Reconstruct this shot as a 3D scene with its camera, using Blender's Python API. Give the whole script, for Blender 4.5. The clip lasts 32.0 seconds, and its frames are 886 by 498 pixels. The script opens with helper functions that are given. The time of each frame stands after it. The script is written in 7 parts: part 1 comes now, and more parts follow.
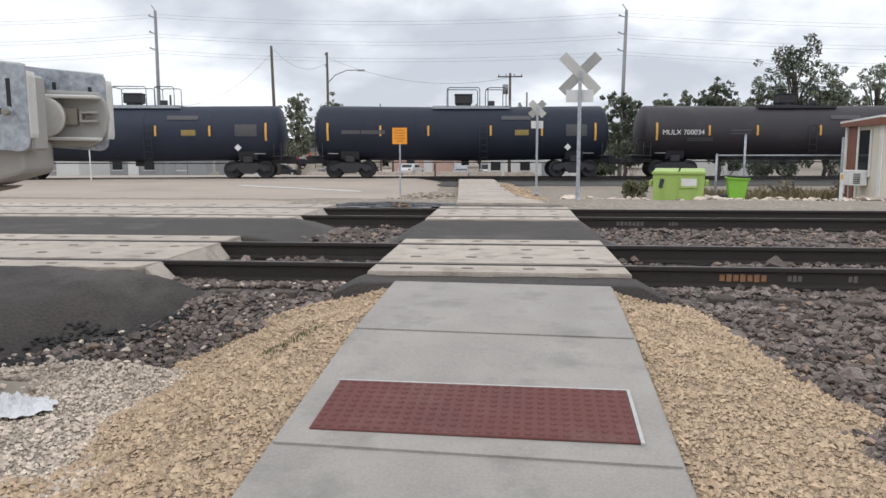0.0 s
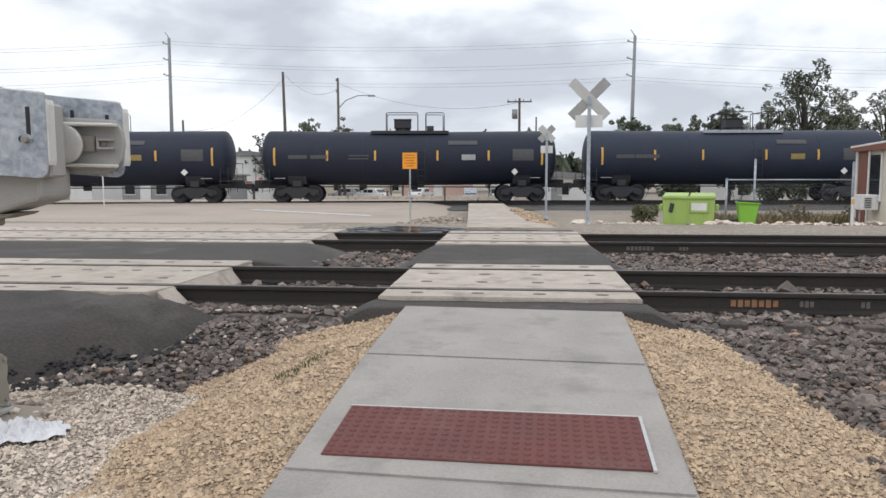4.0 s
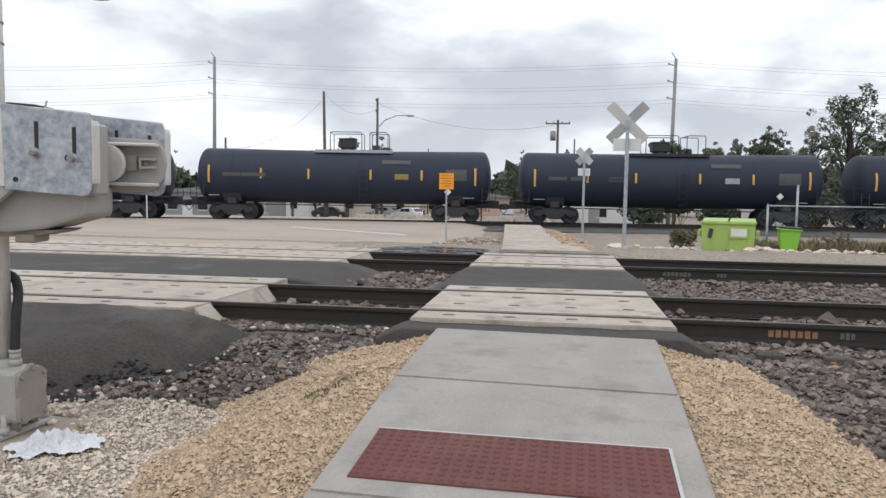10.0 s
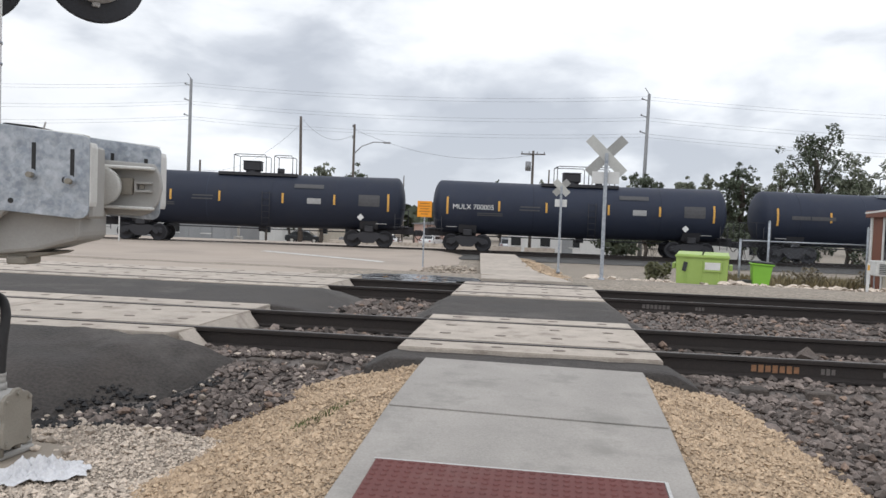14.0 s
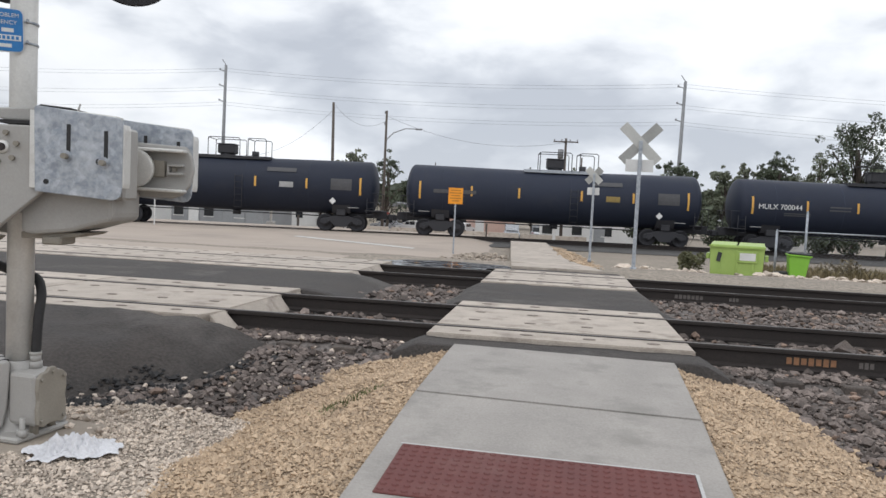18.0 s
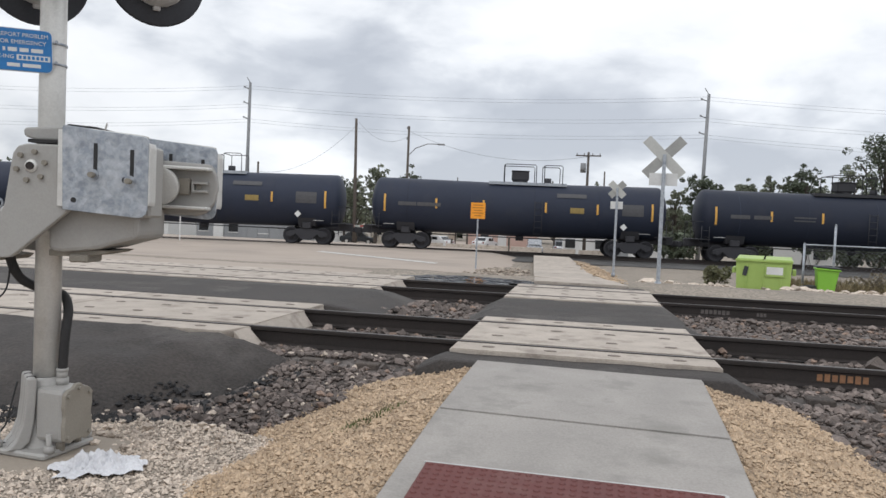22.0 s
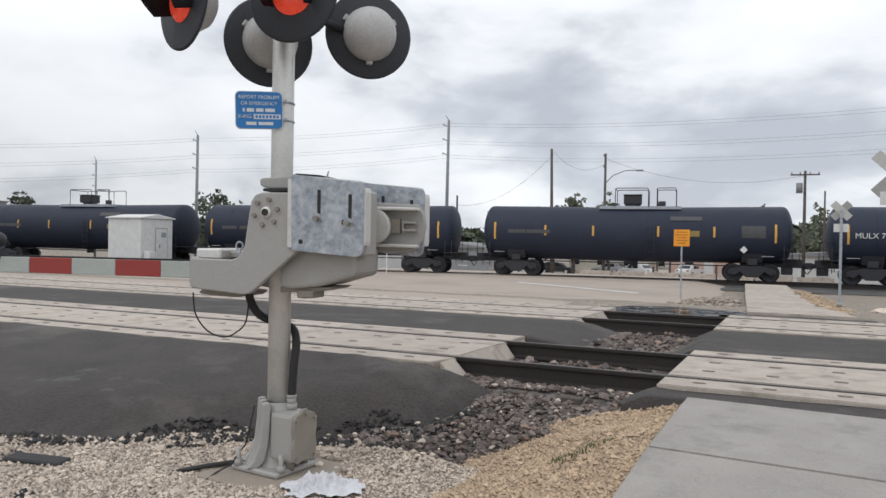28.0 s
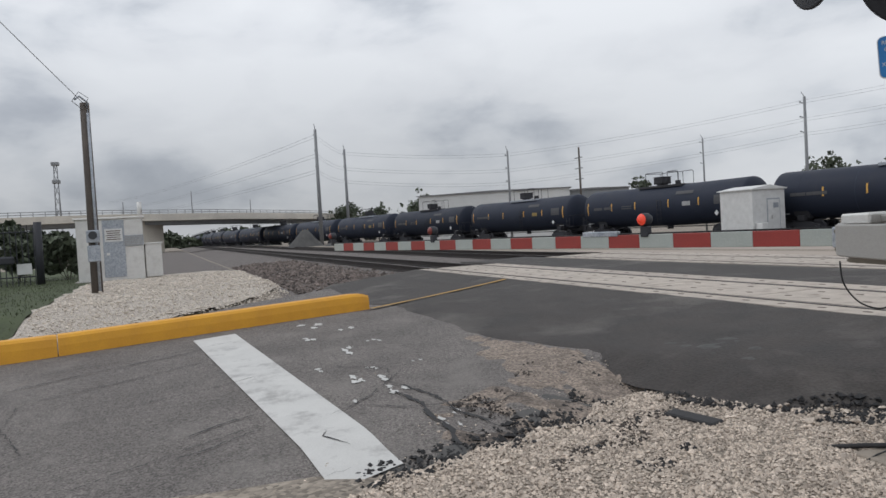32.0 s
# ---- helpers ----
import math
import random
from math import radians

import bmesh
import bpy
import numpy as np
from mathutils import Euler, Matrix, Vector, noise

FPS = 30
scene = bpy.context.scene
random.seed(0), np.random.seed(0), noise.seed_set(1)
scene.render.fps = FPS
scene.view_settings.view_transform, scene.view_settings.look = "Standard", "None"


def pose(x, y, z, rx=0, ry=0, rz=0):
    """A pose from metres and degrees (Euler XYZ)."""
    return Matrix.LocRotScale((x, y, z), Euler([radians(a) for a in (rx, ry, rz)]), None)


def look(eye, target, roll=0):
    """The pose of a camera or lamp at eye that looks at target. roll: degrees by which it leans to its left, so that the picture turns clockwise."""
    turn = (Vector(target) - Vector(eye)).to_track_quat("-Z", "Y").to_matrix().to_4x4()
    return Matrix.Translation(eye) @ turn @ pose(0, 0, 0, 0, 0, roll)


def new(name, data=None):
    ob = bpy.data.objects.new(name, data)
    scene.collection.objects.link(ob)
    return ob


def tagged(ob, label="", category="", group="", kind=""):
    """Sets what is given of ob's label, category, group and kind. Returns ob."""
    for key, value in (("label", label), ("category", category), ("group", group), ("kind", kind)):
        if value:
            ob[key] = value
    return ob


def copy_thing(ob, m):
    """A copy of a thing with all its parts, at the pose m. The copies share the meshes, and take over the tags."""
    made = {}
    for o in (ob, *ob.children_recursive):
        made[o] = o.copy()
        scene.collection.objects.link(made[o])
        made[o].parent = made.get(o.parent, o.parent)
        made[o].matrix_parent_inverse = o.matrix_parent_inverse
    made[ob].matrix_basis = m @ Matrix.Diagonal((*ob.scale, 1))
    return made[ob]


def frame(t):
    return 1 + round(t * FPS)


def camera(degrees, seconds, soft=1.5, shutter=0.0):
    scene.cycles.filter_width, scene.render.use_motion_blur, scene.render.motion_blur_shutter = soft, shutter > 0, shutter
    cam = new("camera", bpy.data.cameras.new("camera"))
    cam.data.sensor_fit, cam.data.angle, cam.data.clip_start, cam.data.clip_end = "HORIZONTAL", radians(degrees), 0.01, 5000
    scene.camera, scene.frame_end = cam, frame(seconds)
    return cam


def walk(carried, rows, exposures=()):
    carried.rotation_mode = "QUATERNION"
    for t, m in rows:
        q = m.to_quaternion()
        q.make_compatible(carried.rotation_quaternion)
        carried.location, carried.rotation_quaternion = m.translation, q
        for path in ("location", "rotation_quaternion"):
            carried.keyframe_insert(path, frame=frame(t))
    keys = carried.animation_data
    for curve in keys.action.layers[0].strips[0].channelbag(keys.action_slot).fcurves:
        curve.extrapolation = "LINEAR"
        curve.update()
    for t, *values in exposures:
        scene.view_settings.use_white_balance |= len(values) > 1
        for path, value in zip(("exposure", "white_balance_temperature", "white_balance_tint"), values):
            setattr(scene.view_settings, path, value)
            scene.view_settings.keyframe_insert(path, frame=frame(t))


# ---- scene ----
cam = camera(61.0, 32.0)
METRES, EYE, TILT, LEAN, TURN = 0.813, 1.5, 0.0, 0.0, 4.4
EXPOSURES = ((0, 0.10, 6350, 10), (13, 0.06, 6350, 10), (24, -0.02, 6350, 10), (28, -0.08, 6350, 10), (30, -0.22, 6350, 12), (32, -0.37, 6250, 10))
PATH = [
    (0, (0.089, -0.031, 1.099), (-0.092, 1.943, 0.83), -0.1),
    (0.5, (0.087, -0.021, 1.102), (-0.073, 1.956, 0.85), -0.3),
    (1, (0.082, -0.03, 1.107), (-0.091, 1.948, 0.865), -0.5),
    (1.5, (0.087, -0.051, 1.111), (-0.106, 1.926, 0.885), -0.6),
    (2, (0.082, -0.066, 1.116), (-0.123, 1.911, 0.897), -0.4),
    (2.5, (0.08, -0.053, 1.112), (-0.13, 1.924, 0.897), -0.3),
    (3, (0.081, -0.047, 1.112), (-0.128, 1.931, 0.901), -0.2),
    (3.5, (0.078, -0.052, 1.112), (-0.128, 1.927, 0.902), -0.2),
    (5.5, (0.102, -0.074, 1.117), (-0.114, 1.905, 0.932), 0.2),
    (6, (0.096, -0.085, 1.121), (-0.12, 1.895, 0.939), 0.3),
    (6.5, (0.1, -0.09, 1.122), (-0.117, 1.891, 0.948), 0.3),
    (7, (0.103, -0.098, 1.123), (-0.118, 1.884, 0.96), 0.3),
    (7.5, (0.101, -0.108, 1.121), (-0.127, 1.872, 0.966), 0.4),
    (8, (0.106, -0.105, 1.122), (-0.135, 1.875, 0.971), 0.4),
    (8.5, (0.115, -0.104, 1.122), (-0.141, 1.874, 0.974), 0.5),
    (9, (0.129, -0.122, 1.127), (-0.148, 1.853, 0.98), 0.5),
    (9.5, (0.133, -0.05, 1.13), (-0.169, 1.921, 0.978), 0.6),
    (10, (0.109, -0.064, 1.139), (-0.193, 1.907, 0.985), 0.8),
    (10.5, (0.048, -0.077, 1.138), (-0.243, 1.895, 0.971), 0.6),
    (11, (0.013, -0.092, 1.139), (-0.273, 1.88, 0.974), 0.6),
    (11.5, (-0.006, -0.085, 1.139), (-0.295, 1.888, 0.992), 0.9),
    (12, (-0.02, -0.095, 1.14), (-0.314, 1.879, 1.012), 1.3),
    (12.5, (-0.03, -0.089, 1.142), (-0.331, 1.886, 1.039), 1.3),
    (13, (-0.037, -0.095, 1.15), (-0.346, 1.88, 1.067), 1.2),
    (13.5, (-0.044, -0.098, 1.152), (-0.342, 1.878, 1.068), 1.3),
    (14, (-0.041, -0.111, 1.156), (-0.273, 1.874, 1.076), 2.1),
    (14.5, (-0.032, -0.122, 1.156), (-0.207, 1.869, 1.089), 2.9),
    (16.5, (-0.021, -0.118, 1.151), (-0.252, 1.866, 1.047), 2.1),
    (17, (-0.031, -0.103, 1.148), (-0.342, 1.87, 1.041), 2.2),
    (17.5, (-0.039, -0.092, 1.146), (-0.355, 1.88, 1.034), 2.4),
    (18, (-0.039, -0.073, 1.144), (-0.35, 1.899, 1.027), 2.7),
    (18.5, (-0.033, -0.055, 1.146), (-0.334, 1.918, 1.025), 3.1),
    (19, (-0.025, -0.058, 1.146), (-0.329, 1.916, 1.03), 2.9),
    (19.5, (-0.02, -0.053, 1.146), (-0.33, 1.92, 1.033), 2.8),
    (20, (-0.021, -0.06, 1.15), (-0.348, 1.911, 1.054), 2.6),
    (20.5, (-0.024, -0.045, 1.152), (-0.37, 1.923, 1.071), 2.4),
    (21, (-0.024, -0.055, 1.153), (-0.378, 1.912, 1.072), 2.3),
    (21.5, (-0.036, -0.052, 1.15), (-0.399, 1.913, 1.068), 2.3),
    (22, (-0.045, -0.053, 1.153), (-0.417, 1.911, 1.072), 2.4),
    (22.5, (-0.049, -0.052, 1.159), (-0.431, 1.909, 1.088), 2.5),
    (23, (-0.049, -0.054, 1.158), (-0.456, 1.904, 1.126), 2.4),
    (23.5, (-0.047, -0.063, 1.165), (-0.487, 1.888, 1.152), 2.2),
    (24, (-0.045, -0.068, 1.163), (-0.503, 1.879, 1.156), 2.0),
    (24.5, (-0.045, -0.065, 1.163), (-0.504, 1.882, 1.153), 1.9),
    (26.5, (-0.036, -0.07, 1.163), (-0.618, 1.844, 1.153), 1.3),
    (27, (-0.036, -0.07, 1.164), (-0.638, 1.838, 1.159), 1.6),
    (27.4, (-0.049, -0.105, 1.161), (-0.722, 1.778, 1.157), 1.8),
    (27.5, (-0.038, -0.099, 1.172), (-0.738, 1.775, 1.165), 1.8),
    (28, (-0.063, -0.108, 1.182), (-0.931, 1.694, 1.165), 1.0),
    (28.5, (-0.073, -0.146, 1.179), (-1.138, 1.547, 1.144), 0.1),
    (29, (-0.07, -0.164, 1.174), (-1.211, 1.478, 1.122), -0.5),
    (29.5, (-0.098, -0.201, 1.173), (-1.516, 1.207, 1.111), -1.5),
    (30, (-0.081, -0.274, 1.167), (-1.672, 0.934, 1.071), -3.2),
    (30.5, (-0.101, -0.284, 1.177), (-1.83, 0.718, 1.088), -3.7),
    (31, (-0.073, -0.311, 1.205), (-1.901, 0.491, 1.091), -4.1),
    (31.5, (-0.116, -0.305, 1.192), (-1.993, 0.382, 1.128), -3.8),
    (32, (-0.147, -0.3, 1.181), (-2.023, 0.388, 1.124), -3.4),
]
walk(cam, [(t, look(eye, target, roll)) for t, eye, target, roll in PATH], EXPOSURES)


# ---- light ----
def sky():
    world = bpy.data.worlds.new("world")
    scene.world = world
    world.use_nodes = True
    nt = world.node_tree
    nt.nodes.clear()
    N, L = nt.nodes.new, nt.links.new
    out, back = N("ShaderNodeOutputWorld"), N("ShaderNodeBackground")
    nishita = N("ShaderNodeTexSky")
    nishita.sky_type, nishita.sun_disc = "NISHITA", False
    nishita.sun_elevation, nishita.sun_rotation = radians(55), radians(200)
    coord, sep = N("ShaderNodeTexCoord"), N("ShaderNodeSeparateXYZ")
    L(coord.outputs["Generated"], sep.inputs[0])
    # heaped cloud: banks wider than they are tall, broken up by a finer pattern
    per = N("ShaderNodeVectorMath"); per.operation = "MULTIPLY"; per.inputs[1].default_value = (1.0, 1.0, 2.3)
    L(coord.outputs["Generated"], per.inputs[0])
    shift = N("ShaderNodeVectorMath"); shift.operation = "ADD"; shift.inputs[1].default_value = SKY_SHIFT
    L(per.outputs[0], shift.inputs[0])
    big, small = N("ShaderNodeTexNoise"), N("ShaderNodeTexNoise")
    for n, scale, detail, rough, warp in ((big, 2.0, 6, 0.48, 0.15), (small, 6.0, 6, 0.50, 0.2)):
        n.inputs["Scale"].default_value, n.inputs["Detail"].default_value, n.inputs["Roughness"].default_value = scale, detail, rough
        n.inputs["Distortion"].default_value = warp
        L(shift.outputs[0], n.inputs["Vector"])
    blend = N("ShaderNodeMix"); blend.data_type = "FLOAT"; blend.inputs["Factor"].default_value = 0.40
    L(big.outputs["Fac"], blend.inputs["A"]); L(small.outputs["Fac"], blend.inputs["B"])
    ramp = N("ShaderNodeValToRGB")
    e = ramp.color_ramp.elements
    e[0].position, e[0].color = 0.37, (0.56, 0.59, 0.645, 1)
    e[1].position, e[1].color = 0.60, (1.11, 1.12, 1.13, 1)
    m = e.new(0.435); m.color = (0.72, 0.748, 0.795, 1)
    m = e.new(0.475); m.color = (0.90, 0.922, 0.952, 1)
    m = e.new(0.515); m.color = (1.02, 1.032, 1.05, 1)
    L(blend.outputs["Result"], ramp.inputs[0])
    high = N("ShaderNodeMapRange"); high.inputs["From Min"].default_value = 0.1; high.inputs["From Max"].default_value = 0.7
    high.inputs["To Min"].default_value = 0.95; high.inputs["To Max"].default_value = 1.2
    L(sep.outputs["Z"], high.inputs["Value"])
    grey = N("ShaderNodeVectorMath"); grey.operation = "SCALE"
    low = N("ShaderNodeMapRange"); low.inputs["From Max"].default_value = 0.26
    west = N("ShaderNodeMapRange"); west.inputs["From Min"].default_value = -0.95; west.inputs["From Max"].default_value = -0.35
    west.inputs["To Min"].default_value = 0.62; west.inputs["To Max"].default_value = 1.16
    L(sep.outputs["X"], west.inputs["Value"]); L(west.outputs[0], low.inputs["To Min"]); low.inputs["To Max"].default_value = 1.0
    L(sep.outputs["Z"], low.inputs["Value"])
    thick = N("ShaderNodeMath"); thick.operation = "MULTIPLY"
    L(high.outputs[0], thick.inputs[0]); L(low.outputs[0], thick.inputs[1])
    L(ramp.outputs["Color"], grey.inputs[0]); L(thick.outputs[0], grey.inputs["Scale"])
    blue = N("ShaderNodeVectorMath"); blue.operation = "SCALE"; blue.inputs["Scale"].default_value = 0.1
    L(nishita.outputs[0], blue.inputs[0])
    mix = N("ShaderNodeMix"); mix.data_type = "RGBA"; mix.inputs["Factor"].default_value = 0.94
    L(blue.outputs[0], mix.inputs["A"]); L(grey.outputs[0], mix.inputs["B"])
    L(mix.outputs["Result"], back.inputs["Color"]); back.inputs["Strength"].default_value = SKY_STRENGTH
    L(back.outputs[0], out.inputs[0])


SKY_SHIFT, SKY_STRENGTH = (3.1, 1.7, 0.4), 1.0
sky()
sun = new("sun", bpy.data.lights.new("sun", "SUN"))
sun.data.energy, sun.data.angle, sun.data.color = 0.5, radians(25), (1.0, 0.97, 0.93)
sun.matrix_world = look((0, 0, 50), (20, 30, 0))


# ---- materials ----
MATS = {}


def mat(name, base, dark=None, rough=0.8, metal=0.0, scale=8.0, fine=60.0, bump=0.2, spread=0.5, random_tint=0.0, cells=0.0, stain=0.0, stain_col=(0.05, 0.045, 0.04), stain_scale=1.2, islands=0.0, emit=0.0, spec=0.5, space="Object"):
    """A surface with variation at two scales, optional cells (stones), stains, and a tint by object or by island."""
    if name in MATS:
        return MATS[name]
    m = MATS[name] = bpy.data.materials.new(name)
    m.use_nodes = True
    nt = m.node_tree
    N, L = nt.nodes.new, nt.links.new
    b = nt.nodes["Principled BSDF"]
    b.inputs["Roughness"].default_value, b.inputs["Metallic"].default_value = rough, metal
    b.inputs["Specular IOR Level"].default_value = spec
    dark = dark or tuple(c * 0.7 for c in base)
    co = N("ShaderNodeTexCoord").outputs["Object"] if space == "Object" else N("ShaderNodeNewGeometry").outputs["Position"]
    n1, n2 = N("ShaderNodeTexNoise"), N("ShaderNodeTexNoise")
    for n, s in ((n1, scale), (n2, fine)):
        n.inputs["Scale"].default_value, n.inputs["Detail"].default_value = s, 4
        L(co, n.inputs["Vector"])
    add = N("ShaderNodeMath"); add.operation = "ADD"
    L(n1.outputs["Fac"], add.inputs[0]); L(n2.outputs["Fac"], add.inputs[1])
    rng = N("ShaderNodeMapRange")
    rng.inputs["From Min"].default_value, rng.inputs["From Max"].default_value = 1.0 - spread * 0.5, 1.0 + spread * 0.5
    L(add.outputs[0], rng.inputs["Value"])
    mix = N("ShaderNodeMix"); mix.data_type = "RGBA"
    mix.inputs["A"].default_value, mix.inputs["B"].default_value = (*dark, 1), (*base, 1)
    L(rng.outputs[0], mix.inputs["Factor"])
    colour, height = mix.outputs["Result"], n2.outputs["Fac"]
    if cells:
        v = N("ShaderNodeTexVoronoi"); v.inputs["Scale"].default_value = cells
        L(co, v.inputs["Vector"])
        hsv = N("ShaderNodeHueSaturation")
        sepc = N("ShaderNodeSeparateColor"); L(v.outputs["Color"], sepc.inputs[0])
        r = N("ShaderNodeMapRange"); r.inputs["To Min"].default_value, r.inputs["To Max"].default_value = (0.55, 1.35) if rough > 0.7 else (0.86, 1.12)
        L(sepc.outputs[0], r.inputs["Value"]); L(r.outputs[0], hsv.inputs["Value"]); L(colour, hsv.inputs["Color"])
        colour = hsv.outputs[0]
        inv = N("ShaderNodeMath"); inv.operation = "SUBTRACT"; inv.inputs[0].default_value = 1.0
        L(v.outputs["Distance"], inv.inputs[1]); height = inv.outputs[0]
    if stain:
        n3 = N("ShaderNodeTexNoise"); n3.inputs["Scale"].default_value, n3.inputs["Detail"].default_value = stain_scale, 6
        n3.inputs["Roughness"].default_value = 0.65
        L(co, n3.inputs["Vector"])
        r = N("ShaderNodeMapRange"); r.inputs["From Min"].default_value, r.inputs["From Max"].default_value = 0.52, 0.68
        r.inputs["To Max"].default_value = stain
        L(n3.outputs["Fac"], r.inputs["Value"])
        mx = N("ShaderNodeMix"); mx.data_type = "RGBA"; mx.inputs["B"].default_value = (*stain_col, 1)
        L(r.outputs[0], mx.inputs["Factor"]); L(colour, mx.inputs["A"]); colour = mx.outputs["Result"]
    if random_tint or islands:
        rnd = N("ShaderNodeObjectInfo").outputs["Random"] if random_tint else N("ShaderNodeNewGeometry").outputs["Random Per Island"]
        k = random_tint or islands
        r = N("ShaderNodeMapRange"); r.inputs["To Min"].default_value, r.inputs["To Max"].default_value = 1 - k, 1 + k
        hsv = N("ShaderNodeHueSaturation")
        L(rnd, r.inputs["Value"]); L(r.outputs[0], hsv.inputs["Value"]); L(colour, hsv.inputs["Color"]); colour = hsv.outputs[0]
    L(colour, b.inputs["Base Color"])
    if bump:
        bp = N("ShaderNodeBump"); bp.inputs["Strength"].default_value = bump; bp.inputs["Distance"].default_value = 0.02
        L(height, bp.inputs["Height"]); L(bp.outputs[0], b.inputs["Normal"])
    rr = N("ShaderNodeMapRange"); rr.inputs["To Min"].default_value, rr.inputs["To Max"].default_value = max(0.02, rough - 0.12), min(1, rough + 0.1)
    L(n1.outputs["Fac"], rr.inputs["Value"]); L(rr.outputs[0], b.inputs["Roughness"])
    if emit:
        b.inputs["Emission Color"].default_value, b.inputs["Emission Strength"].default_value = (*base, 1), emit
    return m


CONCRETE = mat("pale_concrete", (0.362, 0.337, 0.311), (0.27, 0.251, 0.231), 0.85, scale=2.6, fine=70, bump=0.12, spread=0.6, random_tint=0.06, stain=0.75, stain_col=(0.215, 0.204, 0.185), stain_scale=2.4, space="World")
PANEL = mat("crossing_concrete", (0.53, 0.468, 0.405), (0.36, 0.312, 0.265), 0.9, scale=3.5, fine=60, bump=0.25, spread=0.65, random_tint=0.08, stain=0.8, stain_col=(0.23, 0.192, 0.162), stain_scale=2.8, space="World")
ASPHALT_NEW = mat("fresh_asphalt", (0.074, 0.064, 0.058), (0.036, 0.032, 0.030), 0.85, scale=1.9, fine=38, bump=0.9, spread=0.6, stain=0.75, stain_col=(0.15, 0.135, 0.123), stain_scale=0.5, space="World")
ASPHALT_OLD = mat("worn_asphalt", (0.24, 0.217, 0.20), (0.125, 0.112, 0.104), 0.9, scale=1.1, fine=26, bump=0.7, spread=0.7, cells=70, stain=0.6, stain_col=(0.25, 0.23, 0.21), stain_scale=1.3, space="World")
ROAD_DUSTY = mat("dusty_road_concrete", (0.44, 0.37, 0.31), (0.335, 0.28, 0.235), 0.92, scale=0.25, fine=20, bump=0.1, spread=0.8, stain=0.45, stain_col=(0.23, 0.205, 0.18), stain_scale=0.3, space="World")
DIRT = mat("sandy_dirt", (0.34, 0.29, 0.235), (0.22, 0.19, 0.155), 0.95, scale=0.35, fine=9, bump=0.5, spread=0.9, cells=26, stain=0.5, stain_col=(0.17, 0.15, 0.12), stain_scale=0.5, space="World")
BALLAST = mat("ballast_bed", (0.19, 0.165, 0.15), (0.11, 0.097, 0.09), 0.95, scale=0.8, fine=30, bump=0.9, spread=0.9, cells=21, space="World")
WHITE_GRAVEL = mat("white_gravel_bed", (0.38, 0.33, 0.27), (0.25, 0.212, 0.17), 0.95, scale=0.9, fine=40, bump=0.9, spread=0.9, cells=60, space="World")
TAN_GRAVEL = mat("tan_gravel_bed", (0.445, 0.338, 0.235), (0.315, 0.235, 0.16), 0.95, scale=0.9, fine=40, bump=0.9, spread=0.9, cells=70, space="World")
STONE_GREY = mat("ballast_stone", (0.205, 0.168, 0.148), (0.105, 0.086, 0.077), 0.9, scale=6, fine=60, bump=0.3, islands=0.6)
CHIP_WHITE = mat("white_chip", (0.66, 0.565, 0.475), (0.45, 0.38, 0.315), 0.9, scale=9, fine=60, bump=0.2, islands=0.36)
CHIP_TAN = mat("tan_chip", (0.575, 0.438, 0.305), (0.415, 0.31, 0.212), 0.9, scale=9, fine=60, bump=0.2, islands=0.22)
RUST = mat("rusty_rail_steel", (0.052, 0.042, 0.038), (0.029, 0.025, 0.024), 0.75, 0.3, scale=3, fine=60, bump=0.15, spread=0.8, space="World")
RAIL_TOP = mat("dull_rail_head", (0.15, 0.135, 0.125), (0.085, 0.075, 0.07), 0.5, 0.6, scale=2, fine=50, bump=0.05, space="World")
TIE = mat("weathered_tie", (0.12, 0.10, 0.085), (0.06, 0.05, 0.045), 0.95, scale=3, fine=40, bump=0.5, random_tint=0.2, space="World")
TACTILE = mat("brick_red_tactile", (0.155, 0.048, 0.042), (0.10, 0.032, 0.029), 0.75, scale=3, fine=60, bump=0.08, spread=0.9, stain=0.35, stain_col=(0.20, 0.115, 0.10), stain_scale=3.4, space="World")
GALV = mat("galvanised_steel", (0.47, 0.495, 0.53), (0.27, 0.30, 0.345), 0.5, 0.35, scale=14, fine=34, bump=0.02, spread=0.55, cells=34, stain=0.45, stain_col=(0.52, 0.54, 0.57), stain_scale=7)
ALU = mat("dull_aluminium", (0.74, 0.73, 0.70), (0.59, 0.58, 0.56), 0.5, 0.4, scale=5, fine=70, bump=0.03, spread=0.8, stain=0.25, stain_col=(0.36, 0.33, 0.29), stain_scale=4)
CAST = mat("cast_grey_aluminium", (0.43, 0.42, 0.40), (0.33, 0.32, 0.305), 0.65, 0.2, scale=4, fine=90, bump=0.06, spread=1.3, stain=0.3, stain_col=(0.30, 0.28, 0.25), stain_scale=4)
CASTIRON = mat("drab_cast_box", (0.30, 0.275, 0.23), (0.22, 0.20, 0.17), 0.7, 0.1, scale=7, fine=110, bump=0.08, spread=0.8)
BLACK_PAINT = mat("black_signal_paint", (0.034, 0.036, 0.044), (0.025, 0.026, 0.032), 0.6, scale=8, fine=60, bump=0.02)
RUBBER = mat("black_rubber", (0.026, 0.025, 0.026), None, 0.7, scale=8, fine=60, bump=0.05)
LENS_BACK = mat("pale_grey_lamp_housing", (0.52, 0.51, 0.50), (0.42, 0.41, 0.40), 0.55, scale=6, fine=50, bump=0.02)
RED_GLOW = mat("glowing_red_lens", (0.85, 0.075, 0.035), (0.7, 0.05, 0.025), 0.3, scale=30, fine=90, bump=0.0, emit=0.3)
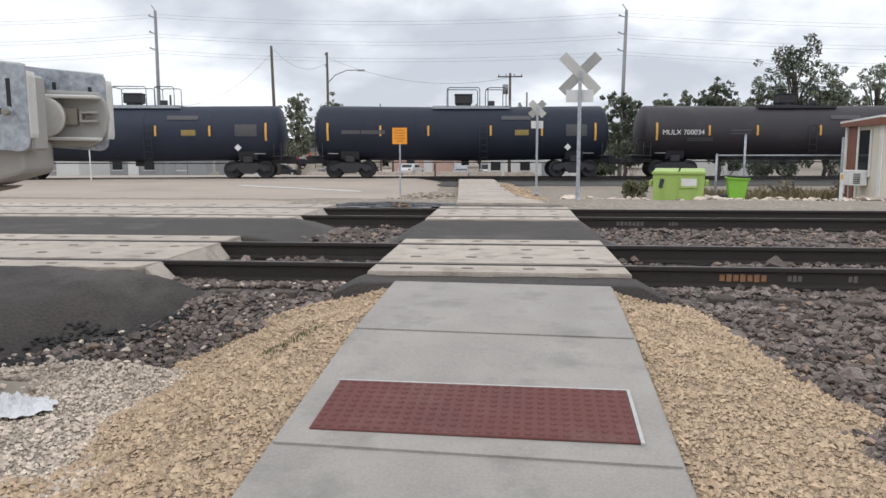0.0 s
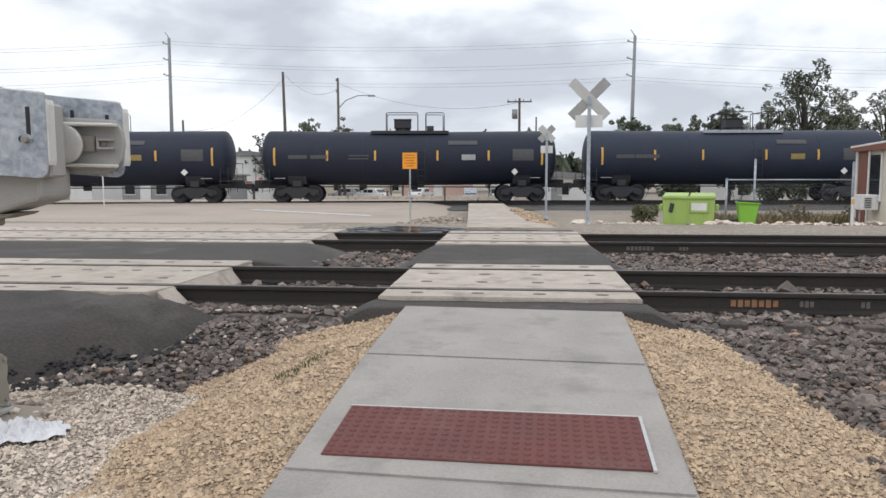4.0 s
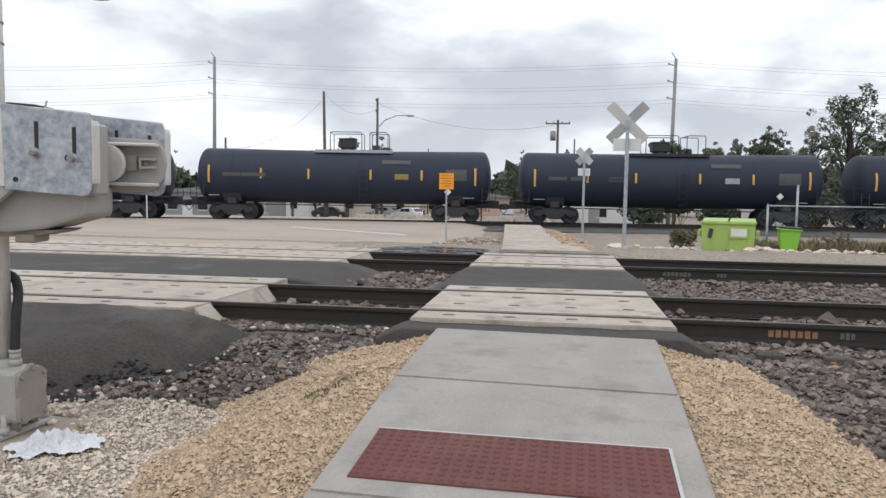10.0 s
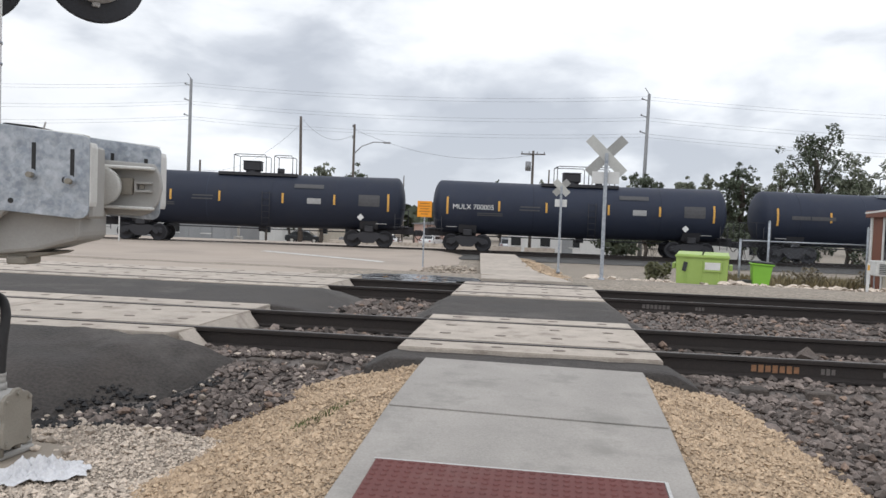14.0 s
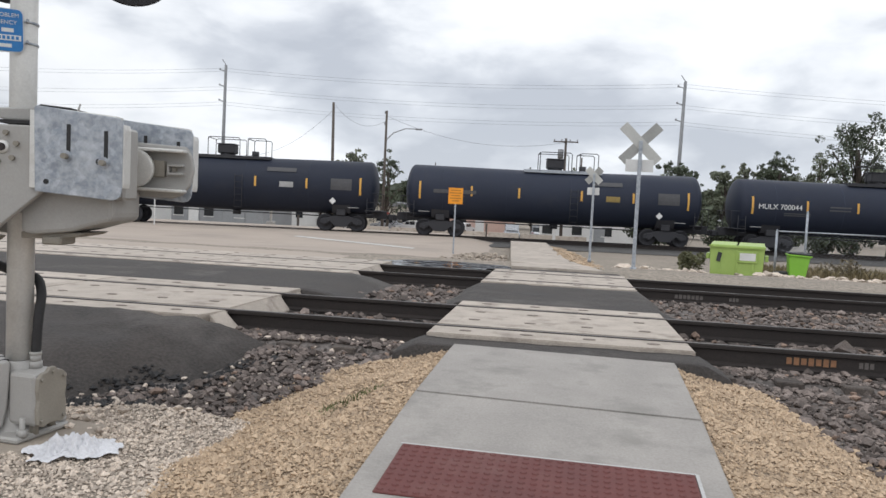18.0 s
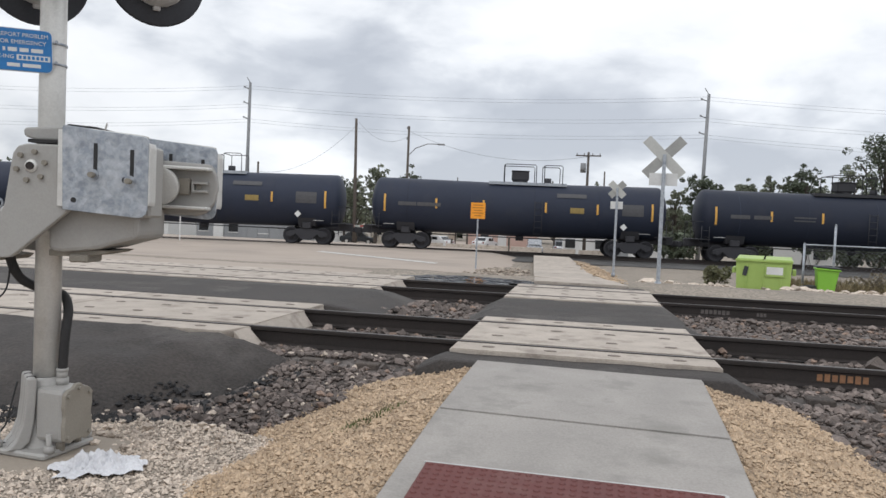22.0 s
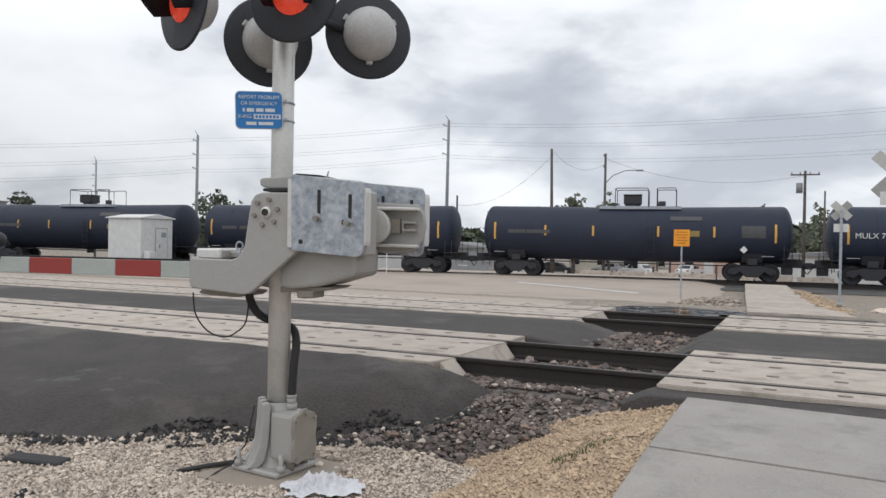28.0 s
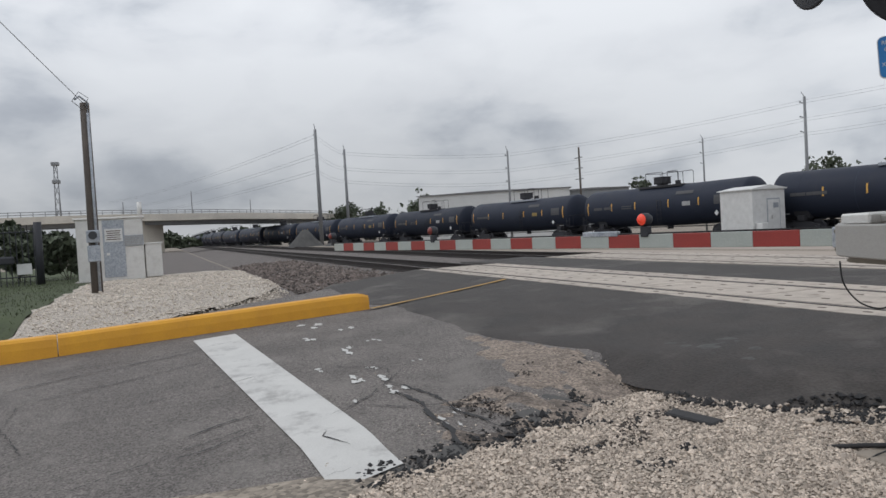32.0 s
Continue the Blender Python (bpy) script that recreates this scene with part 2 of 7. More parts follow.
RED_DULL = mat("unlit_red_lens", (0.24, 0.045, 0.035), (0.16, 0.03, 0.025), 0.3, scale=30, fine=90, bump=0.05)
BLUE_SIGN = mat("blue_sign_sheet", (0.02, 0.20, 0.52), (0.016, 0.17, 0.46), 0.4, scale=4, fine=60, bump=0.0)
WHITE_PAINT = mat("white_paint", (0.72, 0.72, 0.71), (0.60, 0.60, 0.59), 0.6, scale=3, fine=60, bump=0.03, stain=0.25, stain_col=(0.45, 0.43, 0.40), stain_scale=2.5)
LINE_PAINT = mat("worn_white_road_paint", (0.66, 0.65, 0.62), (0.50, 0.49, 0.47), 0.85, scale=3, fine=90, bump=0.12, spread=0.9, stain=0.75, stain_col=(0.30, 0.29, 0.28), stain_scale=2.3, space="World")
LINE_YELLOW = mat("worn_yellow_road_paint", (0.48, 0.28, 0.07), (0.34, 0.21, 0.07), 0.85, scale=3, fine=90, bump=0.1, spread=0.9, stain=0.6, stain_col=(0.16, 0.14, 0.12), stain_scale=2.0, space="World")
YELLOW_KERB = mat("amber_yellow_kerb_paint", (0.80, 0.40, 0.035), (0.66, 0.31, 0.03), 0.7, scale=2.2, fine=60, bump=0.06, spread=0.8, stain=0.25, stain_col=(0.45, 0.22, 0.05), stain_scale=1.6, space="World")
ORANGE = mat("orange_sign_sheet", (0.90, 0.36, 0.02), (0.80, 0.30, 0.015), 0.45, scale=4, fine=60, bump=0.0)
DARK_PRINT = mat("dark_print", (0.10, 0.05, 0.02), None, 0.6, bump=0.0)
ARM_RED = mat("red_retroreflective", (0.34, 0.045, 0.035), (0.26, 0.035, 0.03), 0.5, scale=5, fine=70, bump=0.02)
ARM_WHITE = mat("pale_retroreflective", (0.44, 0.47, 0.44), (0.36, 0.39, 0.365), 0.5, scale=5, fine=70, bump=0.02)
TANK = mat("black_tank_paint", (0.031, 0.038, 0.060), (0.022, 0.027, 0.044), 0.55, scale=0.7, fine=25, bump=0.02, spread=0.9, random_tint=0.2, spec=0.22, stain=0.3, stain_col=(0.044, 0.046, 0.056), stain_scale=0.9)
TANK_BROWN = mat("dark_maroon_tank_paint", (0.029, 0.024, 0.031), (0.020, 0.017, 0.022), 0.55, scale=0.7, fine=25, bump=0.02, spread=0.9, stain=0.35, stain_col=(0.05, 0.045, 0.043), stain_scale=0.9)
UNDER = mat("grimy_black_steel", (0.047, 0.047, 0.053), (0.032, 0.032, 0.037), 0.75, 0.1, scale=3, fine=40, bump=0.1, spread=0.9)
STRIPE = mat("yellow_reflector_strip", (0.72, 0.40, 0.08), (0.58, 0.32, 0.07), 0.5, scale=6, fine=40, bump=0.0)
PANEL_GOLD = mat("dull_gold_stencil", (0.33, 0.24, 0.075), (0.24, 0.17, 0.055), 0.6, scale=8, fine=50, bump=0.0)
STENCIL = mat("grey_white_stencil", (0.42, 0.42, 0.42), (0.30, 0.30, 0.30), 0.6, scale=9, fine=50, bump=0.0)
STENCIL_DIM = mat("faded_stencil", (0.085, 0.085, 0.09), (0.06, 0.06, 0.065), 0.6, scale=9, fine=50, bump=0.0)
WHITE_PRINT = mat("white_print", (0.75, 0.75, 0.74), (0.68, 0.68, 0.67), 0.5, scale=9, fine=50, bump=0.0)
LIME = mat("lime_green_paint", (0.36, 0.49, 0.13), (0.30, 0.42, 0.10), 0.5, scale=2, fine=50, bump=0.03, stain=0.25, stain_col=(0.22, 0.36, 0.09), stain_scale=2.4)
LIME_PLASTIC = mat("lime_green_plastic", (0.24, 0.52, 0.05), (0.20, 0.45, 0.04), 0.45, scale=2, fine=50, bump=0.02)
WOOD_POLE = mat("weathered_pole_timber", (0.13, 0.11, 0.095), (0.08, 0.068, 0.06), 0.95, scale=2, fine=40, bump=0.2)
POLE_GREY = mat("grey_steel_pole", (0.29, 0.295, 0.30), (0.21, 0.215, 0.225), 0.6, 0.3, scale=2, fine=30, bump=0.02)
WIRE = mat("dark_cable", (0.30, 0.31, 0.33), None, 0.7, bump=0.0)
BARK = mat("tree_bark", (0.11, 0.09, 0.075), (0.06, 0.05, 0.042), 0.95, scale=3, fine=30, bump=0.6)
LEAF = mat("oak_leaves", (0.20, 0.215, 0.15), (0.105, 0.12, 0.08), 0.75, scale=0.5, fine=6, bump=0.0, spread=0.7, islands=0.45)
LEAF_DARK = mat("dark_leaves", (0.105, 0.125, 0.08), (0.06, 0.073, 0.047), 0.75, scale=0.5, fine=6, bump=0.0, spread=0.7, islands=0.45)
GRASS = mat("grass_blades", (0.068, 0.088, 0.035), (0.042, 0.056, 0.022), 0.85, scale=0.7, fine=8, bump=0.0, islands=0.4)
LAWN = mat("lawn_soil", (0.065, 0.085, 0.032), (0.04, 0.05, 0.02), 0.95, scale=0.8, fine=14, bump=0.4, space="World")
CREAM = mat("cream_wall_panel", (0.66, 0.61, 0.52), (0.56, 0.51, 0.43), 0.75, scale=1.2, fine=40, bump=0.03, stain=0.25, stain_col=(0.42, 0.38, 0.32), stain_scale=0.9)
BROWN_TRIM = mat("red_brown_trim", (0.20, 0.075, 0.045), (0.15, 0.055, 0.035), 0.65, scale=3, fine=40, bump=0.03)
BEIGE_BRIDGE = mat("pale_bridge_concrete", (0.68, 0.63, 0.55), (0.55, 0.51, 0.45), 0.9, scale=0.3, fine=6, bump=0.03, stain=0.3, stain_col=(0.27, 0.25, 0.22), stain_scale=0.2)
GREY_WALL = mat("grey_metal_wall", (0.30, 0.31, 0.32), (0.24, 0.25, 0.26), 0.7, scale=0.4, fine=8, bump=0.02)
WHITE_WALL = mat("white_metal_wall", (0.72, 0.72, 0.71), (0.62, 0.62, 0.61), 0.7, scale=0.4, fine=8, bump=0.02, stain=0.2, stain_col=(0.40, 0.38, 0.35), stain_scale=0.4)
PINK_WALL = mat("salmon_pink_wall", (0.60, 0.42, 0.36), (0.50, 0.35, 0.30), 0.8, scale=0.4, fine=8, bump=0.02, stain=0.3, stain_col=(0.55, 0.45, 0.40), stain_scale=0.6)
ROOF = mat("grey_roof_sheet", (0.24, 0.24, 0.245), (0.17, 0.17, 0.175), 0.75, scale=0.4, fine=8, bump=0.03)
DARK_GLASS = mat("dark_window_glass", (0.025, 0.028, 0.032), None, 0.12, bump=0.0)
CAR_WHITE = mat("white_car_paint", (0.70, 0.70, 0.70), (0.62, 0.62, 0.62), 0.25, bump=0.0)
CAR_SILVER = mat("silver_car_paint", (0.38, 0.39, 0.41), (0.32, 0.33, 0.35), 0.28, 0.3, bump=0.0)
CAR_DARK = mat("dark_car_paint", (0.04, 0.045, 0.05), (0.03, 0.033, 0.037), 0.25, bump=0.0)
CLOTH = mat("dirty_white_cloth", (0.70, 0.70, 0.72), (0.55, 0.55, 0.57), 0.9, scale=8, fine=70, bump=0.1)
CHIP_CLEAN = mat("clean_white_chip", (0.69, 0.62, 0.54), (0.52, 0.46, 0.39), 0.9, scale=9, fine=60, bump=0.2, islands=0.2)
CLEAN_GRAVEL = mat("clean_white_gravel_bed", (0.58, 0.52, 0.45), (0.42, 0.37, 0.32), 0.95, scale=0.9, fine=40, bump=0.7, spread=0.9, cells=40, space="World")
FOOTING = mat("tan_footing_concrete", (0.36, 0.31, 0.25), (0.27, 0.23, 0.19), 0.95, scale=3, fine=60, bump=0.3, spread=0.9)
SLAG = mat("dark_gravel_heap", (0.11, 0.105, 0.10), (0.06, 0.06, 0.058), 0.95, scale=1, fine=12, bump=0.6, space="World")


def water():
    m = bpy.data.materials.new("puddle_water")
    m.use_nodes = True
    b = m.node_tree.nodes["Principled BSDF"]
    b.inputs["Base Color"].default_value, b.inputs["Roughness"].default_value = (0.035, 0.032, 0.028, 1), 0.03
    n = m.node_tree.nodes.new("ShaderNodeTexNoise"); n.inputs["Scale"].default_value = 7
    bp = m.node_tree.nodes.new("ShaderNodeBump"); bp.inputs["Strength"].default_value = 0.5; bp.inputs["Distance"].default_value = 0.06
    m.node_tree.links.new(n.outputs["Fac"], bp.inputs["Height"]); m.node_tree.links.new(bp.outputs[0], b.inputs["Normal"])
    return m


WATER = water()


# ---- mesh helpers ----
def mesh(name, bm_or_data, material, smooth=False):
    me = bpy.data.meshes.new(name)
    if isinstance(bm_or_data, tuple):
        me.from_pydata(bm_or_data[0], [], bm_or_data[1])
    else:
        bm_or_data.to_mesh(me)
        bm_or_data.free()
    if smooth:
        me.polygons.foreach_set("use_smooth", [True] * len(me.polygons))
    for m in (material if isinstance(material, (list, tuple)) else [material]):
        me.materials.append(m)
    return me


def part(name, bm, material, parent=None, label="", at=None, smooth=False):
    """One mesh object under a thing or a part; bm may be a bmesh, (verts, faces) or a ready mesh."""
    me = bm if isinstance(bm, bpy.types.Mesh) else mesh(name, bm, material, smooth)
    ob = new(name, me)
    ob.parent = parent
    if at is not None:
        ob.matrix_basis = at
    return tagged(ob, label)


def thing(name, label, category, group="", at=None, kind=""):
    ob = new(name)
    ob.empty_display_size = 0.1
    if at is not None:
        ob.matrix_basis = at
    return tagged(ob, label, category, group, kind)


def box(sx, sy, sz, m=None, bevel=0.0, bm=None, seg=1):
    """A box centred on its own middle, moved by m."""
    bm = bm or bmesh.new()
    own = bmesh.new()
    bmesh.ops.create_cube(own, size=1, matrix=Matrix.Diagonal((sx, sy, sz, 1)))
    if bevel:
        bmesh.ops.bevel(own, geom=own.edges[:], offset=bevel, segments=seg, affect="EDGES", profile=0.5)
    if m is not None:
        own.transform(m)
    return merge(bm, own)


def merge(bm, own):
    off = len(bm.verts)
    vs = [bm.verts.new(v.co) for v in own.verts]
    own.verts.index_update()
    for f in own.faces:
        try:
            g = bm.faces.new([vs[v.index] for v in f.verts])
            g.smooth, g.material_index = f.smooth, f.material_index
        except ValueError:
            pass
    own.free()
    return bm


def cyl(r, h, m=None, seg=12, r2=None, bm=None, bevel=0.0):
    """An upright cylinder or cone from z 0 to h, moved by m."""
    bm = bm or bmesh.new()
    own = bmesh.new()
    bmesh.ops.create_cone(own, cap_ends=True, segments=seg, radius1=r, radius2=r if r2 is None else r2, depth=h, matrix=Matrix.Translation((0, 0, h / 2)))
    if bevel:
        bmesh.ops.bevel(own, geom=[e for e in own.edges if len(e.link_faces) == 2 and abs(e.link_faces[0].normal.z - e.link_faces[1].normal.z) > 0.5], offset=bevel, segments=2, affect="EDGES")
    for f in own.faces:
        f.smooth = abs(f.normal.z) < 0.9
    if m is not None:
        own.transform(m)
    return merge(bm, own)


def rod(a, b, r, seg=8, bm=None, r2=None):
    a, b = Vector(a), Vector(b)
    m = Matrix.Translation(a) @ (b - a).to_track_quat("Z", "Y").to_matrix().to_4x4()
    return cyl(r, (b - a).length, m, seg, r2, bm)


def tube(points, r, seg=8, bm=None):
    """A pipe through points."""
    bm = bm or bmesh.new()
    pts = [Vector(p) for p in points]
    rings = []
    for i, p in enumerate(pts):
        d = (pts[min(i + 1, len(pts) - 1)] - pts[max(i - 1, 0)]).normalized()
        q = d.to_track_quat("Z", "Y").to_matrix()
        rings.append([bm.verts.new(p + q @ Vector((r * math.cos(2 * math.pi * k / seg), r * math.sin(2 * math.pi * k / seg), 0))) for k in range(seg)])
    for a, b in zip(rings, rings[1:]):
        for k in range(seg):
            f = bm.faces.new((a[k], a[(k + 1) % seg], b[(k + 1) % seg], b[k]))
            f.smooth = True
    bm.faces.new(rings[0][::-1])
    bm.faces.new(rings[-1])
    return bm


def smooth_line(points, n=5):
    """More points along a curve through the given ones."""
    P = [Vector(p) for p in points]
    out = []
    for i in range(len(P) - 1):
        a, b, c, d = P[max(i - 1, 0)], P[i], P[i + 1], P[min(i + 2, len(P) - 1)]
        for k in range(n):
            f = k / n
            out.append(0.5 * (2 * b + (c - a) * f + (2 * a - 5 * b + 4 * c - d) * f ** 2 + (3 * b - a - 3 * c + d) * f ** 3))
    return out + [P[-1]]


def lathe(profile, seg=24, m=None, bm=None):
    """Spins (radius, z) pairs round z."""
    bm = bm or bmesh.new()
    own = bmesh.new()
    rings = []
    for r, z in profile:
        rings.append([own.verts.new((r * math.cos(2 * math.pi * k / seg), r * math.sin(2 * math.pi * k / seg), z)) for k in range(seg)] if r > 1e-6 else [own.verts.new((0, 0, z))])
    for a, b in zip(rings, rings[1:]):
        for k in range(seg):
            k2 = (k + 1) % seg
            if len(a) == 1:
                f = own.faces.new((a[0], b[k2], b[k]))
            elif len(b) == 1:
                f = own.faces.new((a[k], a[k2], b[0]))
            else:
                f = own.faces.new((a[k], a[k2], b[k2], b[k]))
            f.smooth = True
    bmesh.ops.recalc_face_normals(own, faces=own.faces[:])
    if m is not None:
        own.transform(m)
    return merge(bm, own)


def prism(outline, depth, m=None, bevel=0.0, bm=None):
    """An outline of (x, z) pairs, pushed from y 0 to depth."""
    bm = bm or bmesh.new()
    own = bmesh.new()
    f = own.faces.new([own.verts.new((x, 0, z)) for x, z in outline])
    r = bmesh.ops.extrude_face_region(own, geom=[f])
    bmesh.ops.translate(own, vec=(0, depth, 0), verts=[v for v in r["geom"] if isinstance(v, bmesh.types.BMVert)])
    bmesh.ops.recalc_face_normals(own, faces=own.faces[:])
    if bevel:
        bmesh.ops.bevel(own, geom=own.edges[:], offset=bevel, segments=2, affect="EDGES", profile=0.5)
    if m is not None:
        own.transform(m)
    return merge(bm, own)


def sheet(xs, ys, zf, keep=None, skirt=0.0):
    """A height field over xs and ys; keep(x, y) leaves cells out; skirt lets its rim down."""
    idx, verts, faces = {}, [], []

    def v(i, j):
        if (i, j) not in idx:
            idx[i, j] = len(verts)
            verts.append((xs[i], ys[j], zf(xs[i], ys[j])))
        return idx[i, j]

    for i in range(len(xs) - 1):
        for j in range(len(ys) - 1):
            if keep is None or keep((xs[i] + xs[i + 1]) / 2, (ys[j] + ys[j + 1]) / 2):
                faces.append((v(i, j), v(i + 1, j), v(i + 1, j + 1), v(i, j + 1)))
    if skirt:
        seen = {}
        for f in faces:
            for a, b in zip(f, f[1:] + f[:1]):
                seen[a, b] = 1
        low = {}
        for a, b in [e for e in seen if (e[1], e[0]) not in seen]:
            for w in (a, b):
                if w not in low:
                    low[w] = len(verts)
                    verts.append((verts[w][0], verts[w][1], verts[w][2] - skirt))
            faces.append((b, a, low[a], low[b]))
    return verts, faces


def strip(left, right, zf, across=6, along=None):
    """A surface between two edges given as equal lists of (x, y)."""
    verts, faces = [], []
    for (x0, y0), (x1, y1) in zip(left, right):
        for k in range(across + 1):
            f = k / across
            x, y = x0 + (x1 - x0) * f, y0 + (y1 - y0) * f
            verts.append((x, y, zf(x, y)))
    w = across + 1
    for i in range(len(left) - 1):
        for k in range(across):
            a = i * w + k
            faces.append((a, a + 1, a + w + 1, a + w))
    return verts, faces


def lettering(text, size, material, parent, at, name="lettering", thick=0.002, label=""):
    cu = bpy.data.curves.new("text", "FONT")
    cu.body, cu.size, cu.extrude, cu.align_x, cu.align_y = text, size, thick, "CENTER", "CENTER"
    ob = bpy.data.objects.new("text", cu)
    scene.collection.objects.link(ob)
    me = bpy.data.meshes.new_from_object(ob.evaluated_get(bpy.context.evaluated_depsgraph_get()))
    bpy.data.objects.remove(ob)
    me.materials.clear()
    me.materials.append(material)
    return part(name, me, material, parent, label, at)


FACE = pose(0, 0, 0, 90)  # stands a flat text upright, facing -y


def rocks(rng, places, size, squash=0.65, top=0.35, chip=False):
    """Many small angular stones as one mesh: each a bent octahedron with cut corners."""
    base = np.array([(1, 0, 0), (-1, 0, 0), (0, 1, 0), (0, -1, 0), (0, 0, 1), (0, 0, -1), (.62, .62, .5), (-.62, .6, .45), (.6, -.6, .4), (-.6, -.62, .5)], float)
    tris = [(0, 6, 8), (6, 4, 8), (6, 2, 7), (6, 7, 4), (7, 1, 9), (7, 9, 4), (9, 3, 8), (9, 8, 4), (0, 2, 6), (2, 1, 7), (1, 3, 9), (3, 0, 8), (0, 5, 2), (2, 5, 1), (1, 5, 3), (3, 5, 0)]
    if chip:
        base = base[:6]
        tris = [(0, 2, 4), (2, 1, 4), (1, 3, 4), (3, 0, 4), (2, 0, 5), (1, 2, 5), (3, 1, 5), (0, 3, 5)]
    c = len(base)
    n = len(places)
    P = np.asarray(places, float)
    a = rng.uniform(0, 2 * np.pi, n)
    s = size * rng.lognormal(0, 0.35, n)
    V = base[None] * rng.uniform(0.65, 1.3, (n, c, 3))
    V *= (s[:, None, None] * np.stack([rng.uniform(0.75, 1.3, n), rng.uniform(0.7, 1.1, n), squash * rng.uniform(0.7, 1.2, n)], 1)[:, None, :])
    tilt = rng.uniform(-0.5, 0.5, n)
    y, z = V[:, :, 1].copy(), V[:, :, 2].copy()
    V[:, :, 1], V[:, :, 2] = y * np.cos(tilt)[:, None] - z * np.sin(tilt)[:, None], y * np.sin(tilt)[:, None] + z * np.cos(tilt)[:, None]
    x, y = V[:, :, 0].copy(), V[:, :, 1].copy()
    V[:, :, 0], V[:, :, 1] = x * np.cos(a)[:, None] - y * np.sin(a)[:, None], x * np.sin(a)[:, None] + y * np.cos(a)[:, None]
    V += P[:, None, :]
    V[:, :, 2] += (s * top)[:, None]
    F = (np.array(tris)[None] + c * np.arange(n)[:, None, None]).reshape(-1, 3)
    return V.reshape(-1, 3).tolist(), F.tolist()


def wobble(x, y, s=1.0):
    return noise.noise(Vector((x * s, y * s, 0.37)))


def lerp(x, xs, ys):
    return float(np.interp(x, xs, ys))


# ---- the lie of the land: rail heads at z 0, tracks along x ----
RAIL_Y = (7.0, 8.47, 11.93, 13.42)
RAIL_X = (-420.0, 160.0)
GROUND_Y = (-3000, -60, 1.0, 3.4, 4.6, 6.45, 13.75, 14.2, 15.4, 17.6, 20, 22.5, 25, 34, 50, 60, 80, 4000)
GROUND_Z = (-1.0, -0.75, -0.55, -0.58, -0.75, -0.75, -0.75, -0.14, -0.085, -0.11, -0.32, -0.51, -0.62, -0.80, -0.9, -1.7, -2.5, -3.2)
KERB_X = -12.5


def west_edge(y):
    return lerp(y, (-40, -2.8, -0.3, 1.5, 2.5, 4.1, 6.6), (-12.9, -14.1, -16.2, -18.4, -19.0, -20.4, -21.2))


def land(x, y):
    z = lerp(y, GROUND_Y, GROUND_Z)
    if -30 < x < 20 and -10 < y < 40:
        z += 0.025 * wobble(x, y, 1.1) + 0.012 * wobble(x, y, 3.7)
    if abs(x + 2.4) < 3 and 13.7 < y < 18:
        z -= 0.10 * math.exp(-((x + 2.4) / 1.25) ** 2 - ((y - 15.35) / 0.85) ** 2)
    if x < west_edge(y) and y < 3.2:
        z += 0.44 * min(1, (west_edge(y) - x) / 3) * min(1, (3.2 - y) / 0.8)
    return z


def road_z(x, y):
    if y < 6.5:
        fade = min(1.0, (6.5 - y) / 3)
        crown = 0.035 * (x - KERB_X) if x > KERB_X else 0.02 * (KERB_X - x)
        edge = 0.10 * max(0.0, x + 6.0)
        return -0.012 - 0.04 * min(9.0, 6.5 - y) - (crown + edge) * fade
    if y < 14.0:
        return -0.012 - 0.02 * math.sin((y - 8.8) / 2.7 * math.pi) * (8.8 < y < 11.5)
    return lerp(y, (14.0, 16, 20, 26, 38, 48, 60, 80, 130), (-0.012, -0.06, -0.28, -0.50, -0.575, -0.7, -1.55, -2.35, -2.4)) - 0.004 * max(0, abs(x + 12) - 6)


def walk_z(y):
    return lerp(y, (-6, 0.3, 2.0, 4.77, 6.25), (-0.50, -0.47, -0.335, -0.10, -0.04))


def walk_x(y):
    return -0.17 + 0.028 * y


def train_y(x):
    return lerp(x, TRAIN_X, TRAIN_Y)


def spread_train():
    xs = np.arange(-460, 341, 2.0)
    slope = np.interp(xs, (-230, -195, -150, -100, -50, 0, 60, 340), (0, 0.05, 0.17, 0.19, 0.155, 0.11, 0.03, 0))
    ys = np.concatenate([[0], np.cumsum((slope[1:] + slope[:-1]) * 0.5 * 2.0)])
    ys += 42.3 - np.interp(-8, xs, ys)
    ys += np.interp(xs, (-45, -32, -18, -5, 2, 14, 60), (-1.8, -1.6, -0.6, 0, 0, -0.4, -0.4))
    return xs, ys


TRAIN_X, TRAIN_Y = spread_train()
TRAIN_Z = -0.58


def steps(*stops):
    """Grid lines: pairs of (value, step to the next)."""
    out = []
    for (a, s), (b, _) in zip(stops, stops[1:]):
        out += list(np.arange(a, b - s * 0.5, s))
    return out + [stops[-1][0]]


def structure(name, data, material, label, smooth=False, kind="structure"):
    return tagged(part(name, data, material, None, smooth=smooth), label, name.split("_")[0] if kind == "structure" else "gravel", kind=kind)


structure("ground", sheet(steps((-3000, 400), (-400, 40), (-40, 2), (-16, 0.5), (-5, 0.2), (0, 0.5), (14, 4), (60, 60), (400, 650), (3000, 1)), steps((-1500, 300), (-60, 6), (-12, 0.6), (4, 0.24), (7, 0.6), (13.6, 0.15), (17.2, 0.6), (25, 3), (85, 60), (400, 900), (4000, 1)), land), DIRT, "sandy dirt and gravel ground of the rail yard", True)


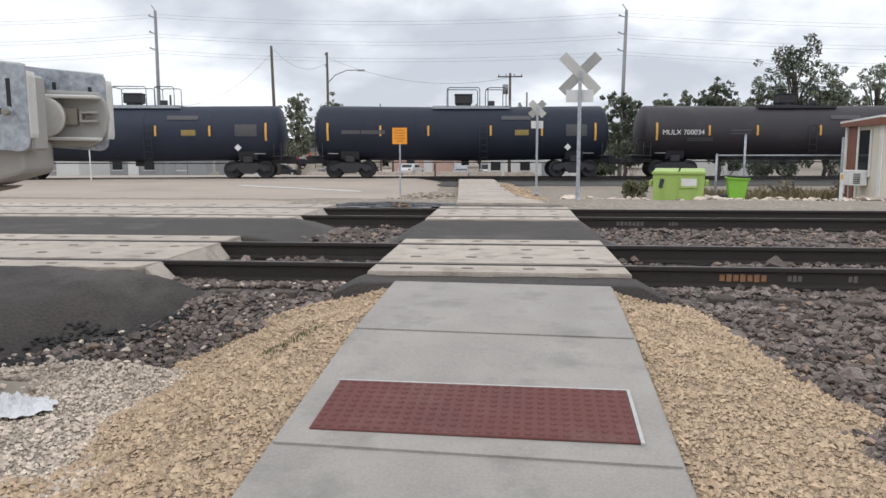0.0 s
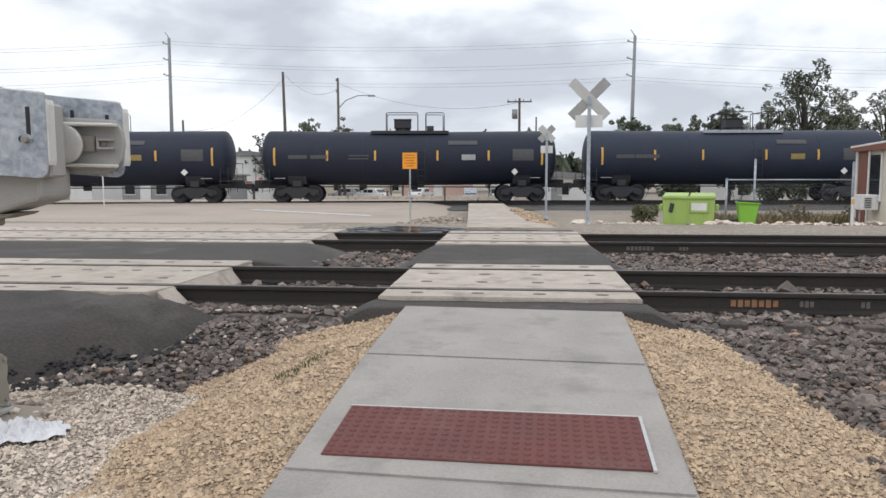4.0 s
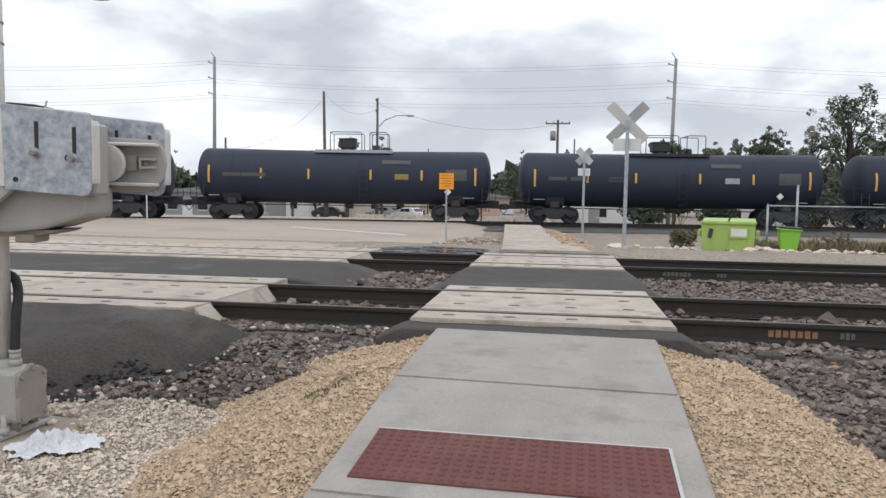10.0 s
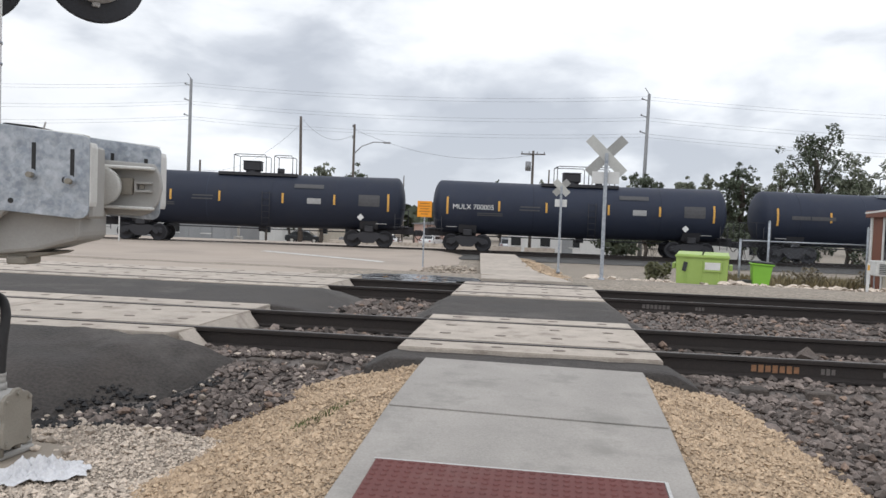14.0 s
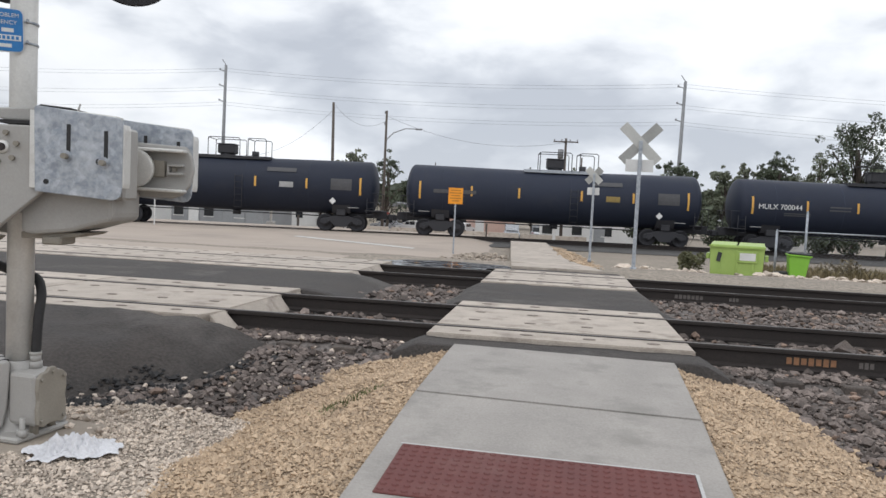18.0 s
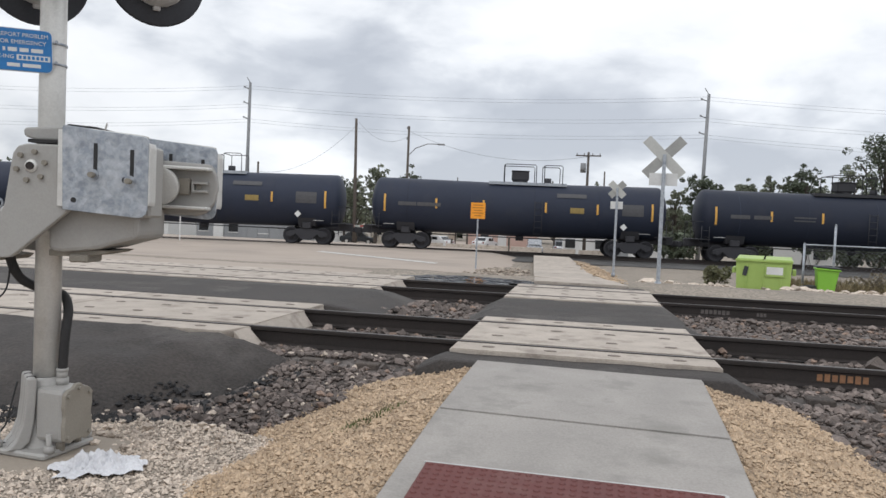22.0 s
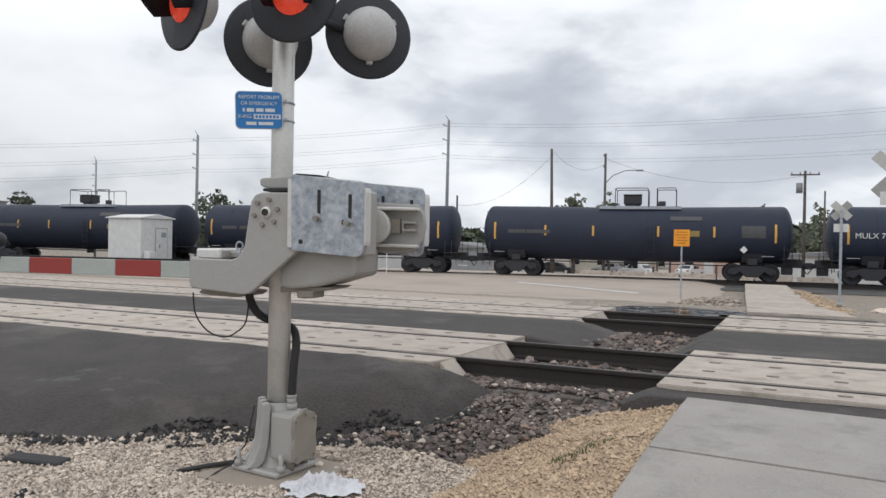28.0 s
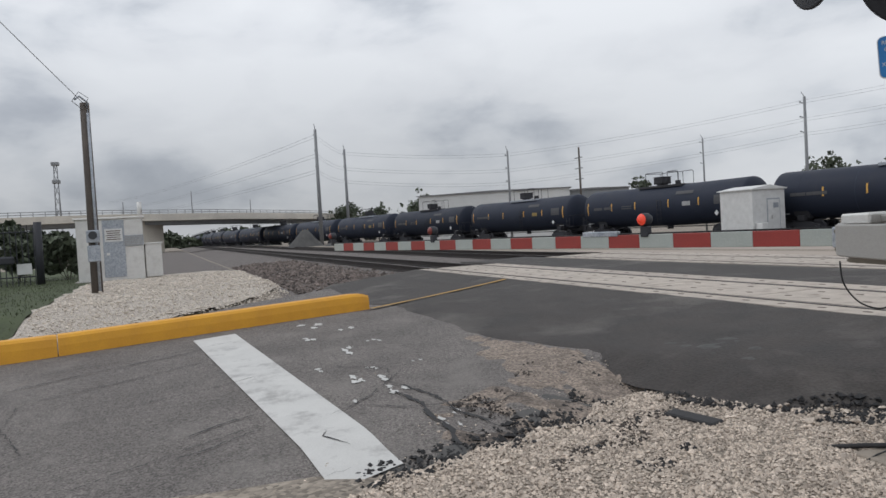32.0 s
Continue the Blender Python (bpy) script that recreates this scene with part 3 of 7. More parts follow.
def ballast_z(x, y):
    if y < 6.6:
        z = lerp(y, (2.2, 3.2, 4.2, 5.2, 6.4, 6.9), (-0.70, -0.56, -0.45, -0.36, -0.265, -0.245))
    elif y < 14:
        z = -0.205
    else:
        z = lerp(y, (14.0, 14.6, 15.4), (-0.205, -0.25, -0.5))
    return z + 0.03 * wobble(x, y, 2.1) + 0.02 * wobble(x, y, 5.0)


def west_ballast(x, y):
    """The shoulder west of the walkway is steeper and ends sooner."""
    z = ballast_z(x, y)
    if -12 < x < -0.5 and y < 6.4:
        z -= 0.16 * min(1, (6.4 - y) / 1.2)
    return z


structure("ballast_bed", sheet(steps((-420, 20), (-40, 1.5), (-9, 0.25), (8, 1.0), (40, 20), (160, 1)), steps((1.8, 0.22), (7, 0.6), (13.6, 0.3), (15.6, 1)), west_ballast), BALLAST, "grey crushed stone ballast under the two near tracks", True)

# ---- rails ----
RAIL_OUT = [(-.036, 0), (.036, 0), (.038, -.012), (.036, -.036), (.010, -.048), (.009, -.150), (.075, -.168), (.075, -.186), (-.075, -.186), (-.075, -.168), (-.009, -.150), (-.010, -.048), (-.036, -.036), (-.038, -.012)]


def rail(name, points, z, group, label):
    """A rail through (x, y) points: dark body and a duller worn head."""
    top = thing(name, label, "rail", group, kind="structure")
    verts, faces = [], []
    n = len(RAIL_OUT)
    for i, (x, y) in enumerate(points):
        a, b = points[max(0, i - 1)], points[min(len(points) - 1, i + 1)]
        d = Vector((b[0] - a[0], b[1] - a[1])).normalized()
        for u, w in RAIL_OUT:
            verts.append((x - d.y * u, y + d.x * u, z + w))
    for i in range(len(points) - 1):
        for k in range(n):
            k2 = (k + 1) % n
            faces.append((i * n + k, (i + 1) * n + k, (i + 1) * n + k2, i * n + k2))
    faces += [tuple(range(n)), tuple(range((len(points) - 1) * n, len(points) * n))[::-1]]
    body = part("rail_body", (verts, faces), RUST, top)
    head, hf = [], []
    for i, (x, y) in enumerate(points):
        head += [(x, y - 0.024, z + 0.002), (x, y + 0.024, z + 0.002)]
    hf = [(2 * i, 2 * i + 2, 2 * i + 3, 2 * i + 1) for i in range(len(points) - 1)]
    part("running_surface", (head, hf), RAIL_TOP, top, "worn grey top of the rail")
    return top


for y in RAIL_Y:
    rail("rail", [(x, y) for x in (RAIL_X[0], -100, -30, -12, -3, 0, 3, 12, 40, RAIL_X[1])], 0.0, "near track rails", "rusty dark brown steel rail on the near tracks")
for side in (-0.7525, 0.7525):
    rail("rail", [(x, train_y(x) + side) for x in range(-440, 321, 8)], TRAIN_Z, "train track rails", "dark steel rail under the moving tank train")

structure("train_ballast", strip([(x, train_y(x) - 6.0) for x in range(-440, 321, 8)], [(x, train_y(x) + 4.0) for x in range(-440, 321, 8)], lambda x, y: max(land(x, y) + 0.03, TRAIN_Z - 0.2 - 0.22 * max(0.0, abs(y - train_y(x)) - 1.5)) + 0.03 * wobble(x, y, 0.7), 12), SLAG, "dark ballast bed of the train's track", True)


def timber(name, n, place, group, label, size=(0.22, 2.5, 0.16)):
    b = mesh("tie", box(*size, bevel=0.01), TIE)
    for i in range(n):
        ob = new(name, b)
        ob.matrix_basis = place(i)
        tagged(ob, label, "tie", group, "structure")


for y in (7.735, 12.675):
    timber("tie", 26, lambda i: pose(-8 + i * 0.55 + (0.0 if i < 13 else 2.2), y, -0.272, 0, 0, random.uniform(-1, 1)), "ties of the near tracks", "weathered timber tie in the ballast")

# ---- road, aprons and walkway ----
def old_edge(y):
    return lerp(y, (-30, -2, 0.0, 0.66, 1.74, 2.7, 3.6, 4.4, 6.5), (-3.0, -3.5, -4.6, -4.95, -5.35, -5.65, -6.2, -6.0, -4.6)) + 0.22 * wobble(y * 3, 1.3) + 0.1 * wobble(y * 9, 4.3)


def patch_edge(x):
    return lerp(x, (-26, -14, -11, -9, -8.2, -7.5, -6.8, -6.2, -5.4, -5.0, -4.5, -3.9, -3.4, -3.0, -2.75, -2.55), (4.2, 2.95, 3.2, 3.3, 3.42, 3.66, 3.70, 3.86, 4.08, 4.28, 4.75, 5.15, 5.4, 5.62, 5.9, 6.4)) + 0.12 * wobble(x * 2, 7.7) + 0.06 * wobble(x * 7, 2.2)


YS = steps((-40, 2), (-6, 0.3), (-1.5, 0.08), (6.6, 1))
def road_top(x, y):
    """The road with its edges let down to the gravel."""
    z = road_z(x, y)
    e = max(0.0, 1 - (old_edge(y) - x) / 1.1)
    return z - max(0.0, z + 0.53) * min(1.0, e) ** 1.4


def patch_top(x, y):
    z = road_z(x, y) + 0.014 + (0.016 + 0.03 * min(1.0, max(0.0, (x + 4.6) / 1.2))) * wobble(x, y, 2.5) + (0.008 + 0.016 * min(1.0, max(0.0, (x + 4.6) / 1.2))) * wobble(x, y, 7)
    e = max(0.0, 1 - (y - patch_edge(x)) / lerp(x, (-9, -5, -3.6, -2.9), (0.3, 0.8, 0.7, 0.6)))
    tip = min(1.0, max(0.0, (x + 3.45) / 0.9))  # the tongue runs out past the end of the panels
    z -= 0.30 * tip ** 1.2
    return z - max(0.0, z - lerp(x, (-9, -6.5, -5, -4, -2.9), (-0.33, -0.44, -0.48, -0.54, -0.5))) * min(1.0, e) ** 1.8


structure("road_south", strip([(west_edge(y), y) for y in YS], [(old_edge(y), y) for y in YS], lambda x, y: road_top(x, y) - 0.04 * max(0.0, 1 - (old_edge(y) - x) / 0.12), 46), ASPHALT_OLD, "worn grey cracked asphalt road before the tracks", True)
XS = steps((-21.1, 1), (-15, 0.3), (-7, 0.08), (-2.56, 1))[::-1]
structure("road_patch", strip([(x, patch_edge(x)) for x in XS], [(x, 6.51) for x in XS], patch_top, 26), ASPHALT_NEW, "fresh dark asphalt patch sloping up to the crossing", True)
structure("road_middle", sheet(steps((-24, 1), (-6, 0.3), (-2.0, 1)), steps((9.05, 0.3), (11.5, 1)), lambda x, y: road_z(x, y) - 0.30 * max(0.0, x + 3.3 + 0.25 * wobble(y, 3, 1.0)) ** 1.2, None, 0.2), ASPHALT_NEW, "dark asphalt strip between the two tracks", True)
def north_edge(y):
    return lerp(y, (13.9, 16, 22, 30, 45, 120), (-3.2, -3.6, -3.1, -2.9, -4.0, -9)) + 0.3 * wobble(y, 5, 0.8)


structure("road_north", strip([(-30, y) for y in steps((14.29, 0.4), (26, 1), (120, 1))], [(north_edge(y), y) for y in steps((14.29, 0.4), (26, 1), (120, 1))], lambda x, y: road_z(x, y) - 0.22 * max(0.0, 1 - (north_edge(y) - x) / 1.6) ** 1.5, 40), ROAD_DUSTY, "pale dusty concrete road beyond the tracks", True)


def slab_mesh(name, corners, thick, material, bevel=0.012):
    """A slab on four top corners, with rounded arrises."""
    bm = bmesh.new()
    top = [bm.verts.new(c) for c in corners]
    low = [bm.verts.new((c[0], c[1], c[2] - thick)) for c in corners]
    bm.faces.new(top), bm.faces.new(low[::-1])
    for k in range(4):
        bm.faces.new((top[k], low[k], low[(k + 1) % 4], top[(k + 1) % 4]))
    bmesh.ops.recalc_face_normals(bm, faces=bm.faces[:])
    if bevel:
        bmesh.ops.bevel(bm, geom=[e for e in bm.edges if all(v in top for v in e.verts)], offset=bevel, segments=2, affect="EDGES")
    return mesh(name, bm, material)


def walkway(name, ends, xz, width, tilt, label, material=CONCRETE):
    """Concrete slabs between the y's in ends; tilt: how much further the west end of a joint lies."""
    top = thing(name, label, "sidewalk", kind="structure")
    for a, b in zip(ends, ends[1:]):
        c = []
        for y, s in ((a + 0.006, -1), (a + 0.006, 1), (b - 0.006, 1), (b - 0.006, -1)):
            yy = y - s * tilt
            x, z = xz(yy)
            c.append((x + s * width / 2, yy, z))
        part("slab", slab_mesh("slab", c, 0.14, material), material, top)
    return top


walkway("pavement_near", (-4.5, -3.0, -1.48, 0.04, 1.56, 3.11, 4.75, 6.24), lambda y: (walk_x(y), walk_z(y)), 1.84, 0.05, "pale grey concrete walkway ramping up to the tracks")
walkway("pavement_far", (15.0, 17.2, 19.4, 21.6, 23.8, 26, 28.2, 30.4, 32.6, 34.8, 37, 39.4), lambda y: (-0.10 - 0.0685 * (y - 15), road_z(-3, y) + 0.04), 1.83, 0.0, "pale beige concrete walkway beyond the tracks", PANEL)


RECESS = mesh("lag_recess", cyl(0.034, 0.004, Matrix.Diagonal((1.7, 1, 1, 1)), 12), mat("grimy_recess", (0.24, 0.20, 0.17), (0.13, 0.11, 0.095), 0.95, scale=9, fine=60, bump=0.2))


def panel_row(name, x0, x1, ys, n, label):
    """Concrete crossing panels round a track: a field panel, a gauge panel and a field panel, n to a row."""
    top = thing(name, label, "crossing panels", kind="structure")
    w = (x1 - x0) / n
    for j, (a, b) in enumerate(ys):
        for i in range(n):
            xa, xb = x0 + i * w + 0.004, x0 + (i + 1) * w - 0.004
            cut = (0.10, 0.04, 0.0)[j] if i == n - 1 and n > 1 else 0.0
            p = part("panel", slab_mesh("panel", [(xa, a, 0), (xb - cut, a, 0), (xb, b, 0), (xa, b, 0)], 0.2, PANEL, 0.01), PANEL, top)
            for k in range(4):
                for f in (0.28, 0.72):
                    yy = a + (b - a) * (f if b - a > 0.6 else 0.5)
                    xx = xa + (xb - cut - xa) * (0.14 + 0.24 * k)
                    if b - a > 0.6 or f < 0.5:
                        part("lag_recess", RECESS, None, p, "", pose(xx, yy, 0.0015))
        if n > 1:
            # a sloping end piece that turns dragging gear aside
            d = (0.17, 0.13, 0.08)[j]
            part("deflector", prism([(0, 0), (d, -.17), (d, -.2), (0, -.2)], b - a - 0.07, pose(x1 - 0.02, a + 0.05, -0.003), 0.006), PANEL, top, "sloping concrete end piece")
    return top


N1 = ((6.54, 6.935), (7.075, 8.395), (8.545, 9.06))
N2 = ((11.48, 11.865), (12.005, 13.345), (13.495, 14.3))
W1, W2 = N1[:2] + ((8.545, 8.93),), N2[:2] + ((13.495, 13.95),)
panel_row("crossing_walk_south", -1.2, 1.14, W1, 1, "pale concrete walkway panels laid between the rails")
panel_row("crossing_walk_north", -1.25, 1.12, W2, 1, "pale concrete walkway panels over the second track")
panel_row("crossing_road_south", -21.0, -3.28, N1, 7, "pale worn concrete road panels laid between the rails")
panel_row("crossing_road_north", -22.5, -3.30, N2, 7, "pale worn concrete road panels over the second track")


def apron(name, y0, y1, z0, z1, x0, x1, flare, label):
    """A strip of black asphalt under and beside the walkway panels, sagging off to both sides."""
    def zf(x, y):
        z = z0 + (z1 - z0) * (y - y0) / (y1 - y0)
        out = max(0.0, x0 - x, x - x1)
        return z - 0.52 * out ** 0.95 * (1 + 0.4 * wobble(x, y, 1.7)) + 0.014 * wobble(x, y, 3.1)
    structure(name, sheet(steps((x0 - flare, 0.07), (x1 + flare + 0.01, 1)), steps((y0, 0.12), (y1, 1)), zf, None, 0.15), ASPHALT_NEW, label, True)


apron("apron_near", 6.16, 6.545, -0.05, -0.035, -1.22, 1.16, 0.20, "black asphalt joint between walkway and rail panels")
apron("apron_middle", 8.92, 11.5, -0.02, -0.02, -1.25, 1.12, 0.5, "dark asphalt filling between the two tracks on the walkway")
apron("apron_far", 13.94, 15.0, -0.02, -0.06, -1.25, 1.1, 0.35, "dark asphalt lip beyond the second track")


def berm(name, side, label):
    """Tan gravel heaped against the walkway, falling away from its edge."""
    def zf(x, y):
        d = side * (x - walk_x(y)) - 0.86
        reach = (lerp(y, (2.2, 4.6), (0.088, 0.19)) if side < 0 else 0.162) + 0.045 * wobble(x, y, 0.9)
        return walk_z(y) - 0.035 - reach * max(0.0, d) ** 1.05 * (1.15 if side < 0 else 1.25) - max(0.0, y - 6.2) * 0.25 - 0.02 * max(0, d) + 0.03 * wobble(x, y, 2.3) + 0.015 * wobble(x, y, 6.1)
    a, b = (-3.4, -0.6) if side < 0 else (0.7, 3.2)
    structure(name, sheet(steps((a, 0.1), (b, 1)), steps((-2.0, 0.12), (6.5, 1)), zf), TAN_GRAVEL, label, True)
    return zf


BERM_W = berm("gravel_berm_west", -1, "tan crushed gravel heaped along the walkway")
BERM_E = berm("gravel_berm_east", 1, "tan crushed gravel heaped along the walkway")


def white_z(x, y):
    z = -0.475 + 0.03 * wobble(x, y, 1.3) + 0.012 * wobble(x, y, 4.0)
    z -= 0.3 * max(0.0, y - lerp(x, (-7, -5, -3.5, -2.2, -1.4), (4.3, 4.85, 5.12, 4.95, 4.5)))
    return z - 0.5 * max(0.0, old_edge(y) + 0.1 - x) - 0.25 * max(0.0, x + 0.7) - 0.12 * min(1.0, max(0.0, 0.2 - y)) * min(1.0, max(0.0, x + 2.2))


structure("white_gravel", sheet(steps((-7.5, 0.15), (0.6, 1)), steps((-4, 0.15), (6, 1)), white_z), WHITE_GRAVEL, "loose white limestone gravel beside the walkway", True)
def west_mound(x, y):
    d = min(1.0, max(0.0, west_edge(y) - x) / 0.8)
    return max(land(x, y), road_z(x, y)) - 0.06 + 0.11 * d + 0.05 * wobble(x, y, 0.9) * d


GX = steps((-33, 0.5), (-14.2, 1))
structure("white_gravel_west", strip([(x, lerp(x, (-33, -27, -14.2), (-1.4, -3.1, -2.95)) + 0.2 * wobble(x, 3, 1.1)) for x in GX], [(x, lerp(x, (-33, -31.5, -21.6, -19.3, -16.4, -14.3, -14.2), (2.3, 2.4, 2.75, 1.45, -0.45, -2.7, -2.8)) + 0.15 * wobble(x, 9, 1.3)) for x in GX], lambda x, y: west_mound(x, y), 16), CLEAN_GRAVEL, "white gravel round the silver signal cabinet", True)


structure("ballast_west", sheet(steps((-120, 6), (-36, 0.8), (-20, 1)), steps((-2.5, 0.5), (6.6, 1)), lambda x, y: (max(land(x, y) + 0.03, west_ballast(x, y), -0.27 - 0.12 * max(0.0, 4.2 - y)) if y > 2.2 or x < -33 else land(x, y) - 0.3) + 0.02 * wobble(x, y, 2.7)), BALLAST, "dark grey ballast spread beside the white gravel", True)


CAR_LEN, CARS, FIRST = 18.0, 37, -2
ADVANCE = ((0, 6.2), (3, 30.55), (6, 55.1), (9, 78.9), (13, 111.3), (19, 160.4), (23, 193.2), (28, 234.1), (32, 266.9))


def along():
    """Distances along the train's track against x, zero at x 0."""
    s = np.concatenate([[0], np.cumsum(np.hypot(np.diff(TRAIN_X), np.diff(TRAIN_Y)))])
    return s - np.interp(0, TRAIN_X, s)


TRACK_S = along()


def car_pose(s):
    """A car with its middle at s metres along the track, turned by where its bogies stand."""
    x0, x1 = (np.interp(s + d, TRACK_S, TRAIN_X) for d in (-6.2, 6.2))
    y0, y1 = train_y(x0), train_y(x1)
    return pose((x0 + x1) / 2, (y0 + y1) / 2, TRAIN_Z, 0, 0, math.degrees(math.atan2(y1 - y0, x1 - x0)))


def wheelset(parent, x):
    bm = bmesh.new()
    for s in (-1, 1):
        lathe([(0, -.06), (.15, -.06), (.16, -.03), (.36, -.03), (.38, -.065), (.44, -.065), (.457, -.055), (.465, .05), (.487, .07), (.485, .085), (.38, .085), (.36, .03), (.16, .03), (.15, .06), (0, .06)], 24, pose(0, s * 0.76, 0, 90 if s > 0 else -90), bm)
    cyl(0.075, 1.5, pose(0, 0.75, 0, 90), 10, None, bm)
    return part("wheelset", bm, UNDER, parent, "dark steel wheels on an axle", pose(x, 0, 0.457))


def bogie(parent, x):
    """A three-piece truck."""
    bg = part("bogie", box(0.32, 2.1, 0.26, pose(0, 0, 0.62), 0.04), UNDER, parent, "cast steel truck", pose(x, 0, 0))
    for s in (-1, 1):
        bm = prism([(-1.15, .62), (-1.15, .40), (-.72, .40), (-.62, .55), (-.30, .24), (.30, .24), (.62, .55), (.72, .40), (1.15, .40), (1.15, .62), (.85, .70), (.42, .84), (-.42, .84), (-.85, .70)], 0.14, pose(0, s * 1.0 - 0.07, 0), 0.02)
        part("side_frame", bm, UNDER, bg)
        sp = bmesh.new()
        for dx in (-.15, 0, .15):
            cyl(0.06, 0.22, pose(dx, s * 1.0, 0.36), 10, None, sp)
        part("spring_nest", sp, UNDER, bg)
        for dx in (-.89, .89):
            part("bearing_cap", cyl(0.10, 0.08, pose(dx, s * 1.08, 0.457, -90 * s), 12), UNDER, bg)
    for dx in (-.89, .89):
        wheelset(bg, dx)
    return bg


def ladder(parent, x, y, z0, z1, side):
    bm = bmesh.new()
    for dx in (-.2, .2):
        rod((x + dx, y, z0), (x + dx, y, z1), 0.018, 6, bm)
    z = z0 + 0.1
    while z < z1:
        rod((x - .2, y, z), (x + .2, y, z), 0.012, 6, bm)
        z += 0.34
    return part("ladder", bm, UNDER, parent)


def flat_mark(name, parent, x, z, w, h, material, label="", bend=True):
    """A thin plate that follows the curve of the tank's near flank."""
    bm = bmesh.new()
    R, zc = 1.505, 2.46
    rows = []
    for k in range(4):
        zz = z + h * (k / 3 - 0.5)
        a = math.asin(max(-1, min(1, (zz - zc) / R)))
        yy = -R * math.cos(a)
        rows.append([bm.verts.new((x - w / 2, yy, zz)), bm.verts.new((x + w / 2, yy, zz))])
    for a, b in zip(rows, rows[1:]):
        bm.faces.new((a[0], a[1], b[1], b[0]))
    return part(name, bm, material, parent, label)


def flank_text(text, size, parent, x, z, material=STENCIL):
    R, zc = 1.51, 2.46
    a = math.asin((z - zc) / R)
    return lettering(text, size, material, parent, pose(x, -R * math.cos(a), z, 90 - math.degrees(a)), "lettering", 0.003)


def tank_car(style, text=None, paint=None):
    car = thing("tank_car", {0: "black tank car with round ends and gold stencilled panels", 1: "black tank car with grey stencilled panels and reflector strips", 2: "dark maroon tank car with white lettering"}[style], "tank car", "cars of the moving train")
    paint = paint or TANK
    R, zc, half = 1.49, 2.46, 8.22
    prof = [(0, -half)] + [(R * math.sin(a), -half + 0.50 * (1 - math.cos(a))) for a in np.linspace(0.12, math.pi / 2, 8)]
    # a slight belly: the shell drops a little towards its middle
    zs = [-half + 0.50 + (2 * half - 1.0) * k / 6 for k in range(1, 6)]
    full = prof + [(R, z) for z in zs] + [(r, -z) for r, z in prof[::-1]]
    bm = lathe(full, 40, pose(0, 0, zc, 0, 90))
    for v in bm.verts:
        v.co.z -= 0.075 * max(0.0, 1 - abs(v.co.x) / 7.4)
    shell = part("tank_shell", bm, paint, car, smooth=True)
    for x in (-6.1, -2.6, 0.9, 4.4):
        ring = lathe([(R + .001, -.02), (R + .009, -.012), (R + .009, .012), (R + .001, .02)], 40, pose(x, 0, zc - 0.075 * max(0, 1 - abs(x) / 7.4), 0, 90))
        part("weld_seam", ring, paint, shell)
    for s in (-1, 1):
        part("stub_sill", box(3.0, 0.5, 0.42, pose(s * 7.2, 0, 0.98), 0.02), UNDER, car)
        part("bolster", box(0.5, 2.3, 0.35, pose(s * 6.2, 0, 1.03), 0.04), UNDER, car)
        part("saddle", prism([(-.9, .0), (.9, .0), (1.15, .55), (-1.15, .55)], 1.0, pose(s * 6.2 + 0.5, 0, 1.0, 0, 0, 90), 0.02), UNDER, car)
        co = box(0.75, 0.2, 0.24, pose(s * 8.6, 0, 0.87), 0.03)
        box(0.3, 0.34, 0.34, pose(s * 8.93, 0, 0.87), 0.05, co)
        part("coupler", co, UNDER, car)
        part("end_platform", box(0.9, 2.6, 0.05, pose(s * 8.0, 0, 1.20)), UNDER, car)
        rl = bmesh.new()
        for y in (-1.3, 1.3):
            tube([(s * 8.40, y, 1.2), (s * 8.40, y, 2.15), (s * 7.5, y, 2.15)], 0.02, 6, rl)
        tube([(s * 8.42, -1.3, 2.15), (s * 8.42, 1.3, 2.15)], 0.02, 6, rl)
        part("end_handrail", rl, UNDER, car)
        for y in (-1.42, 1.42):
            ladder(car, s * 7.85, y, 0.55, 1.9, s)
        hose = tube([(s * 8.75, 0.35, 0.8), (s * 8.95, 0.35, 0.5), (s * 9.0, 0.3, 0.45)], 0.025, 6)
        part("air_hose", hose, RUBBER, car)
        bogie(car, s * 6.2)
    part("brake_wheel", lathe([(.24, -.015), (.27, 0), (.24, .015), (.22, 0), (.24, -.015)], 20, pose(-8.46, 0.5, 1.9, 0, 90)), UNDER, car)
    part("brake_rod", rod((-5, -0.5, 0.85), (5, -0.5, 0.8), 0.03, 6), UNDER, car)
    part("bottom_outlet", cyl(0.22, 0.4, pose(0.2, 0, 0.66), 14), UNDER, car)
    top = zc + R - 0.075
    dx = 0.0 if style == 1 else 0.5
    dome = part("manway_housing", box(0.95, 0.9, 0.5, pose(dx - 0.4, 0, top + 0.42), 0.05), UNDER, car)
    cover = box(1.0, 0.95, 0.05, pose(dx - 0.4, 0, top + 0.69), 0.01)
    part("hatch_lid", cover, UNDER, dome)
    part("nozzle", cyl(0.42, 0.3, pose(dx - 0.4, 0, top - 0.05), 16), UNDER, dome)
    part("safety_valve", cyl(0.2, 0.35, pose(dx + 1.15, 0, top), 14), UNDER, car)
    part("walkboard", box(4.3, 1.56, 0.17, pose(dx, 0, top - 0.03), 0.01), GALV if style == 0 else UNDER, car)
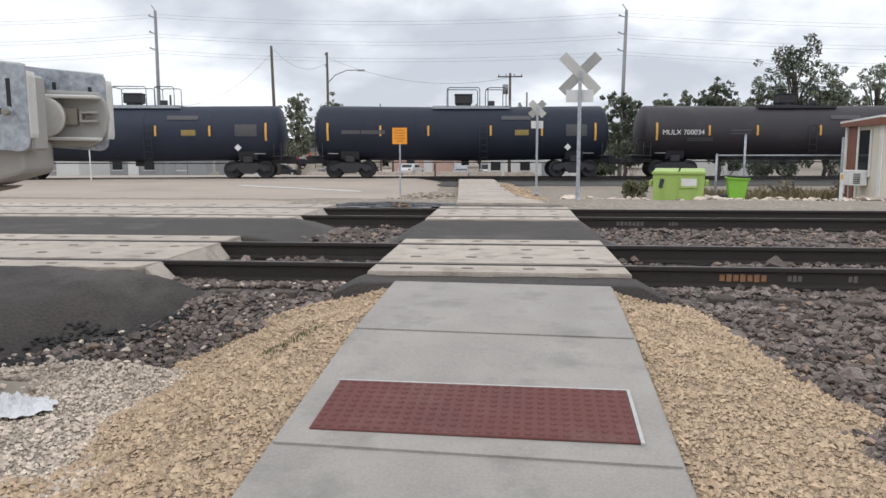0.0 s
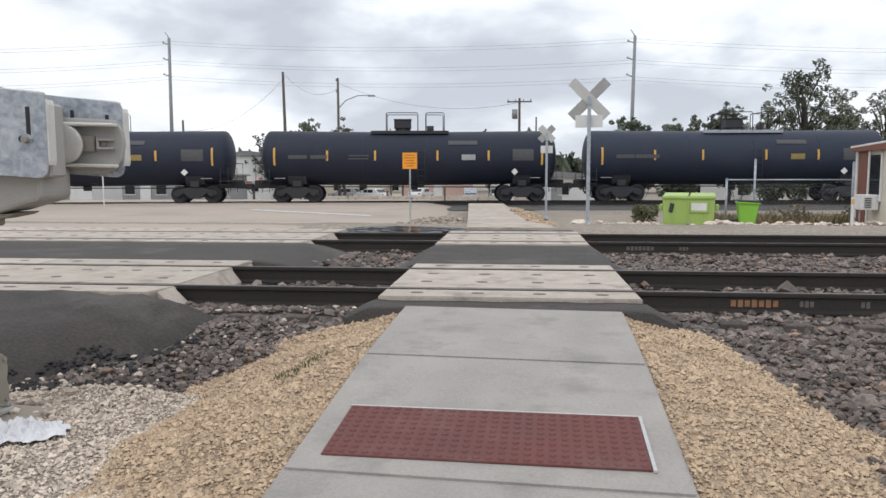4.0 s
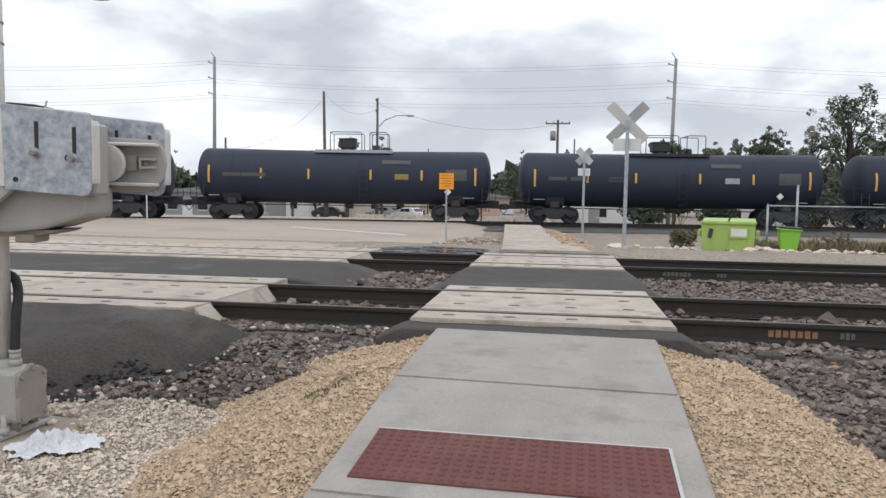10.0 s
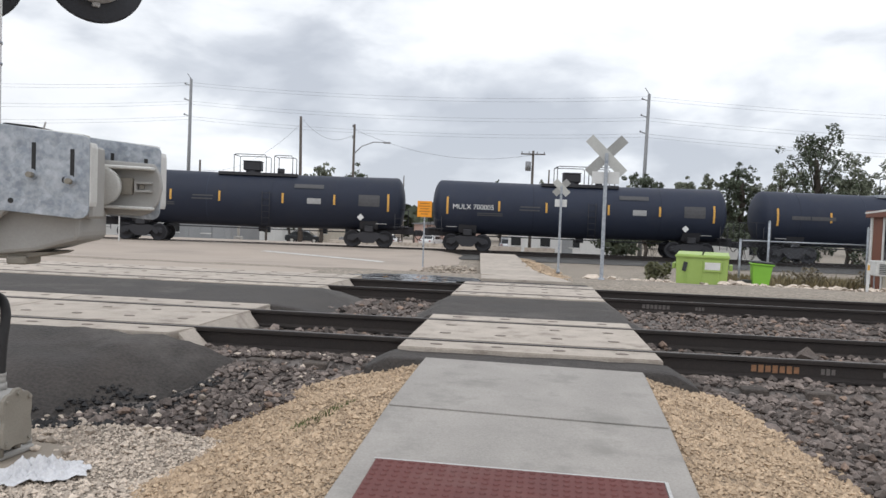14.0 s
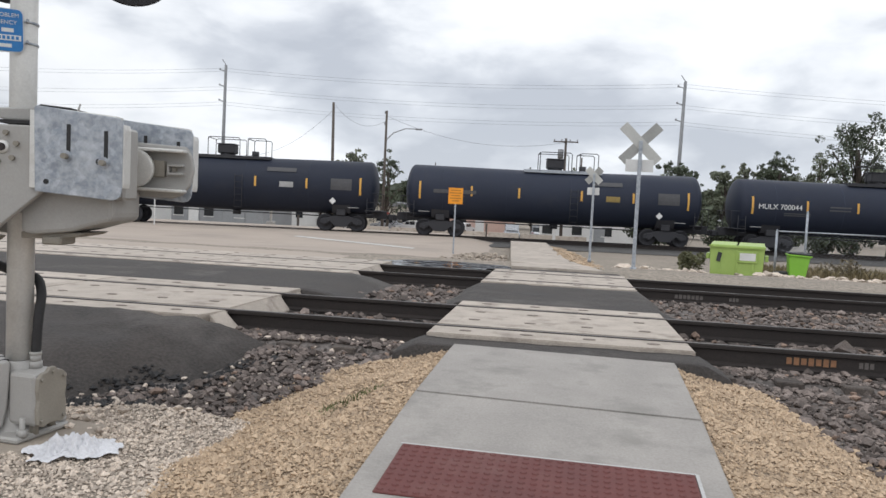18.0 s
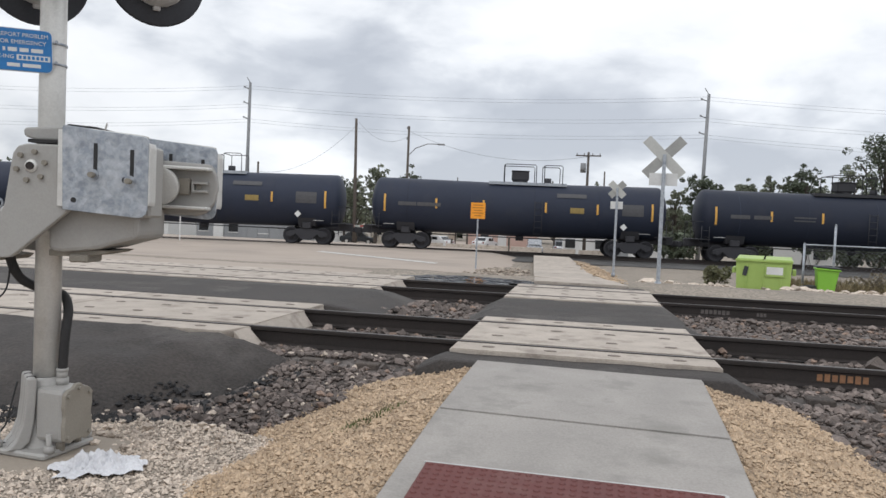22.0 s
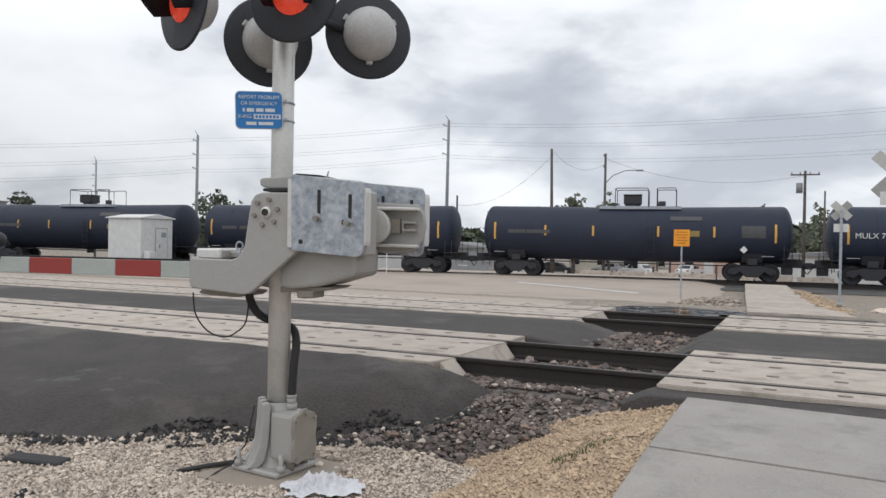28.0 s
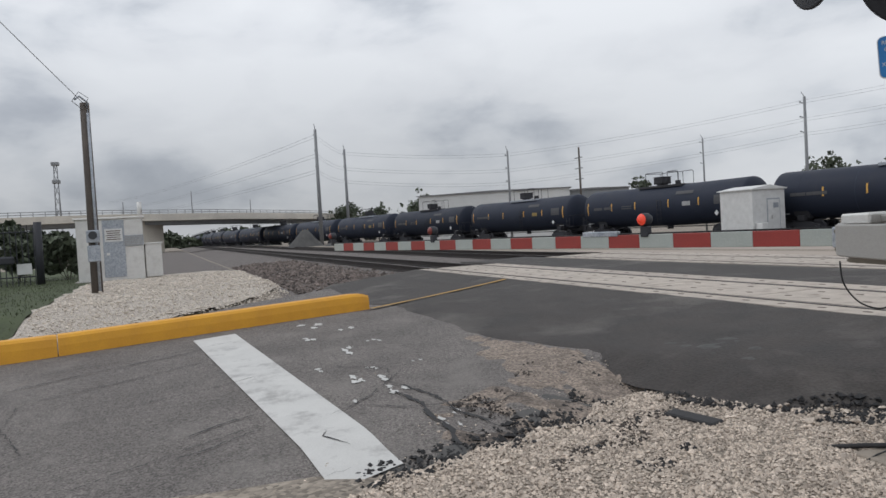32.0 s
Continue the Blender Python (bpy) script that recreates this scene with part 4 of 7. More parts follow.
    for x0, x1 in ((dx - 1.3, dx + 0.45), (dx + 0.9, dx + 1.9)):
        g = bmesh.new()
        for y in (-.8, .8):
            tube([(x0, y, top + .02), (x0, y, top + .95), (x0 + .08, y, top + 1.03), (x1 - .08, y, top + 1.03), (x1, y, top + .95), (x1, y, top + .02)], 0.024, 6, g)
        tube([(x0, -.8, top + 1.0), (x0, .8, top + 1.0)], 0.024, 6, g)
        part("guard_rail", g, UNDER, car)
    ladder(car, dx + 0.6, -1.53, 1.0, 2.9, 1)
    # marks on both flanks are alike, so the near one is drawn
    for x, h in ((-7.35, 0.95), (-4.5, 0.55), (-1.9, 0.55), (1.5, 0.55), (4.3, 0.55), (7.25, 0.95)):
        flat_mark("reflector_strip", car, x, 2.55 if h < .9 else 2.5, 0.11, h, STRIPE)
    flat_mark("stencil_panel", car, 6.2, 2.58, 1.15, 0.62, STENCIL_DIM)
    for x in (-7.1, 6.9):
        part("grab_iron", rod((x - 0.3, -1.36, 1.33), (x + 0.3, -1.36, 1.33), 0.022, 6), STENCIL, car, "pale grab iron")
    flat_mark("warning_panel", car, 3.2, 2.45, 0.75, 0.30, PANEL_GOLD if style == 0 else STENCIL, "dull gold panel" if style == 0 else "grey panel")
    flat_mark("stencil_line", car, 2.9, 3.25, 1.6, 0.22, STENCIL_DIM)
    if style == 0:
        flat_mark("service_panel", car, -0.1, 1.75, 0.72, 0.50, PANEL_GOLD)
    else:
        for z in (2.55, 2.38):
            flat_mark("stencil_line", car, -3.3 + 0.2 * z, z, 1.1, 0.07, STENCIL_DIM)
    part("placard", box(0.27, 0.012, 0.27, pose(5.75, -1.40, 1.66, 0, 45)), WHITE_PRINT, car, "white diamond placard on its corner")
    if text:
        flank_text(text, 0.385, car, -5.92, 2.44, WHITE_PRINT)
        for z in (2.12, 2.02):
            flat_mark("stencil_line", car, -5.0, z, 1.4, 0.06, STENCIL_DIM)
    else:
        for x, w in ((-6.1, 1.0), (-4.95, 0.9) if style == 1 else (-4.9, 1.3)):
            flat_mark("stencil_bar", car, x, 2.48, w, 0.20, STENCIL_DIM)
    return car


def train():
    """The cars in order from the one ahead; marks and paint as they pass."""
    kinds = {0: tank_car(0), 1: tank_car(1)}
    special = {-1: (2, "MULX 700034", TANK_BROWN), 6: (1, "MULX 700005", TANK), 7: (1, "MULX 700044", TANK), 12: (1, "MULX 700043", TANK)}
    cars = []
    used = set()
    for i in range(CARS):
        k = FIRST + i
        if k in special:
            st, tx, pt = special[k]
            car = tank_car(st, tx, pt)
        else:
            st = 1 if (k % 5 in (2, 4)) else 0
            car = kinds[st] if st not in used else copy_thing(kinds[st], Matrix())
            used.add(st)
        cars.append((k, car))
    return cars


TRAIN = train()


def advance(t):
    return lerp(t, [a for a, _ in ADVANCE], [b for _, b in ADVANCE])


def motions():
    wheel = {}
    for k, car in TRAIN:
        # gap number k lies at advance(t) - 18 k; the car behind it hangs half a length further back
        walk(car, [(t, car_pose(advance(t) - CAR_LEN * (k + 0.5))) for t in [i * 1.0 for i in range(33)]])
        for w in [o for o in car.children_recursive if o.name.startswith("wheelset")]:
            key = round(w.matrix_basis.translation.x, 2)
            if key not in wheel:
                wheel[key] = w
                at = w.matrix_basis.translation.copy()
                walk(w, [(t, pose(*at, 0, math.degrees((advance(t) - 6.2) / 0.457), 0)) for t in [i * 0.08 for i in range(401)]])
            else:
                a, b = w.animation_data_create(), wheel[key].animation_data
                w.rotation_mode = "QUATERNION"
                a.action, a.action_slot = b.action, b.action_slot


# ---- the tactile plate ----
def tactile_plate():
    top = thing("tactile_paving", "brick red tactile plate with domes set in the concrete walkway", "tactile paving")
    yaw, tilt = -1.9, math.degrees(math.atan(0.085))
    top.matrix_basis = pose(-0.081, 3.575, walk_z(3.575) + 0.006, tilt, 0, yaw)
    part("plate", box(1.53, 0.585, 0.014, None, 0.004), TACTILE, top)
    verts = [(r * math.cos(k * math.pi / 3), r * math.sin(k * math.pi / 3), z) for r, z in ((0.021, 0.006), (0.013, 0.0135)) for k in range(6)]
    dome = mesh("dome", (verts, [(k, (k + 1) % 6, 6 + (k + 1) % 6, 6 + k) for k in range(6)] + [tuple(range(6, 12))]), TACTILE)
    for i in range(26):
        for j in range(10):
            part("dome", dome, None, top, "", pose(-0.735 + i * 0.0588, -0.265 + j * 0.0588, 0))
    rim = bmesh.new()
    box(0.018, 0.60, 0.012, pose(0.777, 0, 0), 0.0, rim)
    box(1.55, 0.014, 0.010, pose(0, 0.302, 0), 0.0, rim)
    part("sealant", rim, LENS_BACK, top, "pale worn sealant along the rim")


tactile_plate()

# ---- the crossing signal with its gate ----
MAST = (-3.47, 4.27)
MZ = -0.5
VIEW = math.degrees(math.atan2(0.627, 0.78))  # across the line of sight from the walkway


def lamp_unit(sig, u, v, z, yaw, lit, front):
    """A flasher: round black background, housing behind it, hood and lens before it. It faces its own -y."""
    m = pose(*MAST, 0, 0, 0, VIEW) @ pose(u, v, z - MZ, 0, 0, yaw)
    m = pose(-MAST[0], -MAST[1], 0) @ m
    disc = part("lamp_background", lathe([(0, -.012), (.318, -.012), (.333, -.004), (.333, .006), (.315, .012), (0, .012)], 48, pose(0, 0, 0, 90)), BLACK_PAINT, sig, "black round lamp background", m)
    part("lamp_housing", lathe([(.20, .0), (.205, .03), (.19, .10), (.15, .16), (.09, .195), (0, .205)], 32, pose(0, 0.01, 0, -90)), LENS_BACK, disc, "pale grey domed lamp housing")
    for a in (90, 210, 330):
        part("housing_clip", box(0.05, 0.03, 0.06, pose(0.2 * math.cos(radians(a)), 0.03, -0.2 * math.sin(radians(a)), 0, a - 90), 0.006), LENS_BACK, disc)
    part("lens", lathe([(0, .045), (.08, .04), (.13, .025), (.15, .004)], 32, pose(0, -0.012, 0, 90)), RED_GLOW if lit else RED_DULL, disc, "glowing red lens" if lit else "unlit red lens")
    # hood: a sleeve cut back underneath
    bm = bmesh.new()
    rows = []
    for k in range(21):
        a = radians(-120 + 240 * k / 20)
        reach = 0.34 * (0.35 + 0.65 * math.cos(a / 1.35) ** 1.2)
        x, zz = 0.165 * math.sin(a), 0.165 * math.cos(a)
        rows.append([bm.verts.new((x, -0.012, zz)), bm.verts.new((x * 1.02, -0.012 - reach, zz * 1.02 - 0.03))])
    for a, b in zip(rows, rows[1:]):
        bm.faces.new((a[0], b[0], b[1], a[1]))
    bmesh.ops.solidify(bm, geom=bm.faces[:], thickness=0.006)
    part("hood", bm, BLACK_PAINT, disc)
    return disc


def signal():
    sig = thing("crossing_signal", "grey crossing signal mast with gate mechanism and red flashing lamps", "crossing signal", at=pose(*MAST, MZ))
    part("mast", cyl(0.079, 4.6, pose(0, 0, 0.12), 28), ALU, sig, "dull aluminium mast")
    # base casting: square to the road, its junction box facing two ways
    base = part("base_plate", box(0.44, 0.44, 0.04, pose(0.0, -0.02, 0.065, 0, 0, -6), 0.012), CAST, sig, "cast base plate")
    part("base_casting", lathe([(.17, .08), (.15, .12), (.118, .30), (.108, .50), (.085, .52)], 24), CAST, base)
    flare = [(-.235, .08), (-.15, .08), (-.105, .13), (-.085, .24), (-.075, .38), (-.072, .53), (-.095, .535), (-.128, .53), (-.135, .38), (-.15, .24), (-.185, .14)]
    for k, (y, wd) in enumerate(((-.135, .075), (-.05, .10), (.06, .075))):
        part("strap", prism(flare, wd, pose(0, 0, 0, 0, 0, VIEW + 8) @ pose(0.0, y, 0), 0.012), CAST, base)
    for y in (-.055, .055):
        part("strap_groove", prism([(a * 0.985, b) for a, b in flare], 0.006, pose(0, 0, 0, 0, 0, VIEW + 8) @ pose(0.003, y, 0)), RUBBER, base, "dark gap between straps")
    JB = pose(0.145, -0.035, 0.30, 0, 0, -6)
    jb = part("junction_box", box(0.22, 0.23, 0.34, JB, 0.028, None, 2), CAST, base, "cast junction box")
    lid = [(-.115, -.15), (-.07, -.175), (-.03, -.16), (.03, -.16), (.07, -.175), (.115, -.15), (.12, -.06), (.108, 0), (.12, .06), (.115, .14), (.08, .17), (.045, .175), (.02, .20), (-.02, .20), (-.045, .175), (-.08, .17), (-.115, .14), (-.12, .06), (-.108, 0), (-.12, -.06)]
    part("box_lid", prism(lid, 0.03, JB @ pose(0.135, 0, 0, 0, 0, 90), 0.006), CASTIRON, jb, "drab cover with scalloped rim")
    for y, z in ((-.09, .13), (.09, .13), (-.09, -.13), (.09, -.13), (0, .17)):
        part("bolt", cyl(0.013, 0.02, JB @ pose(0.13, y, z, 0, 90), 6), CASTIRON, jb)
    for a, b in ((0.06, -0.10), (0.19, -0.10), (0.19, 0.06)):
        part("box_foot", cyl(0.028, 0.10, pose(a, b, 0.07), 10), CASTIRON, base)
    for dx, dy in ((-.185, -.20), (.185, -.20), (.185, .165), (-.185, .165)):
        b = cyl(0.017, 0.14, pose(dx, dy, 0.06), 8)
        cyl(0.032, 0.045, pose(dx, dy, 0.08), 6, None, b)
        part("anchor_bolt", b, CAST, base)
    part("foundation", prism([(-.44, -.12), (-.43, .02), (-.40, .045), (.36, .045), (.40, .02), (.41, -.12)], 0.80, pose(0.0, -0.46, 0.0, 0, 0, -5), 0.02), FOOTING, sig, "rough concrete footing")
    part("ground_lead", tube([(-0.10, -0.14, 0.50), (-0.16, -0.16, 0.22), (-0.22, -0.24, 0.09), (-0.26, -0.36, 0.05), (-0.25, -0.46, 0.03)], 0.006, 6), RUBBER, sig, "thin black ground lead")
    part("buried_cable", tube([(-0.18, -0.10, 0.075), (-0.30, -0.16, 0.07), (-0.42, -0.30, 0.06), (-0.58, -0.36, 0.02), (-0.72, -0.40, -0.02)], 0.018, 8), RUBBER, sig, "black cable lying on the footing")
    part("conduit", tube(smooth_line([(0.115, 0.0, 0.46), (0.12, 0.0, 0.62), (0.125, 0.01, 0.80), (0.105, 0.06, 0.95), (0.02, 0.115, 1.04), (-0.10, 0.06, 1.08), (-0.17, -0.04, 1.15), (-0.19, -0.11, 1.28), (-0.17, -0.14, 1.42)]), 0.03, 12), RUBBER, sig, "black flexible conduit")
    nut = cyl(0.042, 0.045, pose(0.115, 0.0, 0.47), 8)
    cyl(0.034, 0.05, pose(0.115, 0.0, 0.51), 14, None, nut)
    cyl(0.038, 0.022, pose(0.115, 0.0, 0.555), 8, None, nut)
    part("conduit_nut", nut, CAST, sig)
    part("wire_loop", tube(smooth_line([(-0.47, -0.37, 1.30), (-0.455, -0.36, 1.15), (-0.39, -0.31, 1.03), (-0.30, -0.24, 0.985), (-0.23, -0.19, 1.02), (-0.18, -0.15, 1.10), (-0.17, -0.13, 1.30)]), 0.006, 6), RUBBER, sig, "thin hanging wire")
    # mechanism: its own x points to the counterweights
    me = part("gate_mechanism", box(0.50, 0.46, 0.56, pose(0.40, 0, 1.74), 0.035, None, 2), CAST, sig, "cast gate mechanism housing", pose(0, 0, 0, 0, 0, 10))
    foot = prism([(.12, 1.36), (.20, 1.345), (.42, 1.37), (.58, 1.42), (.66, 1.44), (.68, 1.47), (.68, 1.64), (.12, 1.64)], 0.44, pose(0, -0.24, 0), 0.025)
    part("mechanism_foot", foot, CAST, me)
    part("foot_lip", prism([(.10, 1.318), (.34, 1.322), (.46, 1.345), (.50, 1.365), (.10, 1.36)], 0.34, pose(0, -0.19, 0), 0.006), CASTIRON, me, "dark lip under the housing")
    part("foot_block", box(0.12, 0.20, 0.05, pose(0.30, -0.12, 1.31), 0.01), CASTIRON, me)
    part("mast_clamp", box(0.24, 0.30, 0.5, pose(0.04, 0, 1.72), 0.03), CAST, me)
    part("top_bracket", prism([(-.03, 2.055), (-.035, 2.09), (-.02, 2.105), (.30, 2.125), (.30, 2.03), (.05, 2.03), (.0, 2.04)], 0.34, pose(0, -0.26, 0), 0.012), CAST, me, "cast bracket over the side arms")
    part("gap_strip", box(0.22, 0.30, 0.02, pose(0.14, -0.17, 2.02)), RUBBER, me, "dark gap under the bracket")
    part("lid_seal", prism([(.262, 2.114), (.29, 2.126), (.46, 2.114), (.47, 2.106)], 0.30, pose(0, -0.345, 0)), RUBBER, me, "black seal along the lid")
    part("cotter", rod((0.50, -0.33, 2.09), (0.515, -0.33, 2.14), 0.006, 6), CAST, me)
    arm = [(.30, 2.0), (.30, 1.61), (.277, 1.588), (.0, 1.352), (-.05, 1.312), (-.10, 1.303), (-.50, 1.335), (-.52, 1.35), (-.52, 1.545), (-.20, 1.54), (-.15, 1.555), (-.11, 1.60), (-.096, 1.64), (-.066, 1.85), (-.05, 1.94), (-.02, 1.985), (.03, 2.0)]

    def plate_line(x0):
        """Outline of a counterweight plate whose left edge stands at x0."""
        w, r = 0.52, 0.055
        line = [(x0 + 0.008, 1.612), (x0 + w - r, 1.577)]
        line += [(x0 + w - r + r * math.sin(a), 1.577 + r - r * math.cos(a)) for a in (0.5, 1.0, 1.57)]
        line += [(x0 + w - 0.035 + 0.035 * math.cos(a), 2.03 + 0.035 * math.sin(a)) for a in (0, 0.5, 1.1, 1.57)]
        return line + [(x0 + 0.01, 2.118), (x0 - 0.002, 2.105)]

    for y, x0, near in ((-0.34, 0.265, True), (0.285, 0.48, False)):
        a = part("side_arm", prism(arm, 0.05, pose(0, y, 0), 0.01), CAST, me, "cast side arm")
        part("hub", lathe([(0, .012), (.036, .012), (.04, .004), (.04, 0), (0, 0)], 20, pose(0.066, y, 1.866, 90)), ALU, a)
        part("hub_pin", cyl(0.024, 0.035, pose(0.066, y + 0.01, 1.866, 90), 8), RUST, a)
        for k in range(6):
            t = k * math.pi / 3 + 0.25
            b = cyl(0.0155, 0.022, pose(0.066 + 0.088 * math.cos(t), y, 1.866 + 0.088 * math.sin(t), 90), 10)
            part("bolt", b, CASTIRON, a)
        w = part("counterweight_plate", prism(plate_line(x0), 0.014, pose(0, y - 0.03, 0), 0.004), GALV, me, "galvanised counterweight plate")
        edge = prism([(x0 + .505, 1.66), (x0 + .522, 1.65), (x0 + .528, 1.68), (x0 + .528, 2.0), (x0 + .522, 2.03), (x0 + .505, 2.02)], 0.10, pose(0, y - 0.022, 0), 0.005)
        box(0.47, 0.10, 0.014, pose(x0 + 0.245, y + 0.03, 2.088, 0, 5.0), 0.003, edge)
        box(0.44, 0.10, 0.014, pose(x0 + 0.235, y + 0.03, 1.604, 0, 4.0), 0.003, edge)
        part("plate_flange", edge, ALU, w, "pale folded flange")
        part("rear_flange", box(0.05, 0.012, 0.46, pose(x0 - 0.008, y - 0.012, 1.86), 0.004), ALU, w)
        for x, zt, zb in ((x0 + 0.203, 2.015, 1.83), (x0 + 0.423, 1.985, 1.80)):
            part("slot", box(0.024, 0.006, zt - zb, pose(x, y - 0.031, (zt + zb) / 2), 0.0025), RUBBER, w, "dark slot")
            part("slot_bolt", cyl(0.017, 0.075, pose(x - 0.012, y - 0.02, zb - 0.005, 90, 0, 8), 8), CASTIRON, w)
            part("washer", cyl(0.034, 0.008, pose(x - 0.012, y - 0.028, zb - 0.002, 90), 14), GALV, w)
        for x, z, r in ((x0 + 0.075, 1.672, 0.016), (x0 + 0.385, 1.802, 0.02)):
            part("hole", cyl(r, 0.004, pose(x, y - 0.03, z, 90), 14), RUBBER, w, "dark hole")
    # weights between the plates and the ribbed casting on the far side
    part("counterweight", box(0.30, 0.30, 0.34, pose(0.52, 0.0, 1.80), 0.03), CASTIRON, me, "cast counterweight")
    part("weight_disc", cyl(0.125, 0.05, pose(0.665, 0.15, 1.79, 90), 32, None, None, 0.008), ALU, me, "pale round weight")
    part("weight_block", box(0.12, 0.20, 0.44, pose(0.70, -0.16, 1.80), 0.015), CAST, me)
    far = part("far_arm", prism([(.46, 1.615), (.88, 1.60), (.95, 1.625), (1.0, 1.69), (1.025, 1.79), (1.012, 1.88), (.97, 1.95), (.46, 1.975)], 0.04, pose(0, 0.21, 0), 0.012), CAST, me, "ribbed cast arm")
    for z in (1.655, 1.918):
        part("rib", box(0.46, 0.10, 0.022, pose(0.75, 0.17, z, 0, 1.2), 0.006), ALU, far)
    part("far_weight", box(0.20, 0.05, 0.11, pose(0.745, 0.195, 1.795), 0.006), CASTIRON, far, "drab cast weight")
    lug = bmesh.new()
    for z in (1.765, 1.82):
        box(0.10, 0.05, 0.016, pose(0.915, 0.19, z), 0.003, lug)
    box(0.014, 0.05, 0.07, pose(0.866, 0.19, 1.793), 0.003, lug)
    part("far_lug", lug, CAST, far)
    part("cross_shaft", cyl(0.04, 0.60, pose(0.066, 0.30, 1.866, 90), 14), CAST, me)
    for z in (1.64, 2.0):
        part("tie_bar", box(0.05, 0.55, 0.04, pose(0.60, 0.0, z), 0.008), GALV, me)
    part("arm_bracket", box(0.06, 0.60, 0.22, pose(-0.505, 0.0, 1.445), 0.012), CAST, me)
    for y in (-.27, -.16, .16, .27):
        for z in (1.38, 1.50):
            part("bolt", cyl(0.014, 0.03, pose(-0.53, y, z, 0, -90), 6), CASTIRON, me)
    part("bracket_cap", box(0.20, 0.50, 0.075, pose(-0.42, -0.02, 1.575), 0.012), ALU, me, "pale capping of the arm bracket")
    part("bracket_web", box(0.16, 0.30, 0.05, pose(-0.26, 0.0, 1.57), 0.01), CAST, me)
    part("bracket_foot", prism([(-.54, 1.30), (-.52, 1.285), (-.24, 1.27), (-.20, 1.305), (-.50, 1.335)], 0.40, pose(0, -0.20, 0), 0.008), CASTIRON, me, "shaded underside plate")
    part("lifting_eye", lathe([(.026, -.008), (.034, 0), (.026, .008), (.018, 0), (.026, -.008)], 16, pose(-0.155, -0.3, 1.635, 90)), GALV, me, "steel lifting eye")
    part("eye_shank", cyl(0.009, 0.07, pose(-0.155, -0.3, 1.545), 8), GALV, me)
    # lamps
    cross = part("crossarm", rod((-0.02, -0.1, 3.36), (0.5, 0.2, 3.26), 0.03, 10), BLACK_PAINT, sig, "", pose(0, 0, 0, 0, 0, VIEW))
    lamp_unit(sig, 0.635, 0.20, 2.755, 180 + 6, False, False)
    lamp_unit(sig, -0.105, 0.24, 2.655, 180 + 14, False, False)
    lamp_unit(sig, 0.05, -0.32, 2.855, -30, True, True)
    lamp_unit(sig, -0.66, -0.28, 2.76, -58, True, True)
    # sign
    def rounded(w, h, r):
        return [(sx * (w / 2 - r) + r * math.cos(a), sz * (h / 2 - r) + r * math.sin(a)) for sx, sz, a0 in ((1, 1, 0), (-1, 1, 90), (-1, -1, 180), (1, -1, 270)) for a in (radians(a0), radians(a0 + 30), radians(a0 + 60), radians(a0 + 90))]
    sg = part("emergency_sign", prism(rounded(0.315, 0.255, 0.03), 0.006, pose(0, -0.003, 0)), BLUE_SIGN, sig, "blue emergency notice with white print", pose(0, 0, 0, 0, 0, VIEW) @ pose(-0.165, -0.095, 2.59, 0, -2))
    part("sign_border", prism(rounded(0.327, 0.267, 0.034), 0.003, pose(0, 0.0035, 0)), WHITE_PRINT, sg)
    lettering("REPORT PROBLEM", 0.034, WHITE_PRINT, sg, pose(0, -0.005, 0.090, 90))
    lettering("OR EMERGENCY", 0.034, WHITE_PRINT, sg, pose(0, -0.005, 0.046, 90))
    lettering("X-ING", 0.034, WHITE_PRINT, sg, pose(-0.098, -0.005, -0.046, 90))
    for k, w in enumerate((0.014, 0.05, 0.05, 0.066)):
        part("printed_bar", box(w, 0.002, 0.024, pose((-0.105, -0.06, 0.004, 0.075)[k], -0.004, 0.0)), WHITE_PRINT, sg)
    part("number_plate", box(0.185, 0.002, 0.034, pose(0.055, -0.004, -0.046)), WHITE_PRINT, sg)
    for k in range(7):
        part("printed_bar", box(0.016, 0.002, 0.02, pose(-0.018 + 0.024 * k, -0.0055, -0.046)), BLUE_SIGN, sg)
    for x, w in ((-0.055, 0.07), (0.045, 0.10)):
        part("printed_bar", box(w, 0.002, 0.022, pose(x, -0.004, -0.094)), WHITE_PRINT, sg)
    for z in (2.53, 2.66):
        part("band_clamp", lathe([(.081, -.007), (.085, -.007), (.085, .007), (.081, .007)], 20, pose(0, 0, z)), GALV, sig)
        part("clamp_screw", cyl(0.01, 0.05, pose(0.07, -0.06, z, 90, 0, VIEW), 6), GALV, sig)
    return sig


signal()


